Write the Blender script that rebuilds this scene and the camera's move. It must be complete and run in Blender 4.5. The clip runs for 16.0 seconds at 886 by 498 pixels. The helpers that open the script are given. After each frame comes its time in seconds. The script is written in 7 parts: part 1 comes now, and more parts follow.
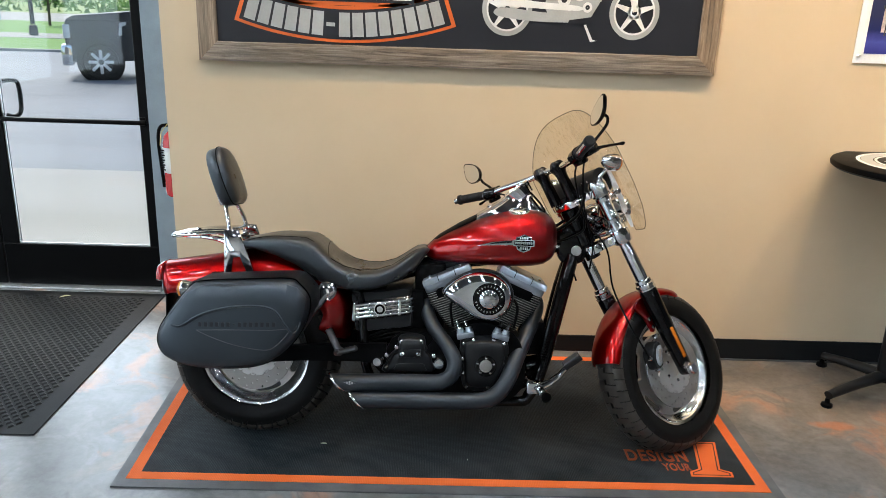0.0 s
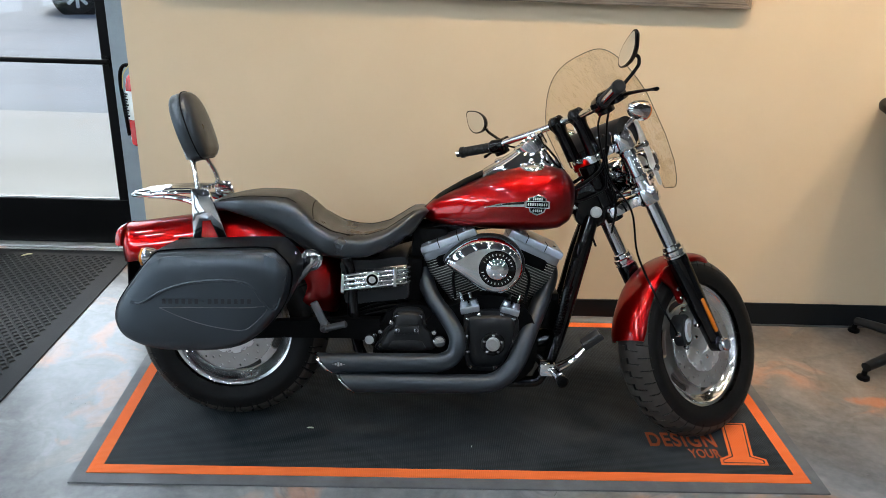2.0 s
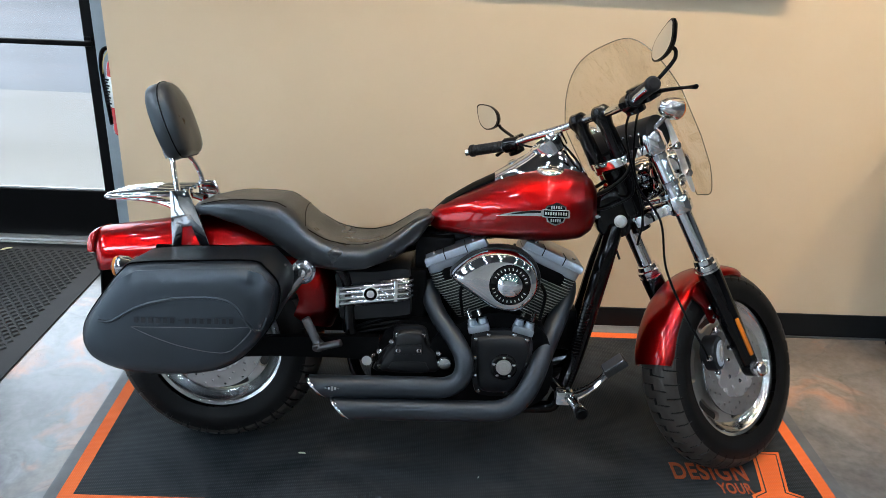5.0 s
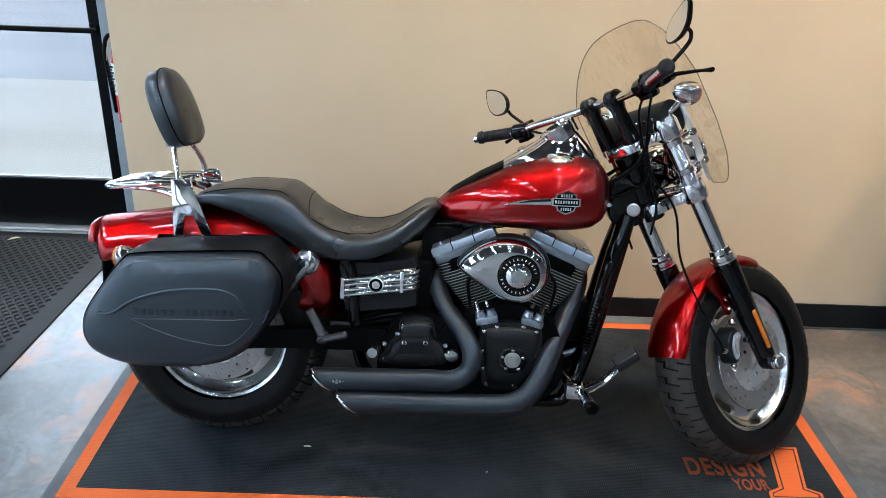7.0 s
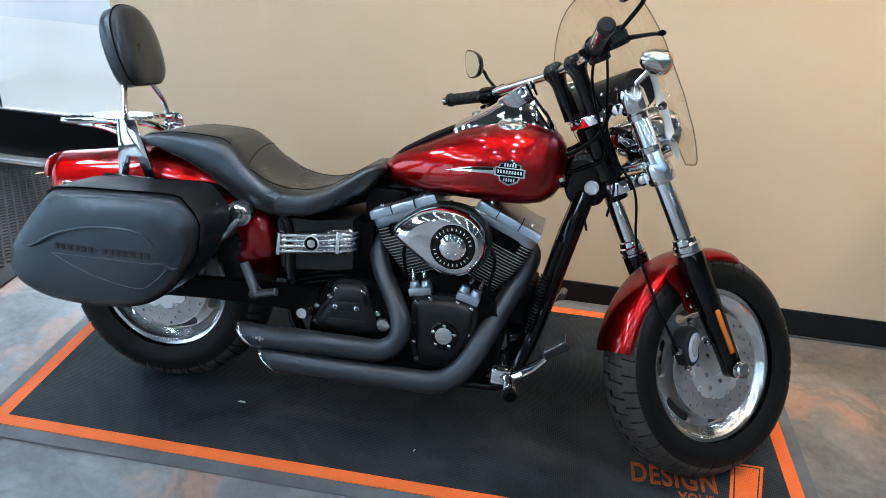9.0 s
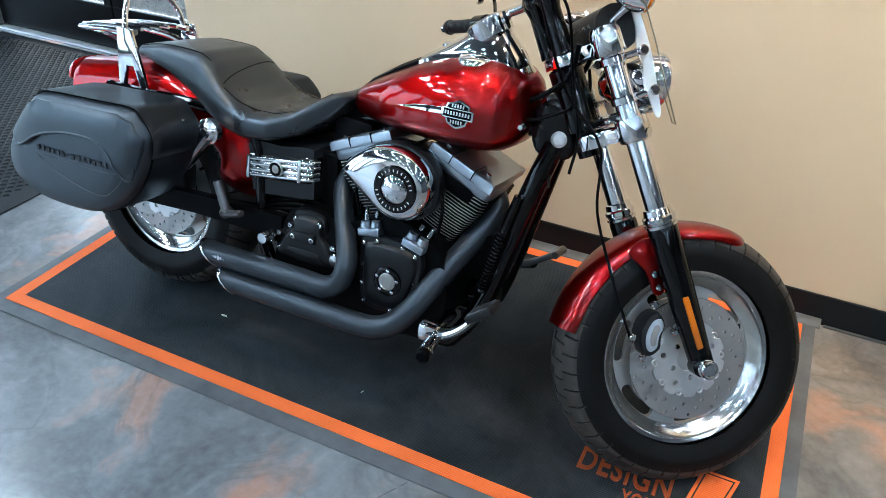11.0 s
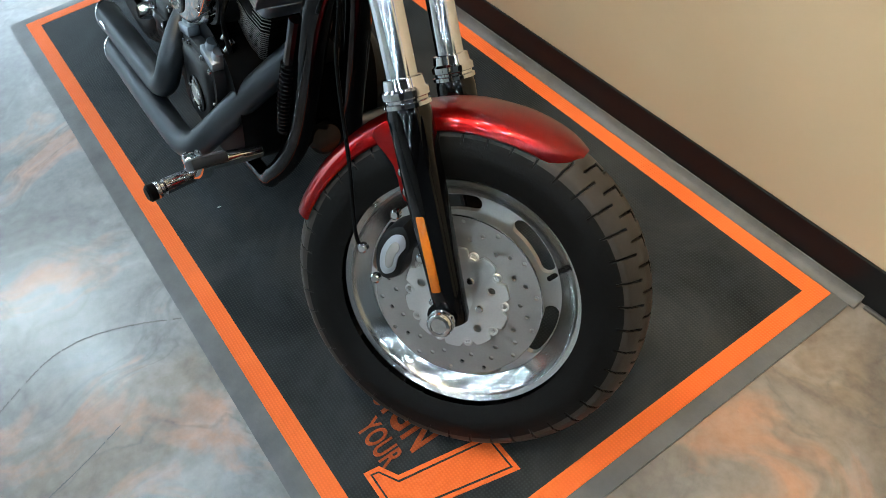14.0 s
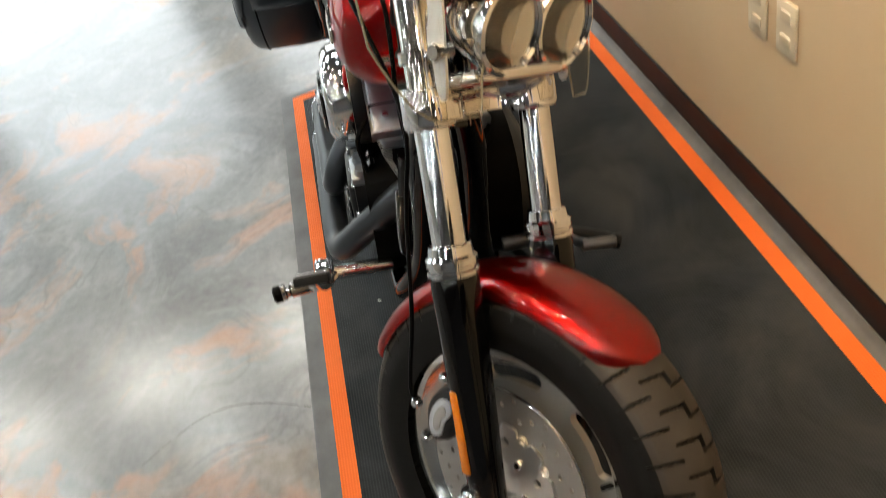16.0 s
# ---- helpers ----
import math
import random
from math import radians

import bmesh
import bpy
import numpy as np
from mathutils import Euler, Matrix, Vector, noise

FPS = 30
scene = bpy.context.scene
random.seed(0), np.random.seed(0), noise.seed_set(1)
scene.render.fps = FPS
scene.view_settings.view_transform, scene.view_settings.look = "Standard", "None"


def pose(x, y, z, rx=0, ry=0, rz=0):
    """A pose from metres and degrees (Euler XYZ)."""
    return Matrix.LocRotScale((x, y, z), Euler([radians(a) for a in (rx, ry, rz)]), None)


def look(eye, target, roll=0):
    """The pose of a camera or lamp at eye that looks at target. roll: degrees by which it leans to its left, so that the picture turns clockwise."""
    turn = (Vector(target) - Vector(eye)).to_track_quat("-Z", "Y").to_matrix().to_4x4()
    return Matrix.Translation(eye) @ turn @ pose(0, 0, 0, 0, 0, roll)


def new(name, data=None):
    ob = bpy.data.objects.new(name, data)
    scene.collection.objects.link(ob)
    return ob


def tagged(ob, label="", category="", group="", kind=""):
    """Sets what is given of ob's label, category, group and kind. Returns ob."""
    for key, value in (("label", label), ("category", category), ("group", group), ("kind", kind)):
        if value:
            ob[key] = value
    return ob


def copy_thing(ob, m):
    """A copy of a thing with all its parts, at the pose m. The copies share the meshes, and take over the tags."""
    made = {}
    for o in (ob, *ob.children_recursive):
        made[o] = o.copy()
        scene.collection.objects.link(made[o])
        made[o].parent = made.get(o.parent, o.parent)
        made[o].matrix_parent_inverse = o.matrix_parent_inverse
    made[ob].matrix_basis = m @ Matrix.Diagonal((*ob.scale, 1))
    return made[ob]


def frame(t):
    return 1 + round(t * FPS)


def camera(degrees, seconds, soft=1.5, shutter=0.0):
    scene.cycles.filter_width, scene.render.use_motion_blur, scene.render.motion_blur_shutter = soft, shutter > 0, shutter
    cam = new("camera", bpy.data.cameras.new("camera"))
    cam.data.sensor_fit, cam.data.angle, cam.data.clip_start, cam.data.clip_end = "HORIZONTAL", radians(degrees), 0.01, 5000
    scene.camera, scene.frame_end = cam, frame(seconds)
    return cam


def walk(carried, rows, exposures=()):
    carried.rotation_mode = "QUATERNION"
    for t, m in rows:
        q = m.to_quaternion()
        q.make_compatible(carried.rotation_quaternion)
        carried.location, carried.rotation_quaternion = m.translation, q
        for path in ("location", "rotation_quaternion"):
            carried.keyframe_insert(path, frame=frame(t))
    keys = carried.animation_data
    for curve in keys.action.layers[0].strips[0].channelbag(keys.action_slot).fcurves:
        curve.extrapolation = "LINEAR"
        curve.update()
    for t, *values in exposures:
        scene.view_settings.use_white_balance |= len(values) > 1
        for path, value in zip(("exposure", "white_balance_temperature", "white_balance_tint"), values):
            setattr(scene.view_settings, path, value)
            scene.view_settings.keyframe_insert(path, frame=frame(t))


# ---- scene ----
cam = camera(60.0, 16.0, 0.6, 0.2)
PATH = [
    (0, (0.053, 0.006, 1.652), (0.088, 1.914, 1.053), 1.9),
    (0.5, (0.039, 0.118, 1.635), (0.077, 2.013, 0.997), 1.8),
    (1, (0.019, 0.274, 1.627), (0.065, 2.154, 0.945), 1.7),
    (1.5, (0.006, 0.363, 1.613), (0.062, 2.23, 0.897), 1.7),
    (2, (0.027, 0.384, 1.61), (0.087, 2.239, 0.863), 2.1),
    (2.5, (0.028, 0.388, 1.616), (0.079, 2.239, 0.862), 2.2),
    (3, (0.02, 0.401, 1.611), (0.07, 2.254, 0.86), 2.1),
    (3.5, (-0.001, 0.432, 1.605), (0.061, 2.283, 0.85), 2.2),
    (4, (0.004, 0.519, 1.6), (0.076, 2.366, 0.835), 2.8),
    (6.5, (0.056, 0.731, 1.612), (0.066, 2.549, 0.78), 2.0),
    (7, (0.053, 0.718, 1.586), (0.062, 2.538, 0.758), 2.1),
    (7.5, (0.083, 0.739, 1.579), (0.086, 2.552, 0.733), 2.2),
    (8, (0.238, 0.764, 1.556), (0.184, 2.57, 0.697), 3.2),
    (8.5, (0.4, 0.799, 1.55), (0.252, 2.591, 0.674), 3.4),
    (9, (0.494, 0.856, 1.525), (0.254, 2.63, 0.633), 3.9),
    (9.2, (0.527, 0.918, 1.524), (0.271, 2.672, 0.599), 4.6),
    (11.3, (1.104, 1.25, 1.542), (0.383, 2.743, 0.424), 2.4),
    (11.5, (1.114, 1.302, 1.526), (0.4, 2.782, 0.385), 3.1),
    (12, (1.24, 1.563, 1.502), (0.492, 2.963, 0.285), 3.3),
    (12.5, (1.381, 1.735, 1.495), (0.532, 3.003, 0.202), -0.4),
    (13, (1.652, 1.928, 1.451), (0.612, 2.996, 0.117), -4.7),
    (13.5, (1.733, 2.119, 1.411), (0.628, 2.986, -0.012), -6.0),
    (14, (1.712, 2.347, 1.385), (0.587, 2.987, -0.139), -7.3),
    (14.5, (1.717, 2.537, 1.352), (0.533, 2.88, -0.222), -11.5),
    (15, (1.745, 2.701, 1.33), (0.53, 2.796, -0.256), -16.6),
    (15.5, (1.734, 2.751, 1.291), (0.495, 2.69, -0.278), -22.5),
    (16, (1.688, 2.798, 1.379), (0.178, 2.763, 0.067), -20.5),
]
EXPOSURES = [(0, 1.29, 6450, 9), (2, 1.34, 6300, 9), (4, 1.36, 6200, 9), (6.5, 1.38, 5850, 8), (8, 1.41, 5700, 7), (9, 1.47, 5650, 6), (11.5, 1.66, 5450, 2),
             (12.5, 1.67, 5800, 0), (13.5, 1.57, 5900, 0), (14.5, 1.52, 6350, 2), (15.4, 1.46, 6800, 4), (16, 1.45, 7900, 10)]
walk(cam, [(t, look(eye, target, roll)) for t, eye, target, roll in PATH], EXPOSURES)
DOOR_LINE, SOUTH, BAYS, ENTRANCE_W = 4.335, -8.0, 4, 9.0
SKY, SUN, LAMP, PANEL, SPOT, WEST_W = 0.14, 1.2, 53.0, 9.0, 80.0, 72.0

# ---- world, sun, lamps ----
world = bpy.data.worlds.new("world")
scene.world = world
world.use_nodes = True
wn = world.node_tree
sky = wn.nodes.new("ShaderNodeTexSky")
sky.sky_type = "NISHITA"
sky.sun_disc = False
sky.sun_elevation = radians(48)
sky.sun_rotation = radians(-55)
sky.air_density = 1.0
sky.dust_density = 3.5
wn.links.new(sky.outputs[0], wn.nodes["Background"].inputs[0])
wn.nodes["Background"].inputs[1].default_value = SKY

sun_data = bpy.data.lights.new("sun", "SUN")
sun_data.energy = SUN
sun_data.angle = radians(12)
sun_data.color = (1.0, 0.96, 0.9)
sun = new("sun", sun_data)
sun.matrix_basis = look((0, 0, 10), (2.2, -2.0, 6.4))


def window_light(name, eye, target, w, h, power):
    """Sky light entering through a window opening."""
    d = bpy.data.lights.new(name, "AREA")
    d.shape, d.size, d.size_y, d.energy, d.color = "RECTANGLE", w, h, power, (0.70, 0.85, 1.0)
    new(name, d).matrix_basis = look(eye, target)


window_light("entrance_light", (-2.45, DOOR_LINE + 0.12, 1.15), (-1.6, 0, 0.9), 1.7, 1.6, ENTRANCE_W)
for k in range(BAYS):                                  # one for each window bay of the west wall
    y = SOUTH + (k + 0.5) * (DOOR_LINE - SOUTH) / BAYS
    window_light("west_window_light", (-6.38, y, 1.8), (0, y, 1.8), (DOOR_LINE - SOUTH) / BAYS - 0.7, 2.9, WEST_W / BAYS)

# ---- materials ----
def nodes_of(name):
    m = bpy.data.materials.new(name)
    m.use_nodes = True
    nt = m.node_tree
    return m, nt, nt.nodes["Principled BSDF"]


def coords(nt, scale=(1, 1, 1)):
    tc = nt.nodes.new("ShaderNodeTexCoord")
    mp = nt.nodes.new("ShaderNodeMapping")
    mp.inputs["Scale"].default_value = scale
    nt.links.new(tc.outputs["Object"], mp.inputs[0])
    return mp.outputs[0]


def noise_tex(nt, vec, scale, detail=4.0, rough=0.55, distort=0.0):
    n = nt.nodes.new("ShaderNodeTexNoise")
    n.inputs["Scale"].default_value = scale
    n.inputs["Detail"].default_value = detail
    n.inputs["Roughness"].default_value = rough
    n.inputs["Distortion"].default_value = distort
    nt.links.new(vec, n.inputs["Vector"])
    return n.outputs["Fac"]


def ramp(nt, fac, stops):
    r = nt.nodes.new("ShaderNodeValToRGB")
    e = r.color_ramp.elements
    while len(e) < len(stops):
        e.new(0.5)
    for k, (p, c) in enumerate(stops):
        e[k].position = p
        e[k].color = (*c, 1) if len(c) == 3 else c
    nt.links.new(fac, r.inputs[0])
    return r.outputs[0]


def blend(nt, fac, a, b, mode="MIX"):
    n = nt.nodes.new("ShaderNodeMix")
    n.data_type = "RGBA"
    n.blend_type = mode
    for sock, v in ((n.inputs[0], fac), (n.inputs[6], a), (n.inputs[7], b)):
        if isinstance(v, (int, float)):
            sock.default_value = v
        elif isinstance(v, tuple):
            sock.default_value = (*v, 1)
        else:
            nt.links.new(v, sock)
    return n.outputs[2]


def arith(nt, op, a, b=0.0, c=0.0):
    n = nt.nodes.new("ShaderNodeMath")
    n.operation = op
    for sock, v in zip(n.inputs, (a, b, c)):
        if isinstance(v, (int, float)):
            sock.default_value = v
        else:
            nt.links.new(v, sock)
    return n.outputs[0]


def bump(nt, bsdf, height, strength, dist):
    b = nt.nodes.new("ShaderNodeBump")
    b.inputs["Strength"].default_value = strength
    b.inputs["Distance"].default_value = dist
    nt.links.new(height, b.inputs["Height"])
    nt.links.new(b.outputs[0], bsdf.inputs["Normal"])


def surface(name, base, rough=0.5, metal=0.0, var=0.12, scale=9.0, fine=140.0, bumps=0.0, dist=0.001, rvar=0.1, coat=0.0, coat_rough=0.03, spec=0.5):
    """A plain surface with blotches and grain at two scales."""
    m, nt, b = nodes_of(name)
    v = coords(nt)
    big, small = noise_tex(nt, v, scale), noise_tex(nt, v, fine, 3)
    lo = tuple(c * (1 - var) for c in base)
    hi = tuple(min(1, c * (1 + var)) for c in base)
    col = ramp(nt, big, [(0.3, lo), (0.7, hi)])
    col = blend(nt, 0.25, col, ramp(nt, small, [(0.35, lo), (0.65, hi)]))
    nt.links.new(col, b.inputs["Base Color"])
    r = nt.nodes.new("ShaderNodeMapRange")
    r.inputs[1].default_value, r.inputs[2].default_value = 0.3, 0.7
    r.inputs[3].default_value, r.inputs[4].default_value = max(0.01, rough - rvar * rough), rough + rvar * rough
    nt.links.new(big, r.inputs[0])
    nt.links.new(r.outputs[0], b.inputs["Roughness"])
    b.inputs["Metallic"].default_value = metal
    b.inputs["Specular IOR Level"].default_value = spec
    b.inputs["Coat Weight"].default_value = coat
    b.inputs["Coat Roughness"].default_value = coat_rough
    if bumps:
        bump(nt, b, small, bumps, dist)
    return m


def paint_red():
    m, nt, b = nodes_of("red_candy_paint")
    v = coords(nt)
    flake = noise_tex(nt, v, 1400, 2)
    big = noise_tex(nt, v, 4)
    col = ramp(nt, flake, [(0.35, (0.22, 0.0012, 0.0016)), (0.7, (0.42, 0.0036, 0.0034))])
    col = blend(nt, 0.3, col, ramp(nt, big, [(0.3, (0.24, 0.0016, 0.002)), (0.7, (0.36, 0.0032, 0.003))]))
    nt.links.new(col, b.inputs["Base Color"])
    b.inputs["Metallic"].default_value = 1.0
    b.inputs["Roughness"].default_value = 0.30
    b.inputs["Specular Tint"].default_value = (0.45, 0.02, 0.015, 1)
    b.inputs["Coat Weight"].default_value = 0.85
    b.inputs["Coat Roughness"].default_value = 0.012
    return m


def metal_mat(name, base, rough, smudge=0.4, scale=30, dents=0.012):
    m, nt, b = nodes_of(name)
    v = coords(nt)
    n = noise_tex(nt, v, scale, 5)
    n2 = noise_tex(nt, v, 300, 2)
    r = nt.nodes.new("ShaderNodeMapRange")
    r.inputs[1].default_value, r.inputs[2].default_value = 0.35, 0.75
    r.inputs[3].default_value, r.inputs[4].default_value = rough, rough * (1 + smudge) + 0.01
    nt.links.new(n, r.inputs[0])
    nt.links.new(r.outputs[0], b.inputs["Roughness"])
    col = ramp(nt, n2, [(0.3, tuple(c * 0.94 for c in base)), (0.7, base)])
    nt.links.new(col, b.inputs["Base Color"])
    b.inputs["Metallic"].default_value = 1.0
    bump(nt, b, n, dents, 0.002)
    return m


def leather_mat(name, base, rough, spec=0.8):
    m, nt, b = nodes_of(name)
    v = coords(nt)
    vo = nt.nodes.new("ShaderNodeTexVoronoi")
    vo.inputs["Scale"].default_value = 520
    nt.links.new(v, vo.inputs["Vector"])
    big = noise_tex(nt, v, 7)
    col = ramp(nt, big, [(0.3, tuple(c * 0.75 for c in base)), (0.7, tuple(c * 1.3 for c in base))])
    nt.links.new(col, b.inputs["Base Color"])
    r = nt.nodes.new("ShaderNodeMapRange")
    r.inputs[1].default_value, r.inputs[2].default_value = 0.3, 0.7
    r.inputs[3].default_value, r.inputs[4].default_value = rough * 0.85, rough * 1.15
    nt.links.new(big, r.inputs[0])
    nt.links.new(r.outputs[0], b.inputs["Roughness"])
    b.inputs["Specular IOR Level"].default_value = spec
    b.inputs["Specular Tint"].default_value = (0.76, 0.89, 1.0, 1)
    bump(nt, b, vo.outputs["Distance"], 0.2, 0.0008)
    return m


def floor_mat():
    """Acid-stained concrete under a glossy sealer: drifting greys, pale veins, tan washes, rust patches, drips and pits."""
    m, nt, b = nodes_of("stained_concrete")
    v = coords(nt)
    wn_ = nt.nodes.new("ShaderNodeTexNoise")
    wn_.inputs["Scale"].default_value, wn_.inputs["Detail"].default_value = 1.5, 3
    nt.links.new(v, wn_.inputs["Vector"])
    off = nt.nodes.new("ShaderNodeVectorMath")
    off.operation = "MULTIPLY_ADD"
    off.inputs[1].default_value = (0.7, 0.7, 0.0)
    nt.links.new(wn_.outputs["Color"], off.inputs[0])
    nt.links.new(v, off.inputs[2])
    wv = off.outputs[0]                                   # drifting coordinates
    cloud = noise_tex(nt, wv, 1.7, 6, 0.55, 0.4)
    mott = noise_tex(nt, wv, 5.0, 7, 0.6, 0.8)
    fine = noise_tex(nt, v, 34, 5, 0.6)
    col = ramp(nt, cloud, [(0.34, (0.042, 0.045, 0.050)), (0.45, (0.095, 0.101, 0.108)), (0.55, (0.165, 0.174, 0.182)), (0.66, (0.265, 0.272, 0.276))])
    col = blend(nt, 0.30, col, ramp(nt, mott, [(0.32, (0.052, 0.050, 0.048)), (0.5, (0.13, 0.13, 0.128)), (0.70, (0.27, 0.268, 0.26))]))
    # tan wash, stronger towards the high table
    sp = nt.nodes.new("ShaderNodeSeparateXYZ")
    nt.links.new(v, sp.inputs[0])
    lean = arith(nt, "MULTIPLY", arith(nt, "MINIMUM", arith(nt, "MAXIMUM", arith(nt, "SUBTRACT", sp.outputs[0], 1.0), -0.6), 1.0), 0.15)
    tan = ramp(nt, arith(nt, "ADD", noise_tex(nt, wv, 1.3, 5, 0.55, 0.6), lean), [(0.47, (0, 0, 0)), (0.62, (1, 1, 1))])
    col = blend(nt, arith(nt, "MULTIPLY", tan, 0.66), col, blend(nt, mott, (0.075, 0.050, 0.028), (0.30, 0.20, 0.115)))
    # rust patches with torn edges
    rust = ramp(nt, noise_tex(nt, wv, 1.75, 6, 0.6, 0.35), [(0.535, (0, 0, 0)), (0.60, (0.75, 0.75, 0.75)), (0.66, (1, 1, 1))])
    col = blend(nt, arith(nt, "MULTIPLY", arith(nt, "MULTIPLY", rust, mott), 1.55), col, (0.42, 0.175, 0.078))
    # one denser orange streak beside the high table
    tc = nt.nodes.new("ShaderNodeTexCoord")
    mp = nt.nodes.new("ShaderNodeMapping")
    mp.inputs["Location"].default_value = (-1.80, -2.90, 0)
    mp2 = nt.nodes.new("ShaderNodeMapping")
    mp2.inputs["Rotation"].default_value = (0, 0, radians(20))
    mp2.inputs["Scale"].default_value = (4.2, 12, 1)
    nt.links.new(tc.outputs["Object"], mp.inputs[0])
    nt.links.new(mp.outputs[0], mp2.inputs[0])
    ln = nt.nodes.new("ShaderNodeVectorMath")
    ln.operation = "LENGTH"
    nt.links.new(mp2.outputs[0], ln.inputs[0])
    d = arith(nt, "ADD", ln.outputs["Value"], arith(nt, "MULTIPLY", mott, 0.9))
    streak = ramp(nt, d, [(0.75, (1, 1, 1)), (1.0, (0, 0, 0))])
    col = blend(nt, arith(nt, "MULTIPLY", streak, 0.8), col, (0.52, 0.15, 0.035))
    # pale veins and swirls
    vein = arith(nt, "ABSOLUTE", arith(nt, "SUBTRACT", noise_tex(nt, wv, 2.4, 4, 0.5, 1.2), 0.5))
    pale = arith(nt, "MULTIPLY", ramp(nt, vein, [(0.0, (1, 1, 1)), (0.07, (0, 0, 0))]), ramp(nt, mott, [(0.42, (0, 0, 0)), (0.6, (1, 1, 1))]))
    col = blend(nt, arith(nt, "MULTIPLY", pale, 0.22), col, (0.36, 0.36, 0.345))
    dark = ramp(nt, arith(nt, "ABSOLUTE", arith(nt, "SUBTRACT", noise_tex(nt, wv, 1.5, 5, 0.55, 0.9), 0.47)), [(0.0, (1, 1, 1)), (0.022, (0, 0, 0))])
    col = blend(nt, arith(nt, "MULTIPLY", dark, 0.35), col, (0.045, 0.043, 0.042))
    col = blend(nt, 0.18, col, ramp(nt, fine, [(0.3, (0.04, 0.038, 0.036)), (0.7, (0.33, 0.32, 0.30))]))
    nt.links.new(col, b.inputs["Base Color"])
    rr = ramp(nt, mott, [(0.3, (0.30, 0.30, 0.30)), (0.7, (0.46, 0.46, 0.46))])
    nt.links.new(rr, b.inputs["Roughness"])
    b.inputs["Coat Weight"].default_value = 0.75
    b.inputs["Coat Roughness"].default_value = 0.20
    b.inputs["Coat IOR"].default_value = 1.52
    # sealer: slow waves, clusters of drips, long low ridges
    drips = ramp(nt, noise_tex(nt, v, 60, 3, 0.5), [(0.67, (0, 0, 0)), (0.72, (1, 1, 1))])
    zone = ramp(nt, noise_tex(nt, wv, 3.2, 3), [(0.54, (0, 0, 0)), (0.62, (1, 1, 1))])
    ridge = ramp(nt, arith(nt, "ABSOLUTE", arith(nt, "SUBTRACT", noise_tex(nt, wv, 2.0, 3, 0.5, 0.6), 0.52)), [(0.0, (1, 1, 1)), (0.012, (0, 0, 0))])
    hgt = blend(nt, 0.4, noise_tex(nt, v, 4, 3, 0.5), noise_tex(nt, v, 15, 4, 0.5))
    hgt = arith(nt, "ADD", hgt, arith(nt, "MULTIPLY", arith(nt, "MULTIPLY", drips, zone), 1.1))
    hgt = arith(nt, "ADD", hgt, arith(nt, "MULTIPLY", ridge, 0.035))
    bump(nt, b, hgt, 0.30, 0.007)
    nt.links.new(b.inputs["Normal"].links[0].from_socket, b.inputs["Coat Normal"])
    return m


def wall_mat(name, base):
    m, nt, b = nodes_of(name)
    v = coords(nt)
    big = noise_tex(nt, v, 1.3, 5)
    fine = noise_tex(nt, v, 260, 3)
    col = ramp(nt, big, [(0.3, tuple(c * 0.93 for c in base)), (0.7, tuple(c * 1.05 for c in base))])
    nt.links.new(col, b.inputs["Base Color"])
    b.inputs["Roughness"].default_value = 0.55
    bump(nt, b, fine, 0.10, 0.0012)
    return m


def weathered_wood(name, stretch=(1.2, 26, 26), warm=1.0):
    m, nt, b = nodes_of(name)
    v = coords(nt, stretch)
    v2 = coords(nt)
    grain = noise_tex(nt, v, 3.0, 8, 0.7, 0.8)
    big = noise_tex(nt, v2, 2.4, 4)
    col = ramp(nt, grain, [(0.36, (0.028, 0.021, 0.015)), (0.46, (0.14, 0.11, 0.083)), (0.56, (0.28, 0.235, 0.185)), (0.66, (0.42, 0.37, 0.31))])
    col = blend(nt, 0.4, col, ramp(nt, big, [(0.35, (0.20, 0.15, 0.10)), (0.65, (0.31, 0.29, 0.26))]))
    # dark knots and checks
    vo = nt.nodes.new("ShaderNodeTexVoronoi")
    vo.inputs["Scale"].default_value = 3.1
    nt.links.new(coords(nt, (1.0, 1.6, 1.6)), vo.inputs["Vector"])
    knot = ramp(nt, vo.outputs["Distance"], [(0.03, (1, 1, 1)), (0.075, (0, 0, 0))])
    col = blend(nt, knot, col, (0.03, 0.02, 0.014))
    check = ramp(nt, noise_tex(nt, v, 1.3, 6, 0.6, 0.5), [(0.63, (0, 0, 0)), (0.68, (1, 1, 1))])
    col = blend(nt, arith(nt, "MULTIPLY", check, 0.75), col, (0.045, 0.032, 0.022))
    col = blend(nt, 1.0, col, (1.0, 2 - warm, max(0.1, 3 - 2 * warm)), "MULTIPLY")
    nt.links.new(col, b.inputs["Base Color"])
    b.inputs["Roughness"].default_value = 0.75
    bump(nt, b, grain, 0.9, 0.004)
    return m


def rubber_mat(name, base, rough=0.7, spec=0.22):
    m, nt, b = nodes_of(name)
    v = coords(nt)
    big = noise_tex(nt, v, 5, 6, 0.65)
    fine = noise_tex(nt, v, 240, 3)
    col = ramp(nt, big, [(0.3, tuple(c * 0.7 for c in base)), (0.75, tuple(c * 1.5 for c in base))])
    nt.links.new(col, b.inputs["Base Color"])
    b.inputs["Roughness"].default_value = rough
    b.inputs["Specular IOR Level"].default_value = spec
    bump(nt, b, fine, 0.35, 0.001)
    return m


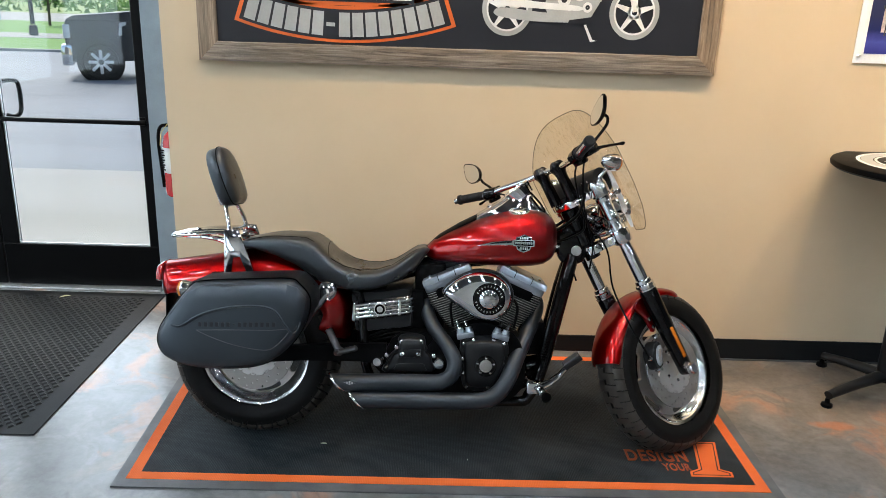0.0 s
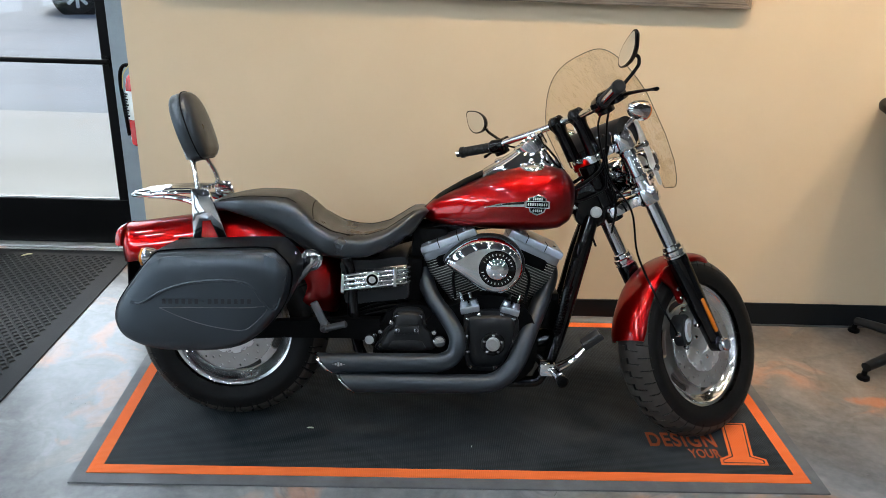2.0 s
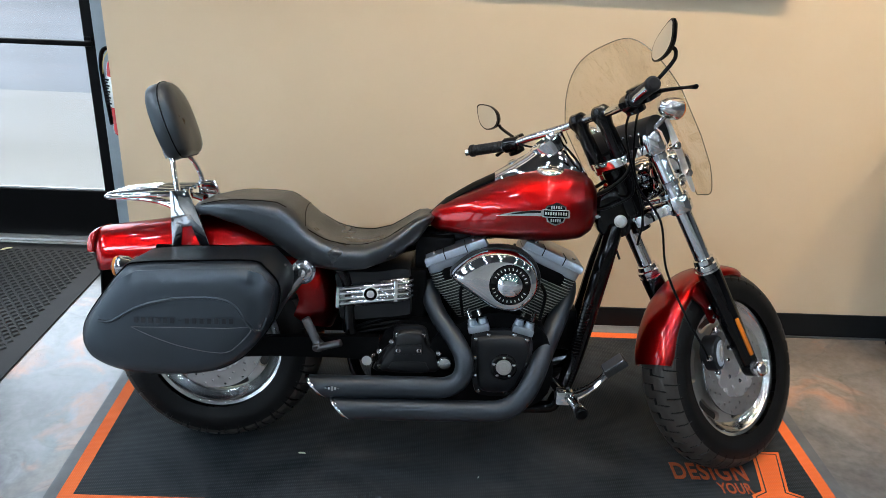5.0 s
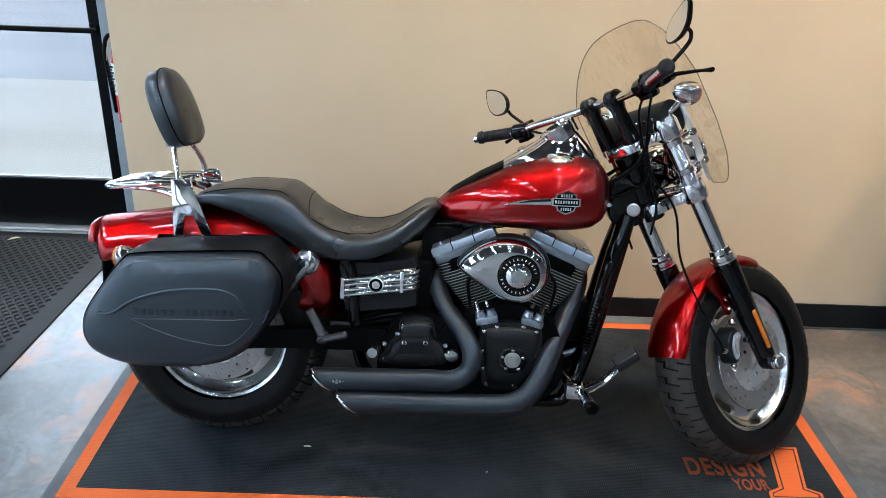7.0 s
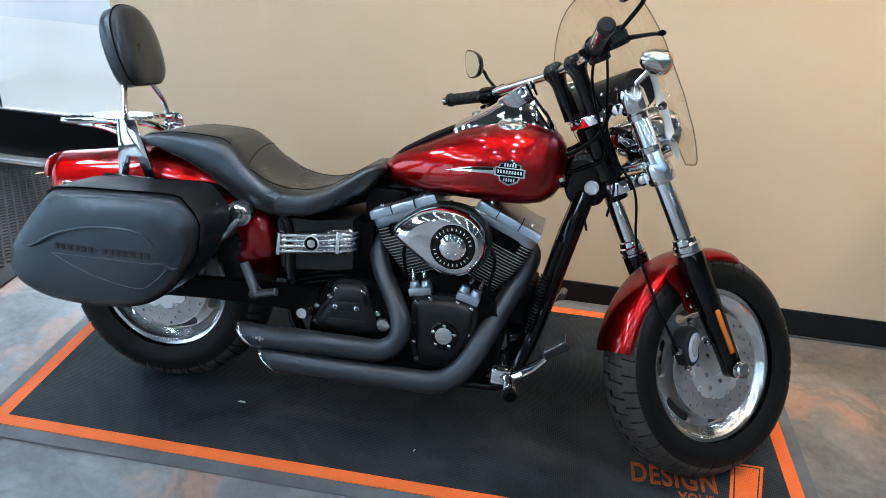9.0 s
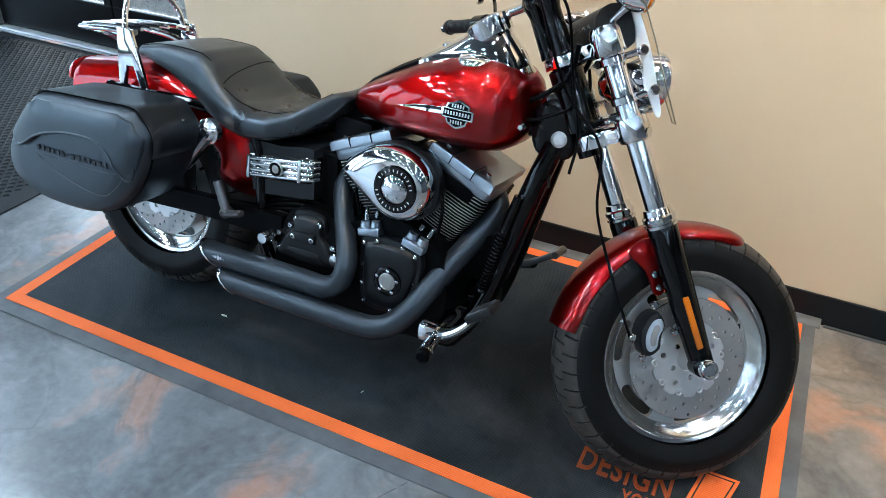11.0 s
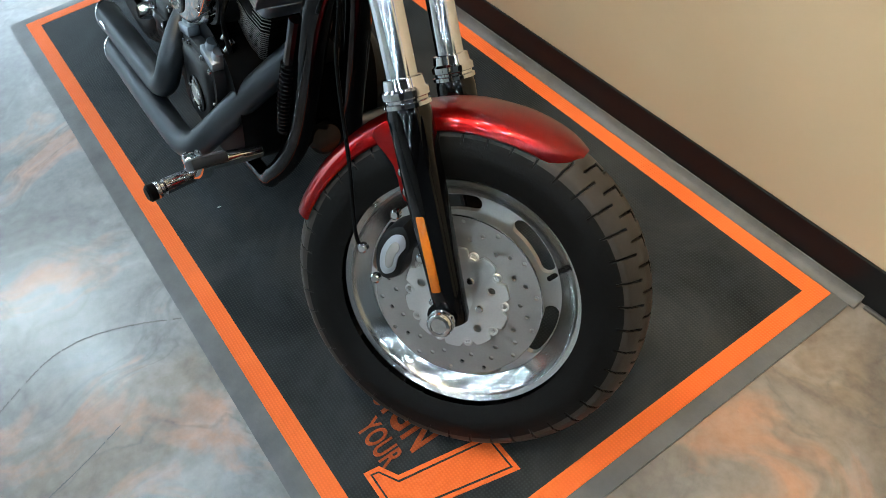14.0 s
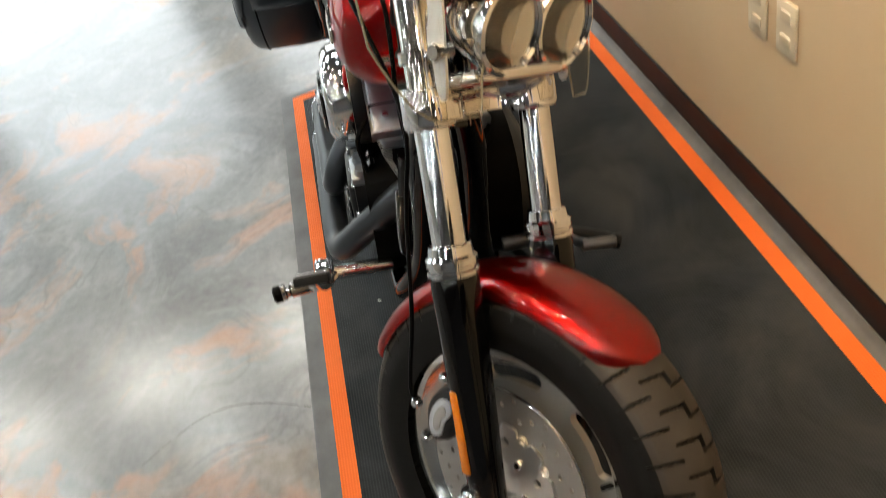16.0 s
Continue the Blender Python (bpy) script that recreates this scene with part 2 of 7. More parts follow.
def mat_weave(name, base, hi):
    """Rubber-backed floor mat with a fine raised weave, its peaks painted as if lit, dust and scuffs."""
    m, nt, b = nodes_of(name)
    v = coords(nt)
    w1 = nt.nodes.new("ShaderNodeTexWave")
    w1.bands_direction = "X"
    w1.inputs["Scale"].default_value = 50
    w2 = nt.nodes.new("ShaderNodeTexWave")
    w2.bands_direction = "Y"
    w2.inputs["Scale"].default_value = 50
    for w in (w1, w2):
        w.inputs["Distortion"].default_value = 0.4
        nt.links.new(v, w.inputs["Vector"])
    weave = arith(nt, "MULTIPLY", w1.outputs["Fac"], w2.outputs["Fac"])
    big = noise_tex(nt, v, 2.6, 7, 0.65, 0.8)
    col = ramp(nt, big, [(0.35, base), (0.75, hi)])
    # paler weave peaks: the light they catch is mixed into the colour
    col = blend(nt, arith(nt, "MULTIPLY", weave, 0.42), col, tuple(c * 1.25 for c in hi))
    nt.links.new(col, b.inputs["Base Color"])
    b.inputs["Roughness"].default_value = 0.6
    b.inputs["Specular IOR Level"].default_value = 0.10
    b.inputs["Sheen Weight"].default_value = 0.16
    b.inputs["Sheen Roughness"].default_value = 0.35
    b.inputs["Sheen Tint"].default_value = (0.62, 0.86, 1.0, 1)
    b.inputs["Specular Tint"].default_value = (0.88, 0.94, 1.0, 1)
    bump(nt, b, weave, 0.5, 0.0015)
    return m


def pane_mat(name, tint, gloss=0.08, reflect=0.8):
    """Thin clear sheet: see-through with a faint mirror."""
    m, nt, b = nodes_of(name)
    nt.nodes.remove(b)
    out = nt.nodes["Material Output"]
    tr = nt.nodes.new("ShaderNodeBsdfTransparent")
    tr.inputs[0].default_value = (*tint, 1)
    gl = nt.nodes.new("ShaderNodeBsdfGlossy")
    gl.inputs["Roughness"].default_value = 0.02
    fr = nt.nodes.new("ShaderNodeFresnel")
    fr.inputs[0].default_value = 1.45
    mx = nt.nodes.new("ShaderNodeMixShader")
    f = arith(nt, "ADD", arith(nt, "MULTIPLY", fr.outputs[0], reflect), gloss * 0.3)
    nt.links.new(f, mx.inputs[0])
    nt.links.new(tr.outputs[0], mx.inputs[1])
    nt.links.new(gl.outputs[0], mx.inputs[2])
    nt.links.new(mx.outputs[0], out.inputs[0])
    return m


def glow(name, color, strength):
    m, nt, b = nodes_of(name)
    b.inputs["Base Color"].default_value = (*color, 1)
    b.inputs["Emission Color"].default_value = (*color, 1)
    b.inputs["Emission Strength"].default_value = strength
    return m


M_RED = paint_red()
M_CHROME = metal_mat("chrome", (0.74, 0.75, 0.77), 0.035, 0.8, 30, 0.006)
M_TUBE = metal_mat("hard_chrome_tube", (0.78, 0.80, 0.83), 0.09, 0.5, 30, 0.0008)
M_WEB = metal_mat("cast_wheel_face", (0.66, 0.66, 0.65), 0.36, 0.5, 11, 0.03)
M_RIM = metal_mat("polished_rim", (0.72, 0.725, 0.72), 0.13, 0.9, 9, 0.03)
M_ALU = metal_mat("polished_aluminium", (0.78, 0.78, 0.775), 0.38, 0.5, 14)
M_SMOKED = metal_mat("dark_chrome", (0.38, 0.38, 0.39), 0.12, 0.6)
M_DISC = metal_mat("brushed_steel", (0.43, 0.42, 0.405), 0.42, 0.4, 24, 0.03)
M_ROCKER = metal_mat("silver_rocker_finish", (0.37, 0.41, 0.46), 0.30, 0.5, 18)
M_SILVER = surface("silver_powder_coat", (0.40, 0.435, 0.49), 0.30, 0.55, 0.06, bumps=0.05)
M_BLACKGLOSS = surface("black_gloss_paint", (0.0010, 0.0010, 0.0012), 0.06, 0, 0.2, spec=0.34)
M_BLACKSATIN = surface("black_wrinkle_coat", (0.0048, 0.0054, 0.0064), 0.38, 0, 0.2, fine=500, bumps=0.25, dist=0.0006, spec=0.30)
M_BLACKMATT = surface("matt_black_plastic", (0.0012, 0.0013, 0.0015), 0.45, 0, 0.2, bumps=0.1, spec=0.06)
M_PIPE = surface("matt_black_ceramic_pipe", (0.031, 0.037, 0.044), 0.36, 0.6, 0.12, fine=400, bumps=0.05, dist=0.0004)
M_LEATHER = leather_mat("black_leather", (0.0060, 0.0075, 0.0100), 0.40, 0.9)
M_SEAT = leather_mat("black_seat_vinyl", (0.0115, 0.0115, 0.0118), 0.30)
M_THREAD = surface("grey_thread", (0.085, 0.09, 0.10), 0.7)
M_TYRE = rubber_mat("tyre_rubber", (0.0042, 0.0042, 0.0043), 0.5, 0.14)
M_TREAD = rubber_mat("brown_tread_rubber", (0.033, 0.0290, 0.0250), 0.5)
M_GRIP = rubber_mat("grip_rubber", (0.009, 0.009, 0.0095), 0.5)
M_AMBER = surface("amber_lens", (0.45, 0.12, 0.006), 0.15, 0, 0.35, fine=420, bumps=0.5, coat=0.6)
M_REDLENS = surface("red_lens", (0.42, 0.012, 0.012), 0.12, 0, 0.1, coat=1)
M_SHIELD = pane_mat("smoked_windscreen", (0.91, 0.88, 0.82), 0.01, 0.11)
M_LENS = pane_mat("lamp_glass", (0.97, 0.97, 0.95), 0.25, 0.9)
M_BOWL = surface("lamp_bowl", (0.84, 0.84, 0.82), 0.3, 0.25, 0.06, bumps=0.1)
M_MIRROR = metal_mat("mirror_glass", (0.9, 0.9, 0.9), 0.005, 0.1)
M_EDGE = surface("smoked_screen_edge", (0.16, 0.14, 0.10), 0.15)
M_DARKMETAL = surface("dark_grey_metal", (0.13, 0.13, 0.135), 0.33, 0.8, 0.1, bumps=0.05)
M_GREYBITS = surface("grey_print", (0.22, 0.22, 0.22), 0.45)
M_FLOOR = floor_mat()
M_WALL = wall_mat("beige_wall_paint", (0.60, 0.475, 0.32))
M_WALL2 = wall_mat("grey_wall_paint", (0.14, 0.14, 0.145))
M_WALL3 = wall_mat("pale_wall_paint", (0.42, 0.40, 0.37))
M_SKIRT = surface("black_vinyl_skirting", (0.0075, 0.0086, 0.0100), 0.42, spec=0.16)
M_MATBLACK = mat_weave("black_mat_field", (0.0055, 0.0068, 0.0080), (0.040, 0.0428, 0.0450))
M_DOORMAT = rubber_mat("black_door_mat", (0.008, 0.0083, 0.0088), 0.6)
M_MATEDGE = rubber_mat("grey_mat_edge", (0.095, 0.098, 0.102), 0.38)
M_ORANGE = mat_weave("orange_mat_band", (0.66, 0.115, 0.022), (0.74, 0.15, 0.034))
M_FADED = mat_weave("faded_orange_print", (0.20, 0.038, 0.010), (0.42, 0.085, 0.02))
M_DOORBLACK = surface("black_anodised_aluminium", (0.002, 0.002, 0.0022), 0.4, 0.0, spec=0.12)
M_GREYFRAME = surface("grey_painted_steel", (0.25, 0.30, 0.34), 0.45)
M_WOOD = weathered_wood("weathered_barn_wood", warm=1.04)
M_WOOD_V = weathered_wood("brown_barn_wood", (26, 26, 1.2), 1.14)
M_PANE = pane_mat("door_glass", (0.93, 0.96, 0.96))
M_SIGNBLACK = surface("sign_print_black", (0.012, 0.013, 0.018), 0.4)
M_SIGNORANGE = surface("sign_print_orange", (0.62, 0.12, 0.02), 0.4)
M_SIGNGREY = surface("sign_print_grey", (0.38, 0.39, 0.38), 0.4)
M_SIGNWHITE = surface("sign_print_white", (0.72, 0.72, 0.70), 0.4)
M_EXTRED = surface("extinguisher_red", (0.50, 0.02, 0.02), 0.25, 0, 0.1, coat=0.5)
M_CEIL = surface("ceiling_panel", (0.05, 0.05, 0.052), 0.8)
M_EMBOSS = surface("embossed_leather", (0.010, 0.013, 0.018), 0.6)


# ---- shape helpers ----
from mathutils.bvhtree import BVHTree

def finish(bm, sharp=35):
    bmesh.ops.recalc_face_normals(bm, faces=bm.faces[:])
    for f in bm.faces:
        f.smooth = True
    for e in bm.edges:
        e.smooth = len(e.link_faces) < 2 or e.calc_face_angle(0) < radians(sharp)


def part(name, bm, material, parent=None, label="", m=None, sharp=35):
    """Links a bmesh as one mesh object, under a thing or a part where one is given."""
    if m is not None:
        bm.transform(m)
    finish(bm, sharp)
    me = bpy.data.meshes.new(name)
    bm.to_mesh(me)
    bm.free()
    mats = material if isinstance(material, (list, tuple)) else [material]
    for k in mats:
        me.materials.append(k)
    ob = new(name, me)
    if parent is not None:
        ob.parent = parent
    if label:
        ob["label"] = label
    return ob


def thing(name, label, category, m=None, group="", kind=""):
    ob = new(name)
    ob.empty_display_size = 0.1
    if m is not None:
        ob.matrix_basis = m
    return tagged(ob, label, category, group, kind)


def join(*bms):
    out = bms[0]
    for b in bms[1:]:
        me = bpy.data.meshes.new("tmp")
        b.to_mesh(me)
        out.from_mesh(me)
        bpy.data.meshes.remove(me)
        b.free()
    return out


def box(x0, x1, y0, y1, z0, z1, bevel=0.0, seg=2, m=None):
    bm = bmesh.new()
    bmesh.ops.create_cube(bm, size=1)
    bm.transform(Matrix.Translation(((x0 + x1) / 2, (y0 + y1) / 2, (z0 + z1) / 2)) @ Matrix.Diagonal((x1 - x0, y1 - y0, z1 - z0, 1)))
    if bevel:
        bmesh.ops.bevel(bm, geom=bm.edges[:], offset=bevel, segments=seg, affect="EDGES", profile=0.5)
    if m is not None:
        bm.transform(m)
    return bm


def smooth_path(pts, n=6):
    """Catmull-Rom through the points."""
    P = [Vector(p) for p in pts]
    P = [P[0] * 2 - P[1]] + P + [P[-1] * 2 - P[-2]]
    out = []
    for i in range(1, len(P) - 2):
        a, b, c, d = P[i - 1:i + 3]
        for k in range(n):
            t = k / n
            out.append(0.5 * (2 * b + (c - a) * t + (2 * a - 5 * b + 4 * c - d) * t * t + (3 * b - a - 3 * c + d) * t ** 3))
    out.append(P[-2])
    return out


def loft(rings, closed=True, caps=True):
    """Skin over rings of equally many points."""
    bm = bmesh.new()
    V = [[bm.verts.new(p) for p in r] for r in rings]
    n = len(rings[0])
    for a, b in zip(V, V[1:]):
        for k in range(n if closed else n - 1):
            bm.faces.new((a[k], a[(k + 1) % n], b[(k + 1) % n], b[k]))
    if caps and closed:
        bm.faces.new(V[0][::-1])
        bm.faces.new(V[-1])
    return bm


def tube(pts, r, seg=12, smooth=0, caps=True, flat=1.0, up=None):
    """A round bar along a path; r may be a list."""
    P = smooth_path(pts, smooth) if smooth else [Vector(p) for p in pts]
    if isinstance(r, (list, tuple)):
        q = np.interp(np.linspace(0, len(r) - 1, len(P)), range(len(r)), r)
    else:
        q = [r] * len(P)
    T = [(P[min(i + 1, len(P) - 1)] - P[max(i - 1, 0)]).normalized() for i in range(len(P))]
    u = Vector(up) if up else (Vector((0, 0, 1)) if abs(T[0].z) < 0.9 else Vector((1, 0, 0)))
    rings = []
    for p, t, rad in zip(P, T, q):
        u = (u - t * u.dot(t)).normalized()
        v = t.cross(u)
        rings.append([p + (u * math.cos(a) * flat + v * math.sin(a)) * rad for a in (2 * math.pi * k / seg for k in range(seg))])
    return loft(rings, caps=caps)


def lathe(profile, m=None, seg=32, caps=True):
    """Turns (radius, height) pairs round z."""
    rings = [[(r * math.cos(a), r * math.sin(a), h) for a in (2 * math.pi * k / seg for k in range(seg))] for r, h in profile]
    bm = loft(rings, caps=caps)
    if m is not None:
        bm.transform(m)
    return bm


def along(a, b):
    """The pose whose z axis runs from a to b."""
    a, b = Vector(a), Vector(b)
    return Matrix.Translation(a) @ (b - a).to_track_quat("Z", "Y").to_matrix().to_4x4()


def rod(a, b, r, seg=12, bevel=0.0):
    h = (Vector(b) - Vector(a)).length
    pr = [(r, 0), (r, h)] if not bevel else [(r - bevel, 0), (r, bevel), (r, h - bevel), (r - bevel, h)]
    return lathe(pr, along(a, b), seg)


def plate(outer, holes, t, m=None, bevel=0.0):
    """A flat sheet in xy with holes, t thick (from z = 0 up)."""
    bm = bmesh.new()
    edges = []
    for loop in (outer, *holes):
        vs = [bm.verts.new((x, y, 0)) for x, y in loop]
        edges += [bm.edges.new((vs[k], vs[(k + 1) % len(vs)])) for k in range(len(vs))]
    bmesh.ops.triangle_fill(bm, use_beauty=True, use_dissolve=False, edges=edges)
    bmesh.ops.recalc_face_normals(bm, faces=bm.faces[:])
    if bm.faces and bm.faces[:][0].normal.z < 0:
        bmesh.ops.reverse_faces(bm, faces=bm.faces[:])
    ex = bmesh.ops.extrude_face_region(bm, geom=bm.faces[:])
    bmesh.ops.translate(bm, vec=(0, 0, t), verts=[g for g in ex["geom"] if isinstance(g, bmesh.types.BMVert)])
    if m is not None:
        bm.transform(m)
    return bm


def prism(pts, t, bevel=0.0, m=None, seg=2):
    """A polygon in xy pushed up by t, edges rounded."""
    bm = bmesh.new()
    f = bm.faces.new([bm.verts.new((x, y, 0)) for x, y in pts])
    f.normal_update()
    if f.normal.z < 0:
        f.normal_flip()
    ex = bmesh.ops.extrude_face_region(bm, geom=[f])
    bmesh.ops.translate(bm, vec=(0, 0, t), verts=[g for g in ex["geom"] if isinstance(g, bmesh.types.BMVert)])
    if bevel:
        top = [e for e in bm.edges if all(v.co.z > t - 1e-6 for v in e.verts)]
        bmesh.ops.bevel(bm, geom=top, offset=bevel, segments=seg, affect="EDGES", profile=0.5)
    if m is not None:
        bm.transform(m)
    return bm


def circle(cx, cy, r, n=24, a0=0.0):
    return [(cx + r * math.cos(a0 + 2 * math.pi * k / n), cy + r * math.sin(a0 + 2 * math.pi * k / n)) for k in range(n)]


def smooth_loop(pts, n=4):
    """A closed Catmull-Rom loop in the plane."""
    P = [Vector((x, y)) for x, y in pts]
    out, L = [], len(pts)
    for i in range(L):
        a, b, c, d = (P[(i + k - 1) % L] for k in range(4))
        for k in range(n):
            t = k / n
            p = 0.5 * (2 * b + (c - a) * t + (2 * a - 5 * b + 4 * c - d) * t * t + (3 * b - a - 3 * c + d) * t ** 3)
            out.append((p.x, p.y))
    return out


def letters(text, size, m, depth=0.0008, name="lettering", material=None, parent=None, align="LEFT", label="", width=None, bold=0.0):
    """Raised words in the built-in font, as a mesh."""
    cu = bpy.data.curves.new(name, "FONT")
    cu.offset = bold
    cu.space_character = 1.0 + 45 * bold
    cu.body, cu.size, cu.extrude, cu.align_x = text, size, depth, align
    tmp = new("tmp", cu)
    me = bpy.data.meshes.new_from_object(tmp)
    bpy.data.objects.remove(tmp)
    if width:
        xs = [v.co.x for v in me.vertices]
        me.transform(Matrix.Diagonal((width / (max(xs) - min(xs)), 1, 1, 1)) @ Matrix.Translation((-min(xs), 0, 0)))
    me.transform(m)
    me.materials.append(material)
    ob = new(name, me)
    ob.parent = parent
    if label:
        ob["label"] = label
    return ob


# ---- the place: room shell ----
WALL_Y, CORNER_X, DOOR_Y, CEIL = 3.541, -1.162, 4.335, 4.3
WEST, EAST = -6.5, 8.0

tagged(part("floor", box(WEST - 0.2, EAST + 0.2, SOUTH - 0.2, DOOR_Y + 0.1, -0.15, 0), M_FLOOR),
       "polished grey-brown stained concrete floor with rust patches", "floor", kind="structure")
tagged(part("ceiling", box(WEST - 0.2, EAST + 0.2, SOUTH - 0.2, DOOR_Y + 0.2, CEIL, CEIL + 0.15), M_CEIL),
       "plain pale grey ceiling over the showroom", "ceiling", kind="structure")
# long display wall, with the return towards the entrance
tagged(part("wall_north", join(box(CORNER_X, EAST, WALL_Y, WALL_Y + 0.15, 0, CEIL), box(CORNER_X, CORNER_X + 0.15, WALL_Y + 0.15, DOOR_Y + 0.06, 0, CEIL)), M_WALL),
       "smooth beige painted display wall behind the motorcycle", "wall", kind="structure")
tagged(part("wall_east", box(EAST, EAST + 0.15, SOUTH, WALL_Y + 0.15, 0, CEIL), M_WALL2), "plain grey painted side wall", "wall", kind="structure")


def window_wall(name, m, length, sill, head, bays, label):
    """A storefront wall: sill, head, piers, and clear panes between."""
    w = part(name, join(box(0, length, 0, 0.15, 0, sill), box(0, length, 0, 0.15, head, CEIL)), M_WALL2, m=m)
    tagged(w, label, "wall", kind="structure")
    for k in range(bays + 1):
        x = k * length / bays
        part("pier", box(max(0, x - 0.30), min(length, x + 0.30), 0.01, 0.14, sill, head), M_WALL2, w, m=m)
    for k in range(bays):
        p = part("pane", box(k * length / bays + 0.30, (k + 1) * length / bays - 0.30, 0.07, 0.078, sill, head), M_PANE, w, m=m)
        p.visible_shadow = False
    return w


window_wall("wall_west", Matrix.Translation((WEST, SOUTH, 0)) @ pose(0, 0, 0, 0, 0, 90), DOOR_Y - SOUTH, 0.25, 3.3, BAYS, "grey storefront wall with tall clear windows")
tagged(part("wall_south", box(WEST, EAST, SOUTH - 0.15, SOUTH, 0, CEIL), M_WALL3), "plain pale showroom wall", "wall", kind="structure")

tagged(part("baseboard", join(box(CORNER_X - 0.004, EAST, WALL_Y - 0.008, WALL_Y - 0.0005, 0, 0.112, 0.002, 1),
                              box(CORNER_X - 0.008, CORNER_X - 0.0005, WALL_Y - 0.004, DOOR_Y - 0.06, 0, 0.112, 0.002, 1)), M_SKIRT),
       "black vinyl skirting along the foot of the beige wall", "baseboard", kind="structure")
tagged(part("trim", box(1.385, EAST, WALL_Y - 0.020, WALL_Y - 0.009, 0.0, 0.008, 0.003, 2), M_DARKMETAL),
       "thin dull metal edging strip under the black skirting", "trim", kind="structure")

# ---- entrance: door wall, door leaves, side frame ----
tagged(part("wall_entrance", join(box(WEST, -3.395, DOOR_Y - 0.06, DOOR_Y + 0.09, 0, CEIL), box(-3.395, CORNER_X, DOOR_Y - 0.06, DOOR_Y + 0.09, 2.25, CEIL)), M_WALL2),
       "grey wall above the glass entrance doors", "wall", kind="structure")
fr = part("door_frame", join(box(-1.523, CORNER_X - 0.003, DOOR_Y - 0.05, DOOR_Y + 0.08, 0, 2.25, 0.004, 1), box(-3.395, -1.523, DOOR_Y - 0.05, DOOR_Y + 0.08, 2.14, 2.25, 0.004, 1)), M_GREYFRAME)
tagged(fr, "blue-grey painted steel frame beside the entrance door", "door frame", kind="structure")
tagged(part("threshold", box(-3.395, -1.528, DOOR_Y - 0.07, DOOR_Y + 0.09, 0.0, 0.012, 0.004, 2), M_ALU), "worn aluminium door threshold", "threshold", kind="structure")


def glass_door(name, x0, x1, handle_x):
    d = part(name, join(box(x0, x1, DOOR_Y - 0.022, DOOR_Y + 0.022, 0.015, 0.262, 0.003, 1), box(x0, x1, DOOR_Y - 0.022, DOOR_Y + 0.022, 2.02, 2.13, 0.003, 1),
                        box(x0, x0 + 0.088, DOOR_Y - 0.022, DOOR_Y + 0.022, 0.262, 2.02, 0.003, 1), box(x1 - 0.055, x1, DOOR_Y - 0.022, DOOR_Y + 0.022, 0.262, 2.02, 0.003, 1)), M_DOORBLACK)
    tagged(d, "closed black aluminium glass entrance door", "door", kind="structure")
    p = part("pane", box(x0 + 0.088, x1 - 0.055, DOOR_Y - 0.004, DOOR_Y + 0.004, 0.262, 2.02), M_PANE, d)
    p.visible_shadow = False
    part("glazing_bead", join(box(x0 + 0.088, x0 + 0.096, DOOR_Y - 0.012, DOOR_Y - 0.005, 0.262, 2.02), box(x0 + 0.096, x1 - 0.055, DOOR_Y - 0.012, DOOR_Y - 0.005, 0.262, 0.270)), M_ALU, d)
    part("push_bar", join(box(x0 + 0.01, x1 - 0.01, DOOR_Y - 0.055, DOOR_Y - 0.028, 0.978, 1.003, 0.006, 2), box(x0 + 0.02, x0 + 0.06, DOOR_Y - 0.03, DOOR_Y - 0.02, 0.963, 1.018), box(x1 - 0.05, x1 - 0.02, DOOR_Y - 0.03, DOOR_Y - 0.02, 0.963, 1.018)), M_DOORBLACK, d)
    s = 1 if handle_x < (x0 + x1) / 2 else -1
    h = handle_x
    part("door_handle", tube([(h, DOOR_Y + 0.02, 1.190), (h + 0.045 * s, DOOR_Y + 0.03, 1.195), (h + 0.068 * s, DOOR_Y + 0.05, 1.170), (h + 0.068 * s, DOOR_Y + 0.05, 1.035), (h + 0.045 * s, DOOR_Y + 0.03, 0.998), (h, DOOR_Y + 0.02, 1.003)], 0.0125, 10, 4), M_DOORBLACK, d, "black pull handle")
    return d


glass_door("door_1", -2.433, -1.528, -2.335)
glass_door("door_2", -3.39, -2.441, -2.51)

# ---- mats ----
SKEW = 0.030
show = thing("display_mat", "black display mat with an orange border and slogan", "mat")
OX0, OX1, OY0, OY1 = -1.014, 1.3225, 2.396, 3.500
BAND = 0.041
MX0, MX1, MY0, MY1 = -1.052, 1.363, 2.349, 3.512
part("edge", plate([(MX0, MY0), (MX1, MY0), (MX1, MY1), (MX0 - SKEW, MY1)], [[(OX0 + 0.004, OY0 + 0.004), (OX1 - 0.004, OY0 + 0.004), (OX1 - 0.004, OY1 - 0.004), (OX0 + 0.004 - SKEW, OY1 - 0.004)]], 0.006), M_MATEDGE, show, "bevelled dark grey rubber edge")
# the rear edge of the mat rides up the skirting
part("curled_edge", loft([[(x, WALL_Y - d, z) for d, z in ((0.036, 0.0035), (0.036, 0.0068), (0.028, 0.009), (0.019, 0.015), (0.0125, 0.026), (0.0095, 0.026), (0.013, 0.012), (0.022, 0.0045))] for x in np.linspace(MX0 - SKEW, MX1 + 0.012, 40)]), M_MATEDGE, show, "grey rubber edge curled up against the skirting")
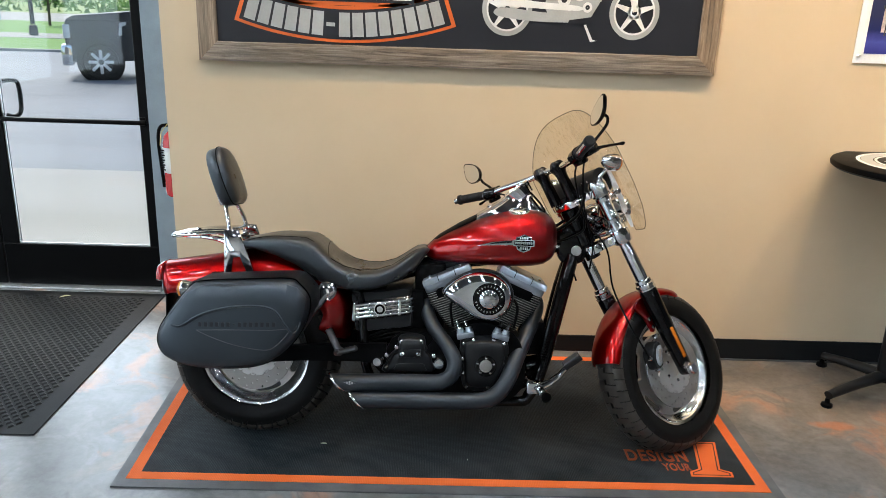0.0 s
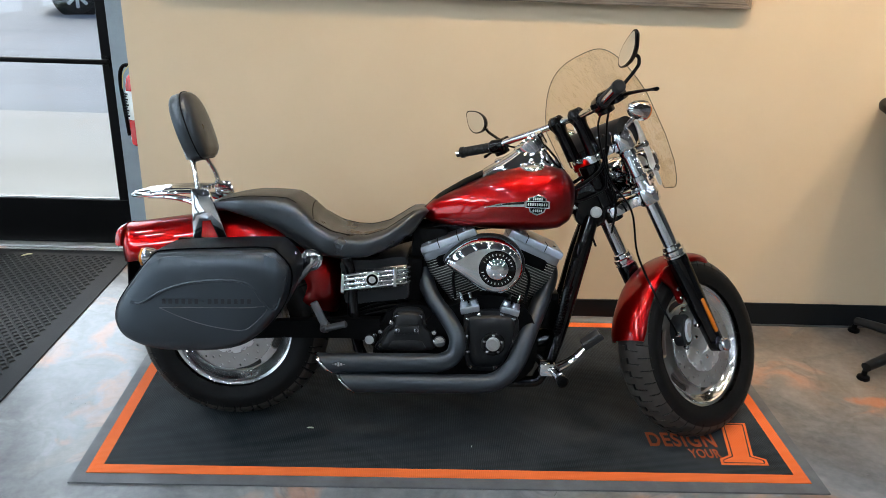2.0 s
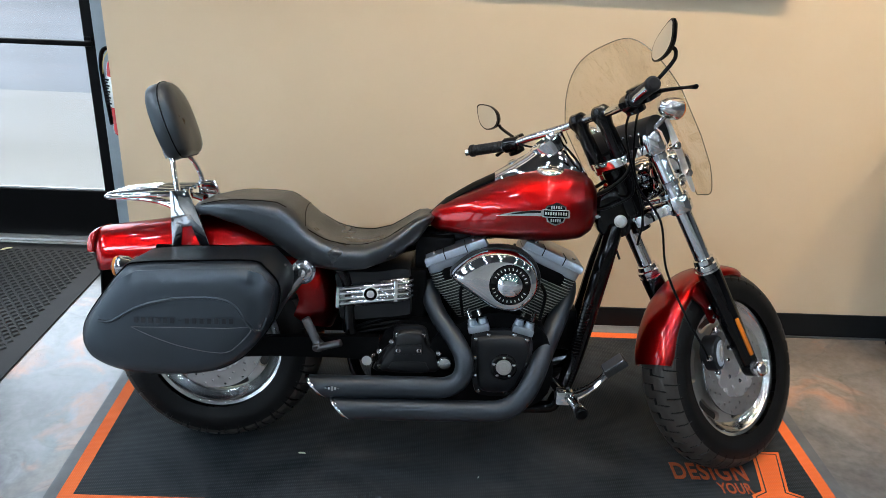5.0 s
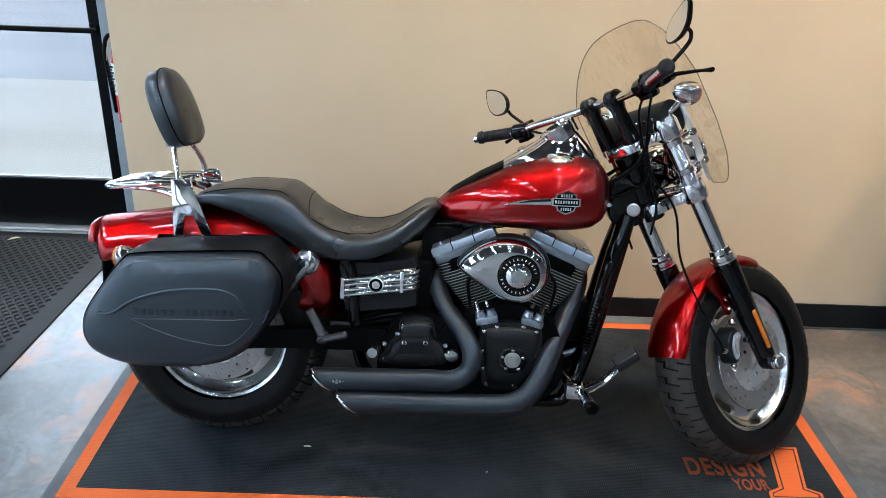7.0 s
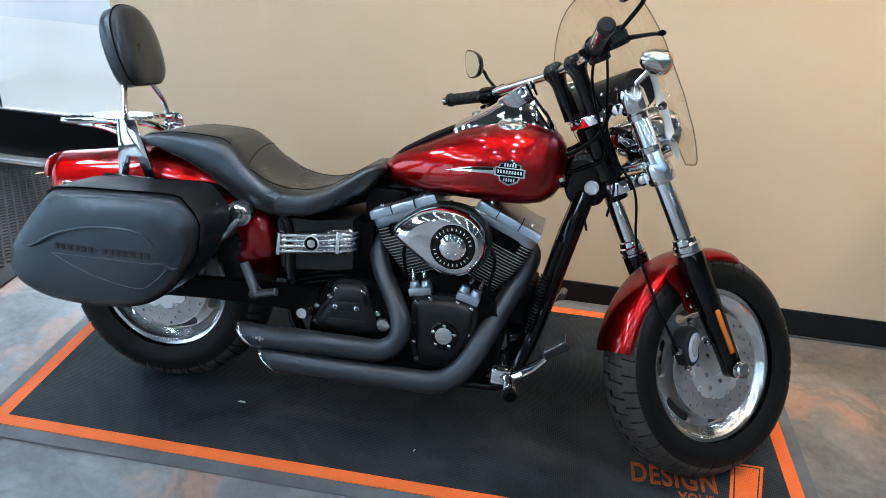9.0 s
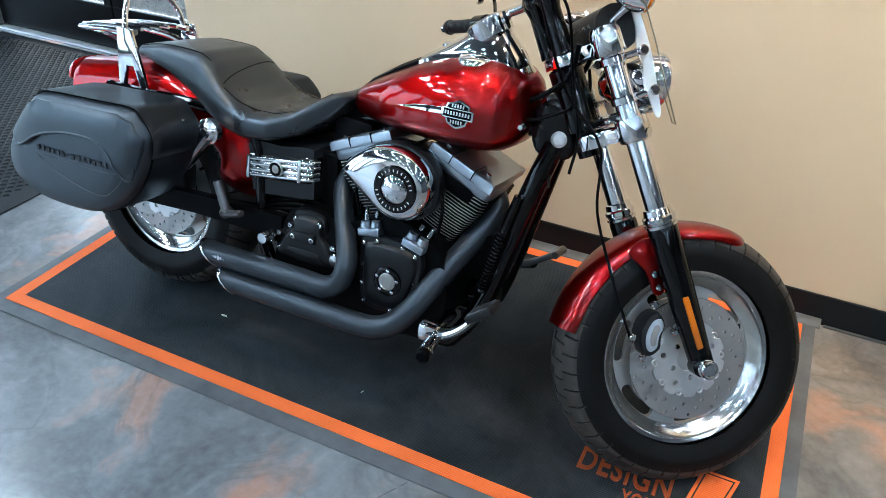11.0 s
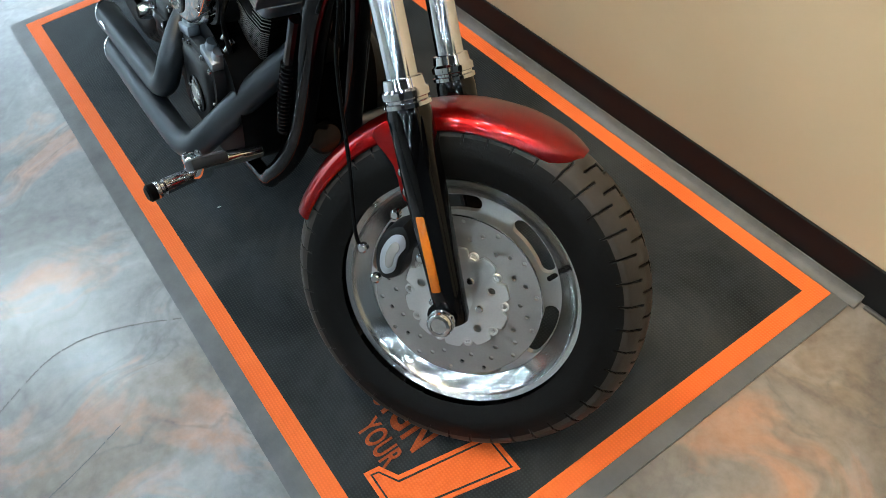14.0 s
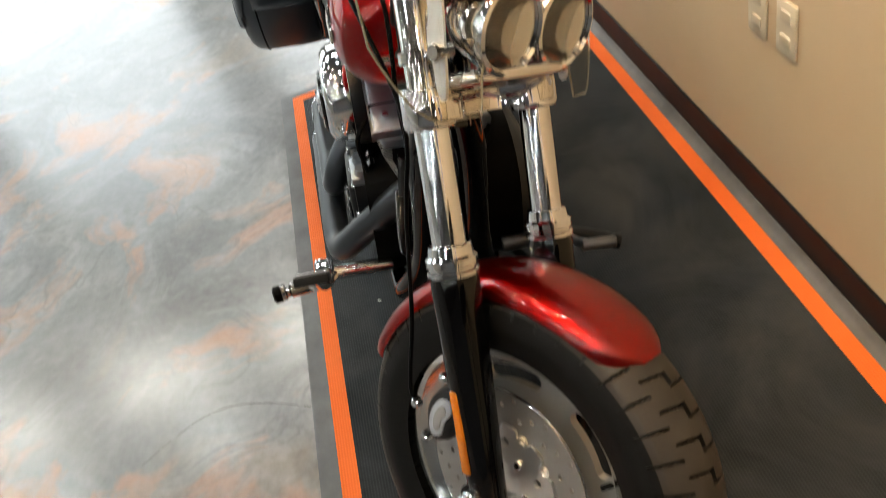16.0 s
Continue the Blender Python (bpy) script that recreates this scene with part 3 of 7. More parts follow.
part("band", plate([(OX0, OY0), (OX1, OY0), (OX1, OY1), (OX0 - SKEW, OY1)], [[(OX0 + BAND, OY0 + BAND), (OX1 - BAND, OY0 + BAND), (OX1 - BAND, OY1 - BAND), (OX0 + BAND - SKEW, OY1 - BAND)]], 0.0085), M_ORANGE, show, "woven orange border band")
part("field", prism([(OX0 + BAND, OY0 + BAND), (OX1 - BAND, OY0 + BAND), (OX1 - BAND, OY1 - BAND), (OX0 + BAND - SKEW, OY1 - BAND)], 0.008), M_MATBLACK, show, "woven black mat field")
letters("DESIGN", 0.108, Matrix.Translation((0.842, 2.584, 0.0085)), material=M_FADED, parent=show, label="faded orange word woven into the mat", width=0.237, bold=0.0026)
letters("YOUR", 0.066, Matrix.Translation((0.967, 2.522, 0.0085)), material=M_FADED, parent=show, label="faded orange word woven into the mat", width=0.107, bold=0.0013)
numeral = [(1.057, 2.484), (1.218, 2.484), (1.222, 2.516), (1.184, 2.536), (1.230, 2.727), (1.138, 2.727), (1.100, 2.536), (1.062, 2.516)]
part("numeral", prism(numeral, 0.0012, m=Matrix.Translation((0, 0, 0.008))), M_ORANGE, show, "large woven orange numeral")
rim_a = [(1.067, 2.493), (1.209, 2.493), (1.212, 2.510), (1.174, 2.531), (1.219, 2.718), (1.145, 2.718), (1.109, 2.531), (1.071, 2.510)]
rim_b = [(1.071, 2.4965), (1.205, 2.4965), (1.207, 2.508), (1.169, 2.529), (1.2145, 2.7145), (1.148, 2.7145), (1.113, 2.529), (1.074, 2.508)]
part("outline", plate(rim_a, [rim_b], 0.0006, Matrix.Translation((0, 0, 0.0092))), M_MATBLACK, show)

entry = thing("door_mat", "black rubber scraper mat with raised diamonds by the door", "mat")
EX0, EX1, EY0, EY1 = -3.30, -1.478, 2.672, 4.225
part("base", box(EX0, EX1, EY0, EY1, 0, 0.006, 0.003, 1), M_DOORMAT, entry)


# ---- the motorcycle ----
# Bike axes: x to the front, y to its left, z up; it leans on its side stand, bars turned to the left.
bike = thing("motorcycle", "red cruiser motorcycle with black saddlebags leaning on its side stand", "motorcycle", pose(-0.618, 2.763, 0.009, -11, 0, -2.15))
MAT_TOP = 0.0086
RAKE, STEER_DEG = radians(29), 39
HEAD_AXIS = Vector((-math.sin(RAKE), 0, math.cos(RAKE)))
STEER = Matrix.Translation((1.725, 0, 0)) @ Matrix.Rotation(radians(STEER_DEG), 4, HEAD_AXIS) @ Matrix.Translation((-1.725, 0, 0))
AXLE_F, AXLE_R = Vector((1.624, 0, 0.302)), Vector((0, 0, 0.33))
# fork axes: x ahead of the fork legs, y left, z up along them, origin in the front axle; turned with the bars
FORK = STEER @ Matrix.Translation(AXLE_F) @ Matrix(((math.cos(RAKE), 0, -math.sin(RAKE), 0), (0, 1, 0, 0), (math.sin(RAKE), 0, math.cos(RAKE), 0), (0, 0, 0, 1)))
HEAD_X = -0.062
SIDE = Matrix(((1, 0, 0, 0), (0, 0, -1, 0), (0, 1, 0, 0), (0, 0, 0, 1)))      # plane xz, pushed towards the right side (-y)


def thicken(bm, vec):
    """Gives a sheet body by pushing a copy of it along vec."""
    ex = bmesh.ops.extrude_face_region(bm, geom=bm.faces[:])
    bmesh.ops.translate(bm, vec=vec, verts=[g for g in ex["geom"] if isinstance(g, bmesh.types.BMVert)])
    return bm


def tyre(R, half, bead, pattern, grooves, deep=0.0065, n=1600, m=84):
    """A tyre round the y axis, with its tread cut into the crown."""
    prof = []
    for j in range(m + 1):
        s = -1 + 2 * j / m
        a = abs(s)
        if a < 0.62:                                  # crown
            q = a / 0.62
            y, r = half * 0.86 * q, R - (R - bead) * 0.26 * q ** 2.3
        else:                                         # sidewall
            q = (a - 0.62) / 0.38
            y = half * (0.86 + 0.14 * math.sin(min(1, q * 1.5) * math.pi / 2) - 0.30 * max(0, q - 0.45) ** 1.3)
            r = R - (R - bead) * (0.26 + 0.74 * q)
        prof.append((math.copysign(y, s), r, s))
    v, f = [], []
    for i in range(n):
        th = 2 * math.pi * i / n
        for y, r, s in prof:
            d = deep if abs(s) < 0.70 and pattern(s / 0.62, th / (2 * math.pi) * grooves) else 0
            rr = r - d
            if 0.72 < abs(s) < 0.75 or 0.86 < abs(s) < 0.88:
                rr += 0.0012
            v.append((rr * math.cos(th), y, rr * math.sin(th)))
    w = m + 1
    for i in range(n):
        k = (i + 1) % n
        for j in range(m):
            f.append((i * w + j, i * w + j + 1, k * w + j + 1, k * w + j))
    me = bpy.data.meshes.new("tmp")
    me.from_pydata(v, [], f)
    # groove faces keep the dark sidewall rubber: their shade put into the colour
    unshaded_tread = []
    for i in range(n):
        for j in range(m):
            s = 2 * (j + 0.5) / m - 1
            unshaded_tread.append(1 if abs(s) < 0.675 and not pattern(s / 0.62, (i + 0.5) / n * grooves) else 0)
    me.polygons.foreach_set("material_index", unshaded_tread)
    bm = bmesh.new()
    bm.from_mesh(me)
    bpy.data.meshes.remove(me)
    return bm


def tread_front(s, t):
    """Z-shaped grooves that run across the crown to one shoulder, with short slits between them on the other."""
    if abs(s) <= 0.06:
        return (t + 0.38) % 1.0 < 0.48
    c = -0.28 * s if s < 0 else -0.36 - 0.06 * s
    if s > -0.62:
        return (t - c) % 1.0 < 0.08
    return (t - c - 0.5) % 1.0 < 0.09


def tread_rear(s, t):
    a = abs(s)
    k = (t + (0.5 if s > 0 else 0)) % 1.0
    return (0.2 < a and abs(k - 0.2 - 0.5 * a) < 0.05) or (a > 0.66 and abs(k - 0.05) < 0.045)


def wheel(name, C, R, half, lip, m, pattern, grooves, disc_side, hub_r, tilt=0.0):
    """A slotted cast wheel with its tyre and drilled brake disc."""
    T = m @ Matrix.Translation(C)
    turn = Matrix.Rotation(radians(tilt), 4, "Y")
    rimw = half * 0.70
    Y = Matrix.Rotation(radians(90), 4, "X")           # lathe axis z becomes -y
    prof = [(lip * 0.875, -rimw * 0.40), (lip * 0.885, -rimw * 0.54), (lip * 0.915, -rimw * 0.70), (lip - 0.010, -rimw), (lip, -rimw - 0.003), (lip + 0.002, -rimw + 0.003), (lip - 0.004, -rimw + 0.010),
            (lip - 0.012, 0), (lip - 0.004, rimw - 0.010), (lip + 0.002, rimw - 0.003), (lip, rimw + 0.003), (lip - 0.009, rimw), (lip - 0.016, rimw - 0.010), (lip - 0.040, rimw - 0.022)]
    rim = lathe(prof, Y, 96, caps=False)
    w = part(name, rim, M_RIM, bike, "polished cast wheel with oval slots", T)
    slots = []
    for k in range(6):
        a = math.pi / 3 * k
        r = lip * 0.745
        base, h, w_ = [], 0.25, 0.0135
        arc = lambda c, q0, q1, n: [(c[0] + w_ * math.cos(q0 + (q1 - q0) * j / n), c[1] + w_ * math.sin(q0 + (q1 - q0) * j / n)) for j in range(1, n)]
        base += [((r + w_) * math.cos(a - h + 2 * h * j / 8), (r + w_) * math.sin(a - h + 2 * h * j / 8)) for j in range(9)]
        base += arc((r * math.cos(a + h), r * math.sin(a + h)), a + h, a + h + math.pi, 6)
        base += [((r - w_) * math.cos(a + h - 2 * h * j / 8), (r - w_) * math.sin(a + h - 2 * h * j / 8)) for j in range(9)]
        base += arc((r * math.cos(a - h), r * math.sin(a - h)), a - h + math.pi, a - h + 2 * math.pi, 6)
        slots.append(base)
    web = plate(circle(0, 0, lip * 0.885, 72), slots, 0.014, Matrix.Translation((0, -rimw * 0.50 + 0.014, 0)) @ Matrix.Rotation(radians(90), 4, "X"))
    part("wheel_disc", web, M_WEB, w, "polished slotted wheel face", T @ turn, sharp=30)
    s = disc_side
    step = lathe([(lip * 0.30, rimw * 0.42), (lip * 0.30, rimw * 0.60), (lip * 0.24, rimw * 0.86), (lip * 0.20, rimw * 0.98)], Matrix.Rotation(radians(90 if s < 0 else -90), 4, "X"), 72, caps=False)
    part("wheel_step", step, M_RIM, w, m=T)
    rubber = tyre(R, half * 1.07, lip, pattern, grooves)
    rubber.transform(Matrix.Translation((0, -0.004, 0)))
    stand = bike.matrix_basis @ T
    for vert in rubber.verts:                          # pressed flat where it stands on the mat
        low = MAT_TOP - (stand @ vert.co).z
        if low > 0:
            vert.co += stand.to_3x3().inverted() @ Vector((0, 0, low))
    part("tyre", rubber, [M_TYRE, M_TREAD], w, "black rubber tyre with cut tread grooves", T, sharp=50)
    ro = lip * 0.695
    holes = []
    for k in range(14):
        for j, rr in enumerate((0.94, 0.845, 0.75)):
            a = 2 * math.pi * (k + j * 0.36) / 14
            holes.append(circle(ro * rr * math.cos(a), ro * rr * math.sin(a), 0.0043, 8))
    face = Matrix.Rotation(radians(90), 4, "X")
    ym = s * (rimw + 0.010) if s < 0 else s * rimw
    def lobes(q, out, inn):
        """Ten broad tongues with a bobbin notch between them."""
        pts = []
        for k in range(10):
            a = 2 * math.pi * k / 10 + 0.25
            for da, f in ((-0.10, inn), (0.0, inn * 0.985), (0.10, inn), (0.17, out), (0.314, out * 1.005), (0.458, out)):
                pts.append((ro * q * f * math.cos(a + da), ro * q * f * math.sin(a + da)))
        return smooth_loop(pts, 2)
    rot = part("brake_disc", plate(circle(0, 0, ro, 72), [*holes, lobes(1.022, 0.625, 0.555)], 0.005, Matrix.Translation((0, ym, 0)) @ face), M_DISC, w, "drilled steel brake disc", T, sharp=30)
    vents = [circle(ro * 0.44 * math.cos(2 * math.pi * (k + 0.5) / 5), ro * 0.44 * math.sin(2 * math.pi * (k + 0.5) / 5), 0.0075, 12) for k in range(5)]
    part("disc_carrier", plate(lobes(1.0, 0.625, 0.555), [circle(0, 0, hub_r, 32), *vents], 0.007, Matrix.Translation((0, ym + s * 0.0015, 0)) @ face), M_ALU, w, "polished disc carrier", T, sharp=30)
    for k in range(10):
        a = 2 * math.pi * k / 10 + 0.25
        c = (ro * 0.565 * math.cos(a), ym + s * 0.002, ro * 0.565 * math.sin(a))
        part("rivet", lathe([(0.0095, 0), (0.0095, 0.0055), (0.0078, 0.0070), (0.0058, 0.0065), (0.0052, 0.003), (0.001, 0.003)], Matrix.Translation(c) @ Matrix.Rotation(radians(90 if s < 0 else -90), 4, "X"), 12), M_ALU, w, m=T)
    for k in range(5):
        a = 2 * math.pi * k / 5
        c = (ro * 0.30 * math.cos(a), ym + s * 0.006, ro * 0.30 * math.sin(a))
        part("bolt", lathe([(0.007, 0), (0.007, 0.006), (0.005, 0.008)], Matrix.Translation(c) @ Matrix.Rotation(radians(90 if s < 0 else -90), 4, "X"), 10), M_CHROME, w, m=T)
    part("disc_edge", lathe([(ro, -0.0004), (ro + 0.0008, 0.0008), (ro + 0.0008, 0.0042), (ro, 0.0054)], Matrix.Translation((0, ym, 0)) @ face, 72, caps=False), M_CHROME, rot, m=T)
    va = radians(34)
    part("valve_stem", rod((lip * 0.80 * math.cos(va), -rimw * 0.35, lip * 0.80 * math.sin(va)), (lip * 0.74 * math.cos(va), -rimw * 0.78, lip * 0.74 * math.sin(va)), 0.0045, 10, 0.001), M_BLACKMATT, w, m=T)
    part("hub", join(lathe([(0.02, -half * 0.9), (hub_r, -half * 0.85), (hub_r, -0.02), (hub_r * 1.5, 0), (hub_r, 0.02), (hub_r, half * 0.85), (0.02, half * 0.9)], face, 32)), M_ALU, w, m=T)
    return w


wheel("rear_wheel", AXLE_R, 0.331, 0.088, 0.214, Matrix(), tread_rear, 30, -1, 0.036, 14)
wheel("front_wheel", AXLE_F, 0.322, 0.067, 0.216, STEER, tread_front, 44, -1, 0.030, 5)


def fender(profile, width, drop, thick=0.003, n=4, flare=0.0, round_end=False):
    """A mudguard: an arched section run along a side profile of (x, z) points, its crown on them."""
    P = smooth_path([(x, 0, z) for x, z in profile], n)
    rings = []
    N = len(P)
    for i, p in enumerate(P):
        t = (P[min(i + 1, N - 1)] - P[max(i - 1, 0)]).normalized()
        nrm = Vector((-t.z, 0, t.x))                      # towards the wheel
        e = min(i, N - 1 - i) / (N - 1)
        wd = width * (1 - 0.18 * max(0, 1 - e * 14) ** 2)
        if round_end:
            q = min(1, i / 9)
            wd = width * (0.42 + 0.58 * math.sqrt(1 - (1 - q) ** 2))
            wd *= 1 - 0.12 * max(0, 1 - (N - 1 - i) / 5) ** 2
        ring = []
        K = 20
        for k in range(K + 1):
            s = -1 + 2 * k / K
            a = abs(s)
            y = wd * math.copysign(math.sin(a * math.pi / 2) ** 0.9, s) * (1 + flare * a * a)
            d = drop * (1 - math.cos(a * math.pi / 2) ** 0.85) if a < 1 else drop
            ring.append(p + nrm * d + Vector((0, y, 0)))
        inner = [q + nrm * thick - Vector((0, math.copysign(thick, q.y) if abs(q.y) > 0.01 else 0, 0)) for q in ring[::-1]]
        rings.append(ring + inner)
    return loft(rings)


# front mudguard
def polar(C, r, deg):
    return (C.x + r * math.cos(radians(deg)), C.z + r * math.sin(radians(deg)))


ff = fender([polar(AXLE_F, r, a) for r, a in ((0.329, 70), (0.332, 79), (0.332, 92), (0.333, 108), (0.333, 124), (0.333, 140), (0.333, 156), (0.334, 168), (0.337, 175))], 0.075, 0.036, round_end=True)
ffo = part("front_mudguard", ff, M_RED, bike, "glossy red front mudguard", STEER, sharp=50)
for s in (-1, 1):
    top = 0 if s < 0 else 0.045
    bk = prism(smooth_loop([(-0.075, 0.305 - top), (-0.03, 0.325 - top), (0.01, 0.30 - top), (-0.005, 0.24), (-0.02, 0.19), (-0.045, 0.19), (-0.05, 0.25)], 3), 0.008, 0.002, Matrix.Translation((0, s * 0.082, 0)) @ SIDE)
    part("mudguard_bracket", bk, M_RED, ffo, m=FORK)
    for z in (0.205, 0.238):
        part("bolt", lathe([(0.008, 0), (0.008, 0.006), (0.005, 0.009)], Matrix.Translation((-0.033, s * 0.092, z)) @ Matrix.Rotation(radians(-90 * s), 4, "X"), 12), M_CHROME, ffo, m=FORK)

# fork legs
for s, sd in ((-1, "right"), (1, "left")):
    y = 0.113 * s
    leg = part("fork_leg", lathe([(0.014, -0.024), (0.025, -0.020), (0.0285, -0.008), (0.0295, 0.05), (0.034, 0.20), (0.0355, 0.335), (0.033, 0.345)], Matrix.Translation((0.008, y, 0)), 28), M_BLACKGLOSS, bike, "black lower fork leg", FORK)
    part("fork_tube", lathe([(0.0246, 0.34), (0.0246, 0.80), (0.022, 0.806)], Matrix.Translation((0.008, y, 0)), 28), M_TUBE, leg, "chrome fork tube", FORK)
    part("seal_ring", lathe([(0.034, 0.3455), (0.038, 0.346), (0.038, 0.352), (0.034, 0.354), (0.034, 0.358), (0.0375, 0.360), (0.0375, 0.370), (0.033, 0.374), (0.031, 0.388), (0.027, 0.390)], Matrix.Translation((0.008, y, 0)), 32), M_CHROME, leg, "chrome ringed dust seal", FORK)
    part("axle_boss", lathe([(0.026, 0), (0.026, 0.03)], Matrix.Translation((0.0, y - 0.005 * s, 0)) @ Matrix.Rotation(radians(-90 * s), 4, "X"), 20), M_BLACKGLOSS, leg, m=FORK)
    part("axle_cap", lathe([(0.021, 0.024), (0.0225, 0.028), (0.0225, 0.046), (0.0205, 0.048), (0.0205, 0.051), (0.0225, 0.053), (0.0225, 0.058), (0.019, 0.063), (0.014, 0.064), (0.013, 0.062), (0.001, 0.062)], Matrix.Translation((0.002, y - 0.011 * s, -0.004)) @ Matrix.Rotation(radians(-90 * s), 4, "X"), 16), M_CHROME, leg, "chrome axle cap", FORK)
    part("reflector", box(-0.006, 0.010, y + s * 0.031 - 0.004, y + s * 0.031 + 0.004, 0.046, 0.178, 0.004, 2), M_AMBER, leg, "amber side reflector", FORK)

# yokes, stem, risers
yoke = part("lower_yoke", join(prism(smooth_loop([(-0.095, 0), (-0.085, 0.045), (-0.04, 0.075), (-0.015, 0.125), (0.03, 0.14), (0.05, 0.11), (0.035, 0.07), (-0.005, 0.045), (-0.01, 0), (-0.005, -0.045), (0.035, -0.07), (0.05, -0.11), (0.03, -0.14), (-0.015, -0.125), (-0.04, -0.075), (-0.085, -0.045)], 3), 0.034, 0.005, Matrix.Translation((0, 0, 0.558))),
                              lathe([(0.034, 0.55), (0.037, 0.555), (0.037, 0.60), (0.034, 0.605)], Matrix.Translation((0.008, 0.113, 0)), 24), lathe([(0.034, 0.55), (0.037, 0.555), (0.037, 0.60), (0.034, 0.605)], Matrix.Translation((0.008, -0.113, 0)), 24)), M_CHROME, bike, "chrome lower fork yoke", FORK)
yoke2 = part("upper_yoke", join(prism(smooth_loop([(-0.10, 0), (-0.09, 0.05), (-0.045, 0.08), (-0.02, 0.125), (0.025, 0.14), (0.045, 0.11), (0.03, 0.075), (-0.02, 0.05), (-0.025, 0), (-0.02, -0.05), (0.03, -0.075), (0.045, -0.11), (0.025, -0.14), (-0.02, -0.125), (-0.045, -0.08), (-0.09, -0.05)], 3), 0.028, 0.005, Matrix.Translation((0, 0, 0.758))),
                              lathe([(0.034, 0.748), (0.037, 0.753), (0.037, 0.798), (0.030, 0.812), (0.012, 0.815)], Matrix.Translation((0.008, 0.113, 0)), 24), lathe([(0.034, 0.748), (0.037, 0.753), (0.037, 0.798), (0.030, 0.812), (0.012, 0.815)], Matrix.Translation((0.008, -0.113, 0)), 24)), M_CHROME, bike, "chrome upper fork yoke", FORK)
for w_, yy in ((0.575, yoke), (0.772, yoke2)):
    for s in (-1, 1):
        part("pinch_bolt", lathe([(0.011, 0), (0.011, 0.006), (0.007, 0.008), (0.006, 0.005)], Matrix.Translation((-0.035, s * 0.088, w_)) @ Matrix.Rotation(radians(-90 * s), 4, "X"), 14), M_ALU, yy, m=FORK)
part("steering_stem", rod((HEAD_X, 0, 0.54), (HEAD_X, 0, 0.80), 0.03, 20), M_BLACKGLOSS, bike, "black steering stem", FORK)
part("steering_head", join(rod((HEAD_X, 0, 0.60), (HEAD_X, 0, 0.755), 0.04, 24, 0.004)), M_BLACKGLOSS, bike, "black frame head", FORK)

bars = part("handlebar", tube([(-0.208, -0.36, 0.970), (-0.165, -0.26, 0.944), (-0.125, -0.2, 0.933), (-0.085, -0.10, 0.922), (-0.068, 0, 0.92), (-0.085, 0.10, 0.922), (-0.123, 0.215, 0.932), (-0.157, 0.315, 0.938), (-0.207, 0.44, 0.969)], 0.0127, 16, 5), M_CHROME, bike, "chrome handlebar", FORK)
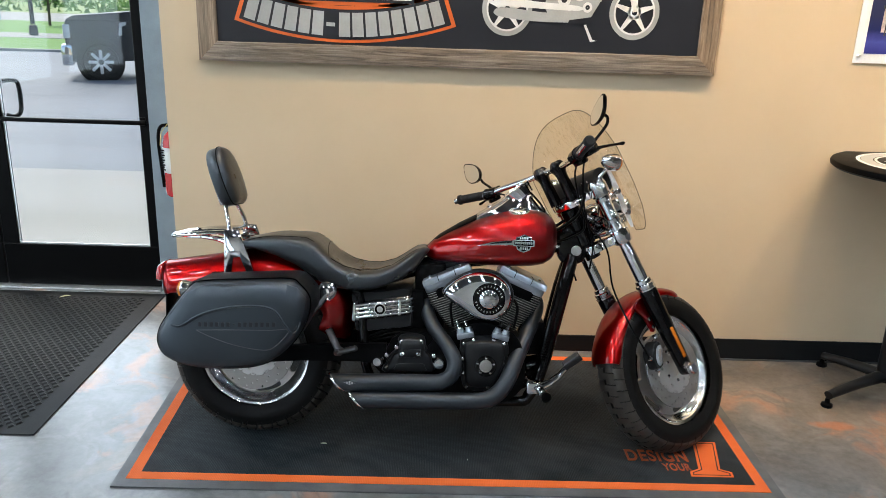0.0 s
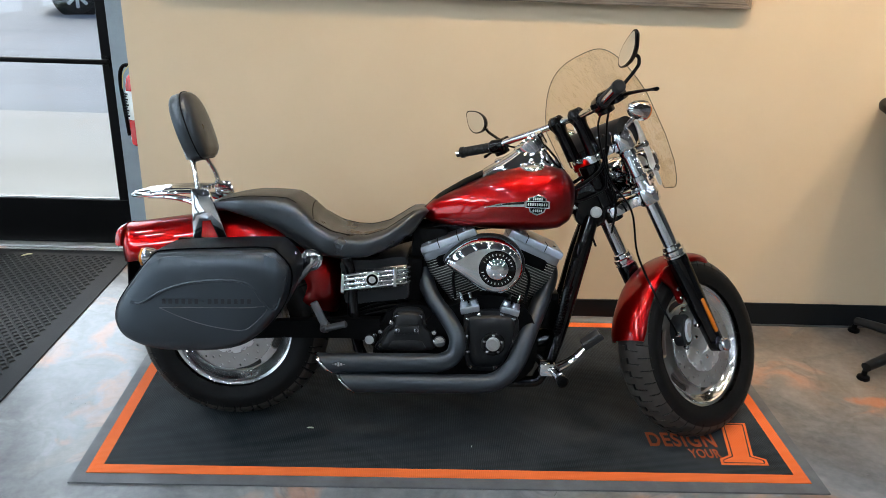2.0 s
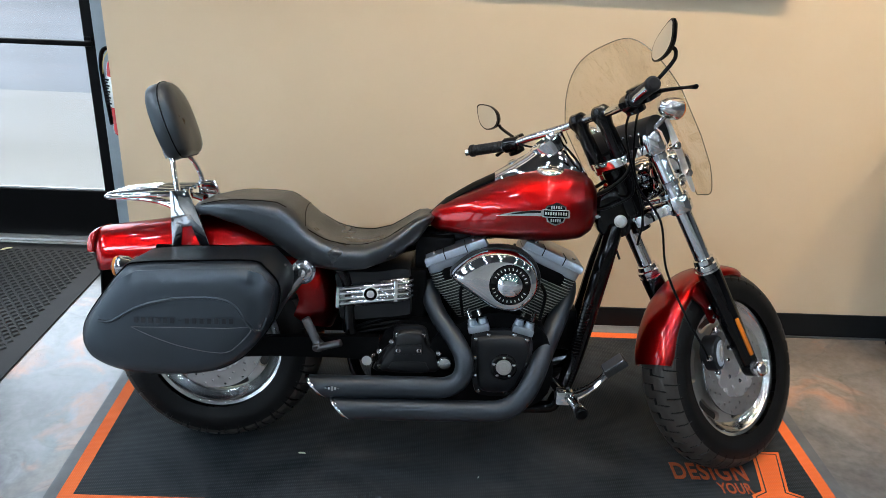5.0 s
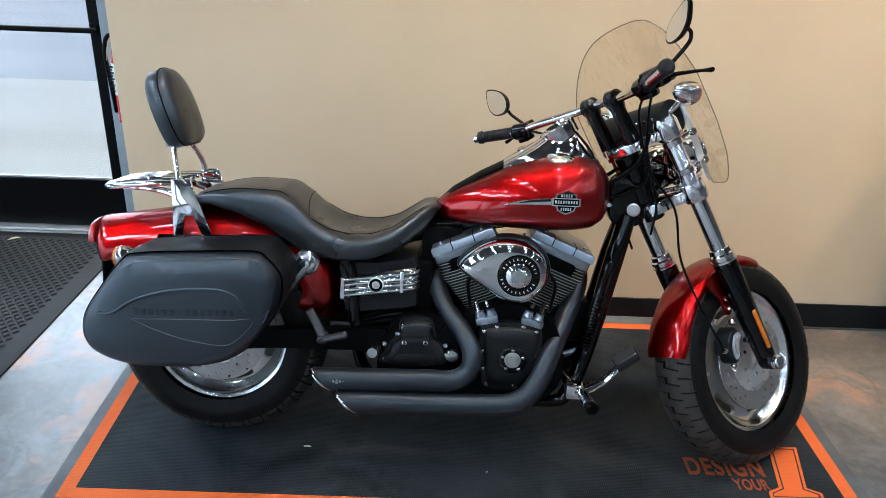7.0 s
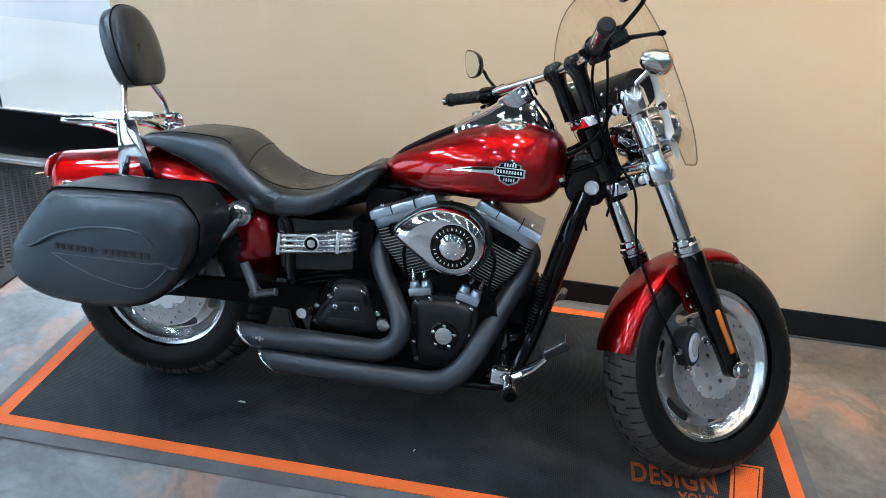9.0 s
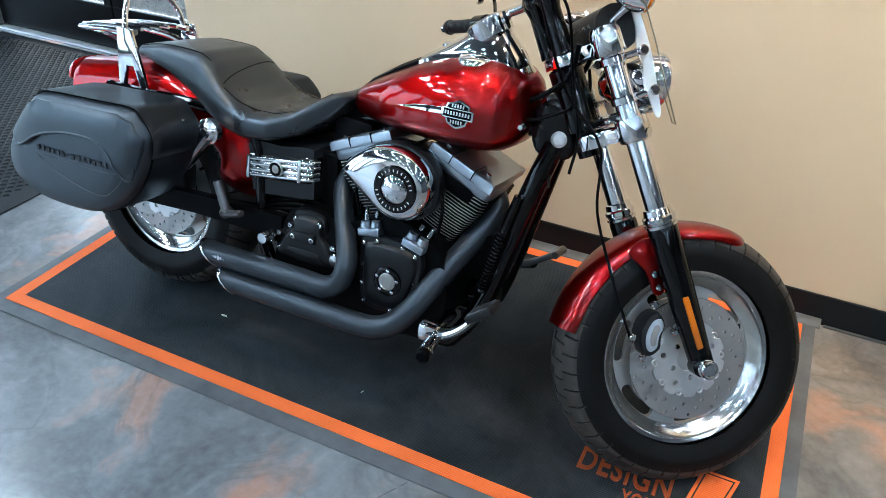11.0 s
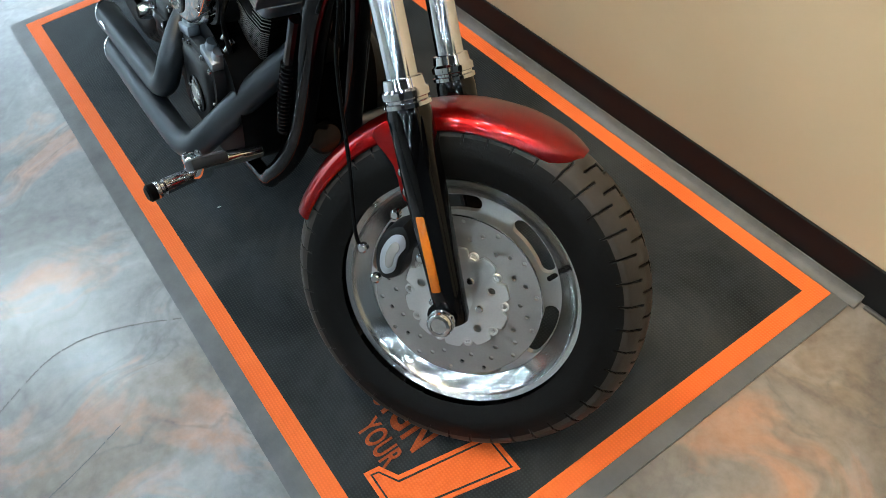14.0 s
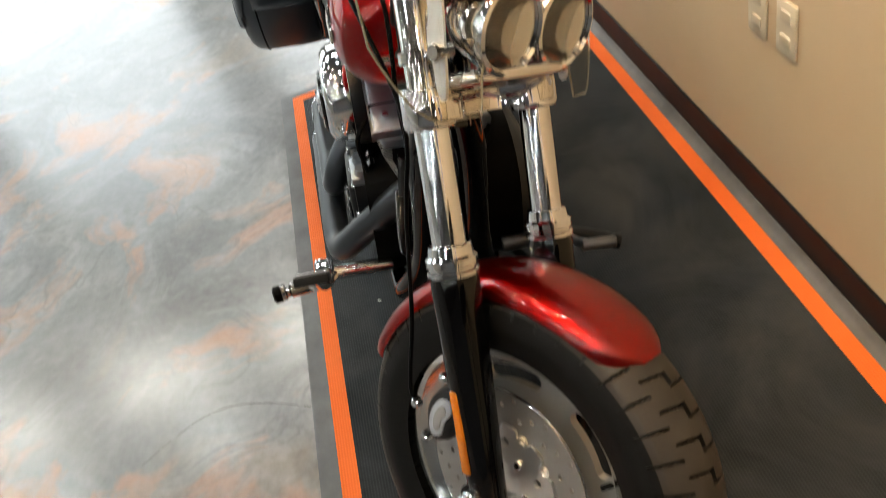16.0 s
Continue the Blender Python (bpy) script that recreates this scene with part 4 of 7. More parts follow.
for s in (-1, 1):
    part("riser", join(lathe([(0.024, 0.785), (0.023, 0.80), (0.0215, 0.885), (0.026, 0.905), (0.028, 0.92), (0.026, 0.936), (0.019, 0.945)], Matrix.Translation((-0.07, s * 0.048, 0)), 20), rod((-0.07, s * 0.028, 0.92), (-0.07, s * 0.068, 0.92), 0.027, 20, 0.004)), M_BLACKGLOSS, bars, "black handlebar riser", FORK)
    SIDE_BAR = FORK @ Matrix.Translation((0.008, 0.055, -0.006)) if s > 0 else FORK
    g0, g1 = Vector((-0.206, s * 0.372, 0.973)), Vector((-0.160, s * 0.260, 0.945))
    d = (g1 - g0).normalized()
    pr = [(0.014, -0.004), (0.0195, 0.0), (0.0205, 0.004), (0.0205, 0.012), (0.017, 0.014)]
    for k in range(10):
        pr += [(0.0180, 0.016 + k * 0.0105), (0.0180, 0.024 + k * 0.0105), (0.0168, 0.0245 + k * 0.0105), (0.0168, 0.0262 + k * 0.0105)]
    pr += [(0.0205, 0.124), (0.0205, 0.129), (0.014, 0.130)]
    part("grip", lathe(pr, along(g0, g1), 24), M_GRIP, bars, "ribbed black rubber grip", SIDE_BAR)
    c = g1 + d * 0.028
    part("switch_housing", join(lathe([(0.02, -0.026), (0.025, -0.022), (0.026, 0.022), (0.02, 0.026)], along(c, c + d), 20), box(c.x - 0.012, c.x + 0.024, c.y - 0.024, c.y + 0.024, c.z - 0.035, c.z + 0.012, 0.006)), M_BLACKGLOSS, bars, "black switch housing", SIDE_BAR)
    for k in (-1, 0, 1):
        part("switch_button", box(c.x - 0.030, c.x - 0.018, c.y + k * 0.014 - 0.005, c.y + k * 0.014 + 0.005, c.z - 0.006, c.z + 0.010, 0.002), M_BLACKMATT, bars, m=SIDE_BAR)
    p = Vector((-0.100, s * 0.262, 0.937))
    part("lever", tube([p, Vector((-0.074, s * 0.285, 0.928)), Vector((-0.076, s * 0.325, 0.922)), Vector((-0.086, s * 0.370, 0.916)), Vector((-0.092, s * 0.396, 0.912))], [0.012, 0.010, 0.0085, 0.0075, 0.011], 12, 4, flat=0.6), M_BLACKGLOSS, bars, "black hand lever", SIDE_BAR)
    part("lever_perch", box(p.x - 0.035, p.x + 0.022, p.y - 0.022, p.y + 0.022, p.z - 0.018, p.z + 0.018, 0.006), M_BLACKGLOSS, bars, m=SIDE_BAR)
    if s < 0:
        part("brake_reservoir", box(p.x - 0.02, p.x + 0.035, p.y + 0.0, p.y + 0.06, p.z - 0.004, p.z + 0.03, 0.006), M_BLACKGLOSS, bars, "black brake fluid reservoir", SIDE_BAR)
    # mirror on its stem
    q = Vector((-0.090, s * 0.355, 1.045))
    mir = part("mirror", tube([p, p + Vector((0.004, s * 0.012, 0.014)), Vector((-0.068, s * 0.342, 0.988)), Vector((-0.061, s * 0.357, 1.006)), Vector((-0.064, s * 0.360, 1.020)), q + Vector((0.010, 0, -0.008))], 0.0055, 10, 5), M_BLACKGLOSS, bars, "black teardrop mirror on a thin stem", SIDE_BAR)
    outline = smooth_loop([(-0.058, -0.026), (-0.050, 0.004), (-0.018, 0.030), (0.034, 0.050), (0.058, 0.052), (0.062, 0.036), (0.048, -0.008), (0.012, -0.036), (-0.036, -0.042)], 4)
    k = 1.12 if s > 0 else 0.90
    outline = [(s * x * k, z * k) for x, z in outline]
    face = Matrix.Translation(q) @ Matrix(((0, math.sin(RAKE), math.cos(RAKE), 0), (1, 0, 0, 0), (0, math.cos(RAKE), -math.sin(RAKE), 0), (0, 0, 0, 1))) @ Matrix.Rotation(radians(16 * s if s < 0 else -6), 4, "Y")
    part("mirror_shell", loft([[(x * k, z * k, d) for x, z in outline] for k, d in ((1.0, -0.002), (1.0, 0.004), (0.9, 0.012), (0.5, 0.019), (0.1, 0.020))]), M_BLACKGLOSS, bars, m=SIDE_BAR @ face)
    part("mirror_glass", prism([(x * 0.9, z * 0.9) for x, z in outline], 0.002, 0, Matrix.Translation((0, 0, -0.0035))), M_MIRROR, bars, "silver mirror glass", SIDE_BAR @ face)
    # front indicator
    sg = Vector((0.075, s * 0.175, 0.845))
    sig = part("indicator", lathe([(0.004, -0.055), (0.016, -0.050), (0.026, -0.034), (0.033, -0.008), (0.034, 0.012), (0.031, 0.016)], along(sg, sg + Vector((0.8, 0, -0.45))), 28), M_CHROME, bike, "chrome bullet indicator", FORK)
    part("lens", lathe([(0.031, 0.014), (0.030, 0.022), (0.020, 0.031), (0.006, 0.034)], along(sg, sg + Vector((0.8, 0, -0.45))), 28), M_AMBER, sig, "amber lens", FORK)
    part("stalk", rod(sg, (0.0, s * 0.10, 0.80), 0.008), M_CHROME, sig, m=FORK)

# windscreen with its brackets
ws = []
NY = 48
for a in range(NY + 1):
    v = -1 + 2 * a / NY
    row = []
    top = 1.090 - 0.17 * abs(v) ** 4 - 0.03 * v * v
    low = 0.560 + 0.10 * max(0, (abs(v) - 0.66) / 0.34) ** 2.6 + 0.17 * max(0, 1 - abs(v) / 0.45) ** 0.5
    for b in range(17):
        h = low + (top - low) * b / 16
        wv = 0.231 * (1 - 0.10 * max(0, (0.75 - h) / 0.2)) * (1 - 0.06 * max(0, (h - 0.92) / 0.17) ** 2)
        row.append(Vector((0.115 - 0.065 * v * v - 0.02 * max(0, h - 0.95), wv * v * (1.09 if v > 0 else 1.0) - 0.016, h)))
    ws.append(row)
bm = loft(ws, closed=False, caps=False)
bmesh.ops.solidify(bm, geom=bm.faces[:], thickness=0.004)
screen = part("windscreen", bm, M_SHIELD, bike, "curved lightly smoked clear windscreen", FORK, sharp=60)
screen.visible_shadow = False
rim_pts = [r[-1] for r in ws] + [q for q in ws[-1][::-1][1:]] + [r[0] for r in ws[::-1]][1:] + [q for q in ws[0][1:]]
part("screen_edge", tube(rim_pts, 0.0016, 6), M_EDGE, screen, m=FORK)
for s in (-1, 1):
    outline = smooth_loop([(0.060, 0.590), (0.074, 0.592), (0.084, 0.66), (0.091, 0.72), (0.092, 0.79), (0.086, 0.865), (0.076, 0.86), (0.072, 0.79), (0.062, 0.745), (0.064, 0.70), (0.054, 0.662), (0.058, 0.64)], 3)
    part("screen_bracket", prism(outline, 0.004, 0, Matrix.Translation((-0.004, s * 0.130 - 0.004, 0)) @ SIDE), M_ALU, screen, "chrome screen bracket plate", FORK)
    for h in (0.645, 0.735):
        part("tube_clamp", join(lathe([(0.028, h - 0.009), (0.0305, h - 0.007), (0.0305, h + 0.007), (0.028, h + 0.009)], Matrix.Translation((0.008, s * 0.113, 0)), 24), rod((0.03, s * 0.122, h), (0.075, s * 0.136, h), 0.008, 12), rod((0.068, s * 0.118, h), (0.068, s * 0.150, h), 0.012, 14, 0.003)), M_CHROME, screen, "chrome fork tube clamp", FORK)
pouch = part("screen_pouch", tube([(0.03, -0.13, 0.80), (0.03, 0.13, 0.80)], 0.052, 24), M_GRIP, bike, "black leather screen pouch with studs", FORK)
for k in range(4):
    part("stud", lathe([(0.005, 0), (0.004, 0.003), (0.001, 0.004)], Matrix.Translation((-0.018, -0.10 + k * 0.03, 0.82)) @ Matrix.Rotation(radians(-90), 4, "Y"), 10), M_CHROME, pouch, m=FORK)

# twin headlamps
for s in (-1, 1):
    T = FORK @ Matrix.Translation((0.108, s * 0.058, 0.664)) @ Matrix.Rotation(radians(90 + 29 - 8), 4, "Y")
    hl = part("headlamp", lathe([(0.004, -0.085), (0.03, -0.075), (0.05, -0.045), (0.0595, -0.005), (0.0615, 0.012), (0.058, 0.018), (0.055, 0.014)], None, 36), M_CHROME, bike, "round chrome headlamp", T)
    part("reflector", lathe([(0.055, 0.010), (0.0535, 0.004), (0.046, -0.010), (0.034, -0.021), (0.020, -0.028), (0.012, -0.029), (0.002, -0.029)], None, 36), M_BOWL, hl, "bright reflector bowl", T)
    part("bulb_shield", join(lathe([(0.011, -0.028), (0.011, -0.008), (0.0095, -0.002), (0.006, 0.001), (0.001, 0.002)], None, 20), lathe([(0.020, -0.0265), (0.020, -0.024), (0.015, -0.022), (0.011, -0.023)], None, 24)), M_CHROME, hl, "chrome bulb shield", T)
    part("trim_ring", lathe([(0.0535, 0.010), (0.0535, 0.017), (0.0565, 0.021), (0.0610, 0.019), (0.0630, 0.012), (0.0620, 0.006)], None, 40), M_CHROME, hl, "chrome trim ring", T)
    part("lens", lathe([(0.055, 0.012), (0.04, 0.020), (0.02, 0.024), (0.002, 0.025)], None, 36), M_LENS, hl, "clear headlamp glass", T)
part("headlamp_bar", join(box(-0.04, 0.09, -0.10, 0.10, 0.602, 0.618, 0.004), tube([(0.0, -0.11, 0.61), (0.075, -0.10, 0.606), (0.100, -0.05, 0.605), (0.104, 0, 0.605), (0.100, 0.05, 0.605), (0.075, 0.10, 0.606), (0.0, 0.11, 0.61)], 0.010, 12, 4)), M_CHROME, bike, "chrome headlamp bar", FORK)

# front caliper
cal = part("brake_caliper", join(prism(smooth_loop([(-0.119, 0.074), (-0.110, 0.117), (-0.082, 0.146), (-0.050, 0.150), (-0.044, 0.116), (-0.062, 0.090), (-0.074, 0.064), (-0.104, 0.056)], 3), 0.052, 0.01, Matrix.Translation((0, -0.052, 0)) @ SIDE)), M_BLACKSATIN, bike, "black front brake caliper", FORK)
part("caliper_badge", prism(smooth_loop([(-0.107, 0.086), (-0.097, 0.113), (-0.074, 0.135), (-0.053, 0.134), (-0.053, 0.114), (-0.070, 0.098), (-0.083, 0.074), (-0.102, 0.070)], 3), 0.003, 0.001, Matrix.Translation((0, -0.1045, 0)) @ SIDE), M_SILVER, cal, "silver caliper badge", FORK)
part("badge_field", prism([(-0.080 + (x + 0.080) * 0.70, 0.103 + (z - 0.103) * 0.76) for x, z in smooth_loop([(-0.102, 0.086), (-0.092, 0.110), (-0.072, 0.130), (-0.056, 0.130), (-0.057, 0.114), (-0.074, 0.098), (-0.086, 0.077), (-0.099, 0.074)], 3)], 0.003, 0.0005, Matrix.Translation((0, -0.1065, 0)) @ SIDE), M_GREYBITS, cal, "grey badge field", FORK)
for x, z in ((-0.058, 0.172), (-0.030, 0.092), (-0.132, 0.118), (-0.122, 0.062)):
    part("bolt", lathe([(0.009, 0), (0.009, 0.010), (0.006, 0.013)], Matrix.Translation((x, -0.098, z)) @ Matrix.Rotation(radians(90), 4, "X"), 12), M_CHROME, cal, m=FORK)
part("brake_line", tube([(-0.135, -0.10, 0.11), (-0.138, -0.105, 0.15), (-0.13, -0.085, 0.26), (-0.115, -0.075, 0.42), (-0.07, -0.09, 0.56), (-0.11, -0.10, 0.70), (-0.13, -0.16, 0.86), (-0.15, -0.24, 0.93)], 0.0036, 8, 6), M_BLACKMATT, bike, "thin black brake hose", FORK)
for dy, sx in ((-0.012, 0.022),):
    part("cable", tube([(-0.15 + sx, -0.25 + dy * 0.3, 0.93), (-0.095 + sx, -0.14 + dy, 0.86), (-0.10 + sx, -0.075 + dy, 0.74), (-0.125 + sx, -0.06 + dy * 0.5, 0.60), (-0.16 + sx, -0.03, 0.52)], 0.0036, 8, 6), M_BLACKMATT, bike, "black control cable", FORK)
part("cable", tube([(-0.15, 0.25, 0.93), (-0.10, 0.15, 0.84), (-0.12, 0.07, 0.70), (-0.14, 0.05, 0.58), (-0.18, 0.02, 0.50)], 0.0036, 8, 6), M_BLACKMATT, bike, "black control cable", FORK)


# tank, of two lobes over the frame
def tank():
    secs = [(0.652, 0.735, 0.752, 0.012), (0.66, 0.722, 0.772, 0.035), (0.685, 0.712, 0.795, 0.058), (0.73, 0.708, 0.822, 0.085), (0.79, 0.706, 0.853, 0.118), (0.86, 0.704, 0.888, 0.142), (0.93, 0.704, 0.912, 0.157), (1.0, 0.704, 0.930, 0.164),
            (1.06, 0.707, 0.931, 0.160), (1.105, 0.716, 0.918, 0.146), (1.135, 0.735, 0.896, 0.118), (1.152, 0.762, 0.872, 0.078), (1.158, 0.79, 0.85, 0.040)]
    S = np.array(secs)
    xs = np.concatenate([np.linspace(0.652, 0.70, 8), np.linspace(0.715, 1.09, 20), np.linspace(1.1, 1.158, 9)])
    rings = []
    for x in xs:
        z0, z1, w = (np.interp(x, S[:, 0], S[:, k]) for k in (1, 2, 3))
        zm, h0, h1 = z0 + (z1 - z0) * 0.42, (z1 - z0) * 0.42, (z1 - z0) * 0.58
        ring = []
        for k in range(40):
            a = 2 * math.pi * k / 40
            c, s = math.cos(a), math.sin(a)
            y = w * math.copysign(abs(c) ** 0.72, c)
            z = zm + (h1 * abs(s) ** 0.92 if s > 0 else -h0 * abs(s) ** 0.62)
            ring.append((x, y, z))
        rings.append(ring)
    return loft(rings)


tk = part("fuel_tank", tank(), M_RED, bike, "glossy candy red teardrop fuel tank", sharp=60)
part("console", loft([[(x, y * w, z + h * (1 - y * y)) for y in (-1, -0.8, -0.5, 0, 0.5, 0.8, 1)] + [(x, y * w, z - 0.03) for y in (1, 0, -1)] for x, z, w, h in
                      ((0.645, 0.748, 0.02, 0.01), (0.70, 0.802, 0.035, 0.010), (0.78, 0.853, 0.043, 0.010), (0.86, 0.893, 0.048, 0.012))]), M_BLACKMATT, tk, "black tank console strip")
part("console_chrome", loft([[(x, y * w, z + h * (1 - abs(y) ** 2.5)) for y in (-1, -0.9, -0.7, -0.35, 0, 0.35, 0.7, 0.9, 1)] + [(x, y * w, z - 0.03) for y in (1, 0, -1)] for x, z, w, h in
                      ((0.845, 0.885, 0.048, 0.014), (0.89, 0.905, 0.056, 0.022), (0.94, 0.92, 0.060, 0.040), (0.975, 0.928, 0.062, 0.060), (1.01, 0.930, 0.064, 0.075), (1.05, 0.928, 0.064, 0.070), (1.09, 0.915, 0.060, 0.040), (1.125, 0.895, 0.050, 0.012))]), M_CHROME, tk, "chrome instrument console", sharp=50)
inst = Matrix.Translation((1.0, 0, 0.992)) @ Matrix.Rotation(radians(-38), 4, "Y")
part("speedometer", lathe([(0.052, -0.03), (0.056, 0.0), (0.056, 0.012), (0.050, 0.016), (0.046, 0.010)], inst, 36), M_CHROME, tk, "round chrome speedometer")
part("dial", lathe([(0.047, 0.008), (0.001, 0.0085)], inst, 36), M_BLACKMATT, tk)
part("filler_cap", lathe([(0.036, 0), (0.040, 0.004), (0.040, 0.014), (0.034, 0.020), (0.012, 0.024), (0.001, 0.0245)], pose(1.006, -0.068, 0.909, 18, 0, 0), 32), M_CHROME, tk, "chrome filler cap")
part("ignition_switch", lathe([(0.018, 0), (0.018, 0.018), (0.010, 0.022)], pose(0.905, 0.0, 0.918, 0, -20, 0), 20), M_CHROME, tk)


def on_tank(x, z, lift=0.0):
    """A point of the tank's right side at x and height z."""
    S = [(0.79, 0.706, 0.853, 0.118), (0.86, 0.704, 0.888, 0.142), (0.93, 0.704, 0.912, 0.157), (1.0, 0.704, 0.930, 0.164), (1.06, 0.707, 0.931, 0.160), (1.105, 0.716, 0.918, 0.146)]
    S = np.array(S)
    z0, z1, w = (np.interp(x, S[:, 0], S[:, k]) for k in (1, 2, 3))
    zm, h0, h1 = z0 + (z1 - z0) * 0.42, (z1 - z0) * 0.42, (z1 - z0) * 0.58
    s = min(0.999, (z - zm) / h1) if z > zm else -min(0.999, ((zm - z) / h0))
    sn = abs(s) ** (1 / 0.92) if s > 0 else abs(s) ** (1 / 0.62)
    c = math.sqrt(max(0, 1 - sn * sn))
    return Vector((x, -(w * c ** 0.72) - lift, z))


def badge_mesh(loop, lift, thick):
    """A sheet that follows the tank's side."""
    bm = bmesh.new()
    f = bm.faces.new([bm.verts.new((x, 0, z)) for x, z in loop])
    bmesh.ops.triangulate(bm, faces=[f])
    for _ in range(2):
        bmesh.ops.subdivide_edges(bm, edges=[e for e in bm.edges if e.calc_length() > 0.008], cuts=1)
        bmesh.ops.triangulate(bm, faces=bm.faces[:])
    for v in bm.verts:
        v.co = on_tank(v.co.x, v.co.z, lift - 0.001)
    return thicken(bm, (0, -thick, 0))


BX, BZ = 1.020, 0.806
shield = [(-0.040, 0.011), (-0.029, 0.012), (-0.028, 0.022), (-0.013, 0.026), (0, 0.033), (0.013, 0.026), (0.028, 0.022), (0.029, 0.012), (0.040, 0.011), (0.040, -0.011), (0.028, -0.012), (0.024, -0.024), (0.011, -0.031), (0, -0.035), (-0.011, -0.031), (-0.024, -0.024), (-0.028, -0.012), (-0.040, -0.011)]
emblem = part("emblem", badge_mesh([(BX + x, BZ + z) for x, z in shield], 0.001, 0.003), M_CHROME, tk, "chrome shield emblem with a long spear")
part("emblem_field", badge_mesh([(BX + x * 0.88, BZ + z * 0.86) for x, z in shield], 0.0032, 0.001), M_BLACKMATT, tk)
for k, (w, z) in enumerate(((0.017, 0.0185), (0.033, 0.0005), (0.016, -0.0195))):
    n = 9 if k == 1 else 5
    for j in range(n):
        x = BX - w + 2 * w * (j + 0.5) / n
        part("emblem_bar", badge_mesh([(x - w / n * 0.55, BZ + z - 0.0042), (x + w / n * 0.55, BZ + z - 0.0042), (x + w / n * 0.55, BZ + z + 0.0042), (x - w / n * 0.55, BZ + z + 0.0042)], 0.0036, 0.001), M_ALU, tk)
for z in (0.0105, -0.0100):
    part("emblem_line", badge_mesh([(BX - 0.036, BZ + z - 0.001), (BX + 0.036, BZ + z - 0.001), (BX + 0.036, BZ + z + 0.001), (BX - 0.036, BZ + z + 0.001)], 0.0036, 0.001), M_ALU, tk)
part("spear", badge_mesh([(BX - 0.041, BZ + 0.0085), (BX - 0.041, BZ - 0.0085), (BX - 0.075, BZ - 0.010), (BX - 0.12, BZ - 0.013), (BX - 0.172, BZ - 0.018), (BX - 0.12, BZ - 0.002), (BX - 0.07, BZ + 0.006)], 0.001, 0.003), M_CHROME, tk, "chrome spear trim")
part("spear_inlay", badge_mesh([(BX - 0.043, BZ + 0.0075), (BX - 0.043, BZ + 0.0005), (BX - 0.085, BZ - 0.0035), (BX - 0.14, BZ - 0.0115), (BX - 0.10, BZ + 0.0005), (BX - 0.065, BZ + 0.0055)], 0.0042, 0.0008), M_BLACKGLOSS, tk, "dark inlay of the spear")
part("tank_mount", lathe([(0.010, 0), (0.011, 0.01), (0.006, 0.018)], Matrix.Translation((1.152, -0.075, 0.792)) @ Matrix.Rotation(radians(90), 4, "X"), 14), M_CHROME, tk)


# two-up seat
def seat():
    top = [(-0.065, 0.745), (-0.045, 0.772), (0.01, 0.786), (0.08, 0.799), (0.15, 0.806), (0.205, 0.804), (0.25, 0.780), (0.30, 0.733), (0.355, 0.700), (0.41, 0.688), (0.47, 0.689), (0.53, 0.708), (0.58, 0.742), (0.62, 0.770), (0.65, 0.776), (0.668, 0.765)]
    bot = [(-0.065, 0.730), (0.0, 0.738), (0.09, 0.712), (0.17, 0.676), (0.25, 0.622), (0.32, 0.600), (0.39, 0.594), (0.47, 0.604), (0.565, 0.638), (0.62, 0.682), (0.655, 0.735), (0.668, 0.752)]
    wid = [(-0.065, 0.085), (-0.03, 0.12), (0.05, 0.138), (0.15, 0.145), (0.22, 0.150), (0.30, 0.165), (0.40, 0.180), (0.48, 0.178), (0.56, 0.145), (0.62, 0.105), (0.655, 0.075), (0.668, 0.05)]
    rings = []
    for x in np.linspace(-0.065, 0.668, 64):
        z1 = np.interp(x, *zip(*top)) - 0.007 * min(1, max(0, (x - 0.05) / 0.1))
        z0 = np.interp(x, *zip(*bot))
        w = np.interp(x, *zip(*wid))
        ring = []
        for k in range(44):
            a = 2 * math.pi * k / 44
            c, s = math.cos(a), math.sin(a)
            y = w * math.copysign(abs(c) ** 0.5, c)
            mid = z0 + (z1 - z0) * 0.45
            z = mid + ((z1 - mid) * abs(s) ** 0.5 if s > 0 else -(mid - z0) * abs(s) ** 0.5)
            if s > 0:                                   # dished middle
                z -= (0.014 if x > 0.3 else 0.006) * max(0, 1 - (y / (w * 0.7)) ** 2) * min(1, max(0.3, (x - 0.27) / 0.05)) * min(1, (0.668 - x) / 0.1)
            ring.append((x, y, z))
        rings.append(ring)
    return loft(rings)


st = part("seat", seat(), M_SEAT, bike, "stepped black two-up seat with stitched seams", sharp=60)

# rear mudguard, tail lamp, plate bracket
rf = part("rear_mudguard", fender([(0.360, 0.385), (0.386, 0.455), (0.388, 0.52), (0.355, 0.59), (0.285, 0.650), (0.19, 0.700), (0.08, 0.728), (-0.03, 0.728), (-0.14, 0.709), (-0.25, 0.690), (-0.33, 0.676), (-0.372, 0.668)], 0.110, 0.118, 0.003, 5), M_RED, bike, "glossy red rear mudguard", sharp=50)
part("tail_lamp", loft([[(-0.366 - d, y * w, 0.632 + z * h - d * 0.3) for y, z in smooth_loop([(-1, -0.7), (-0.9, 0.5), (-0.5, 1), (0.5, 1), (0.9, 0.5), (1, -0.7), (0.5, -1), (-0.5, -1)], 3)] for d, w, h in ((0, 0.085, 0.036), (0.010, 0.085, 0.036), (0.020, 0.078, 0.032), (0.026, 0.05, 0.02))]), M_REDLENS, rf, "red tail lamp lens")
part("plate_holder", box(-0.345, -0.335, -0.09, 0.09, 0.45, 0.60, 0.004), M_BLACKMATT, rf, "black plate bracket")
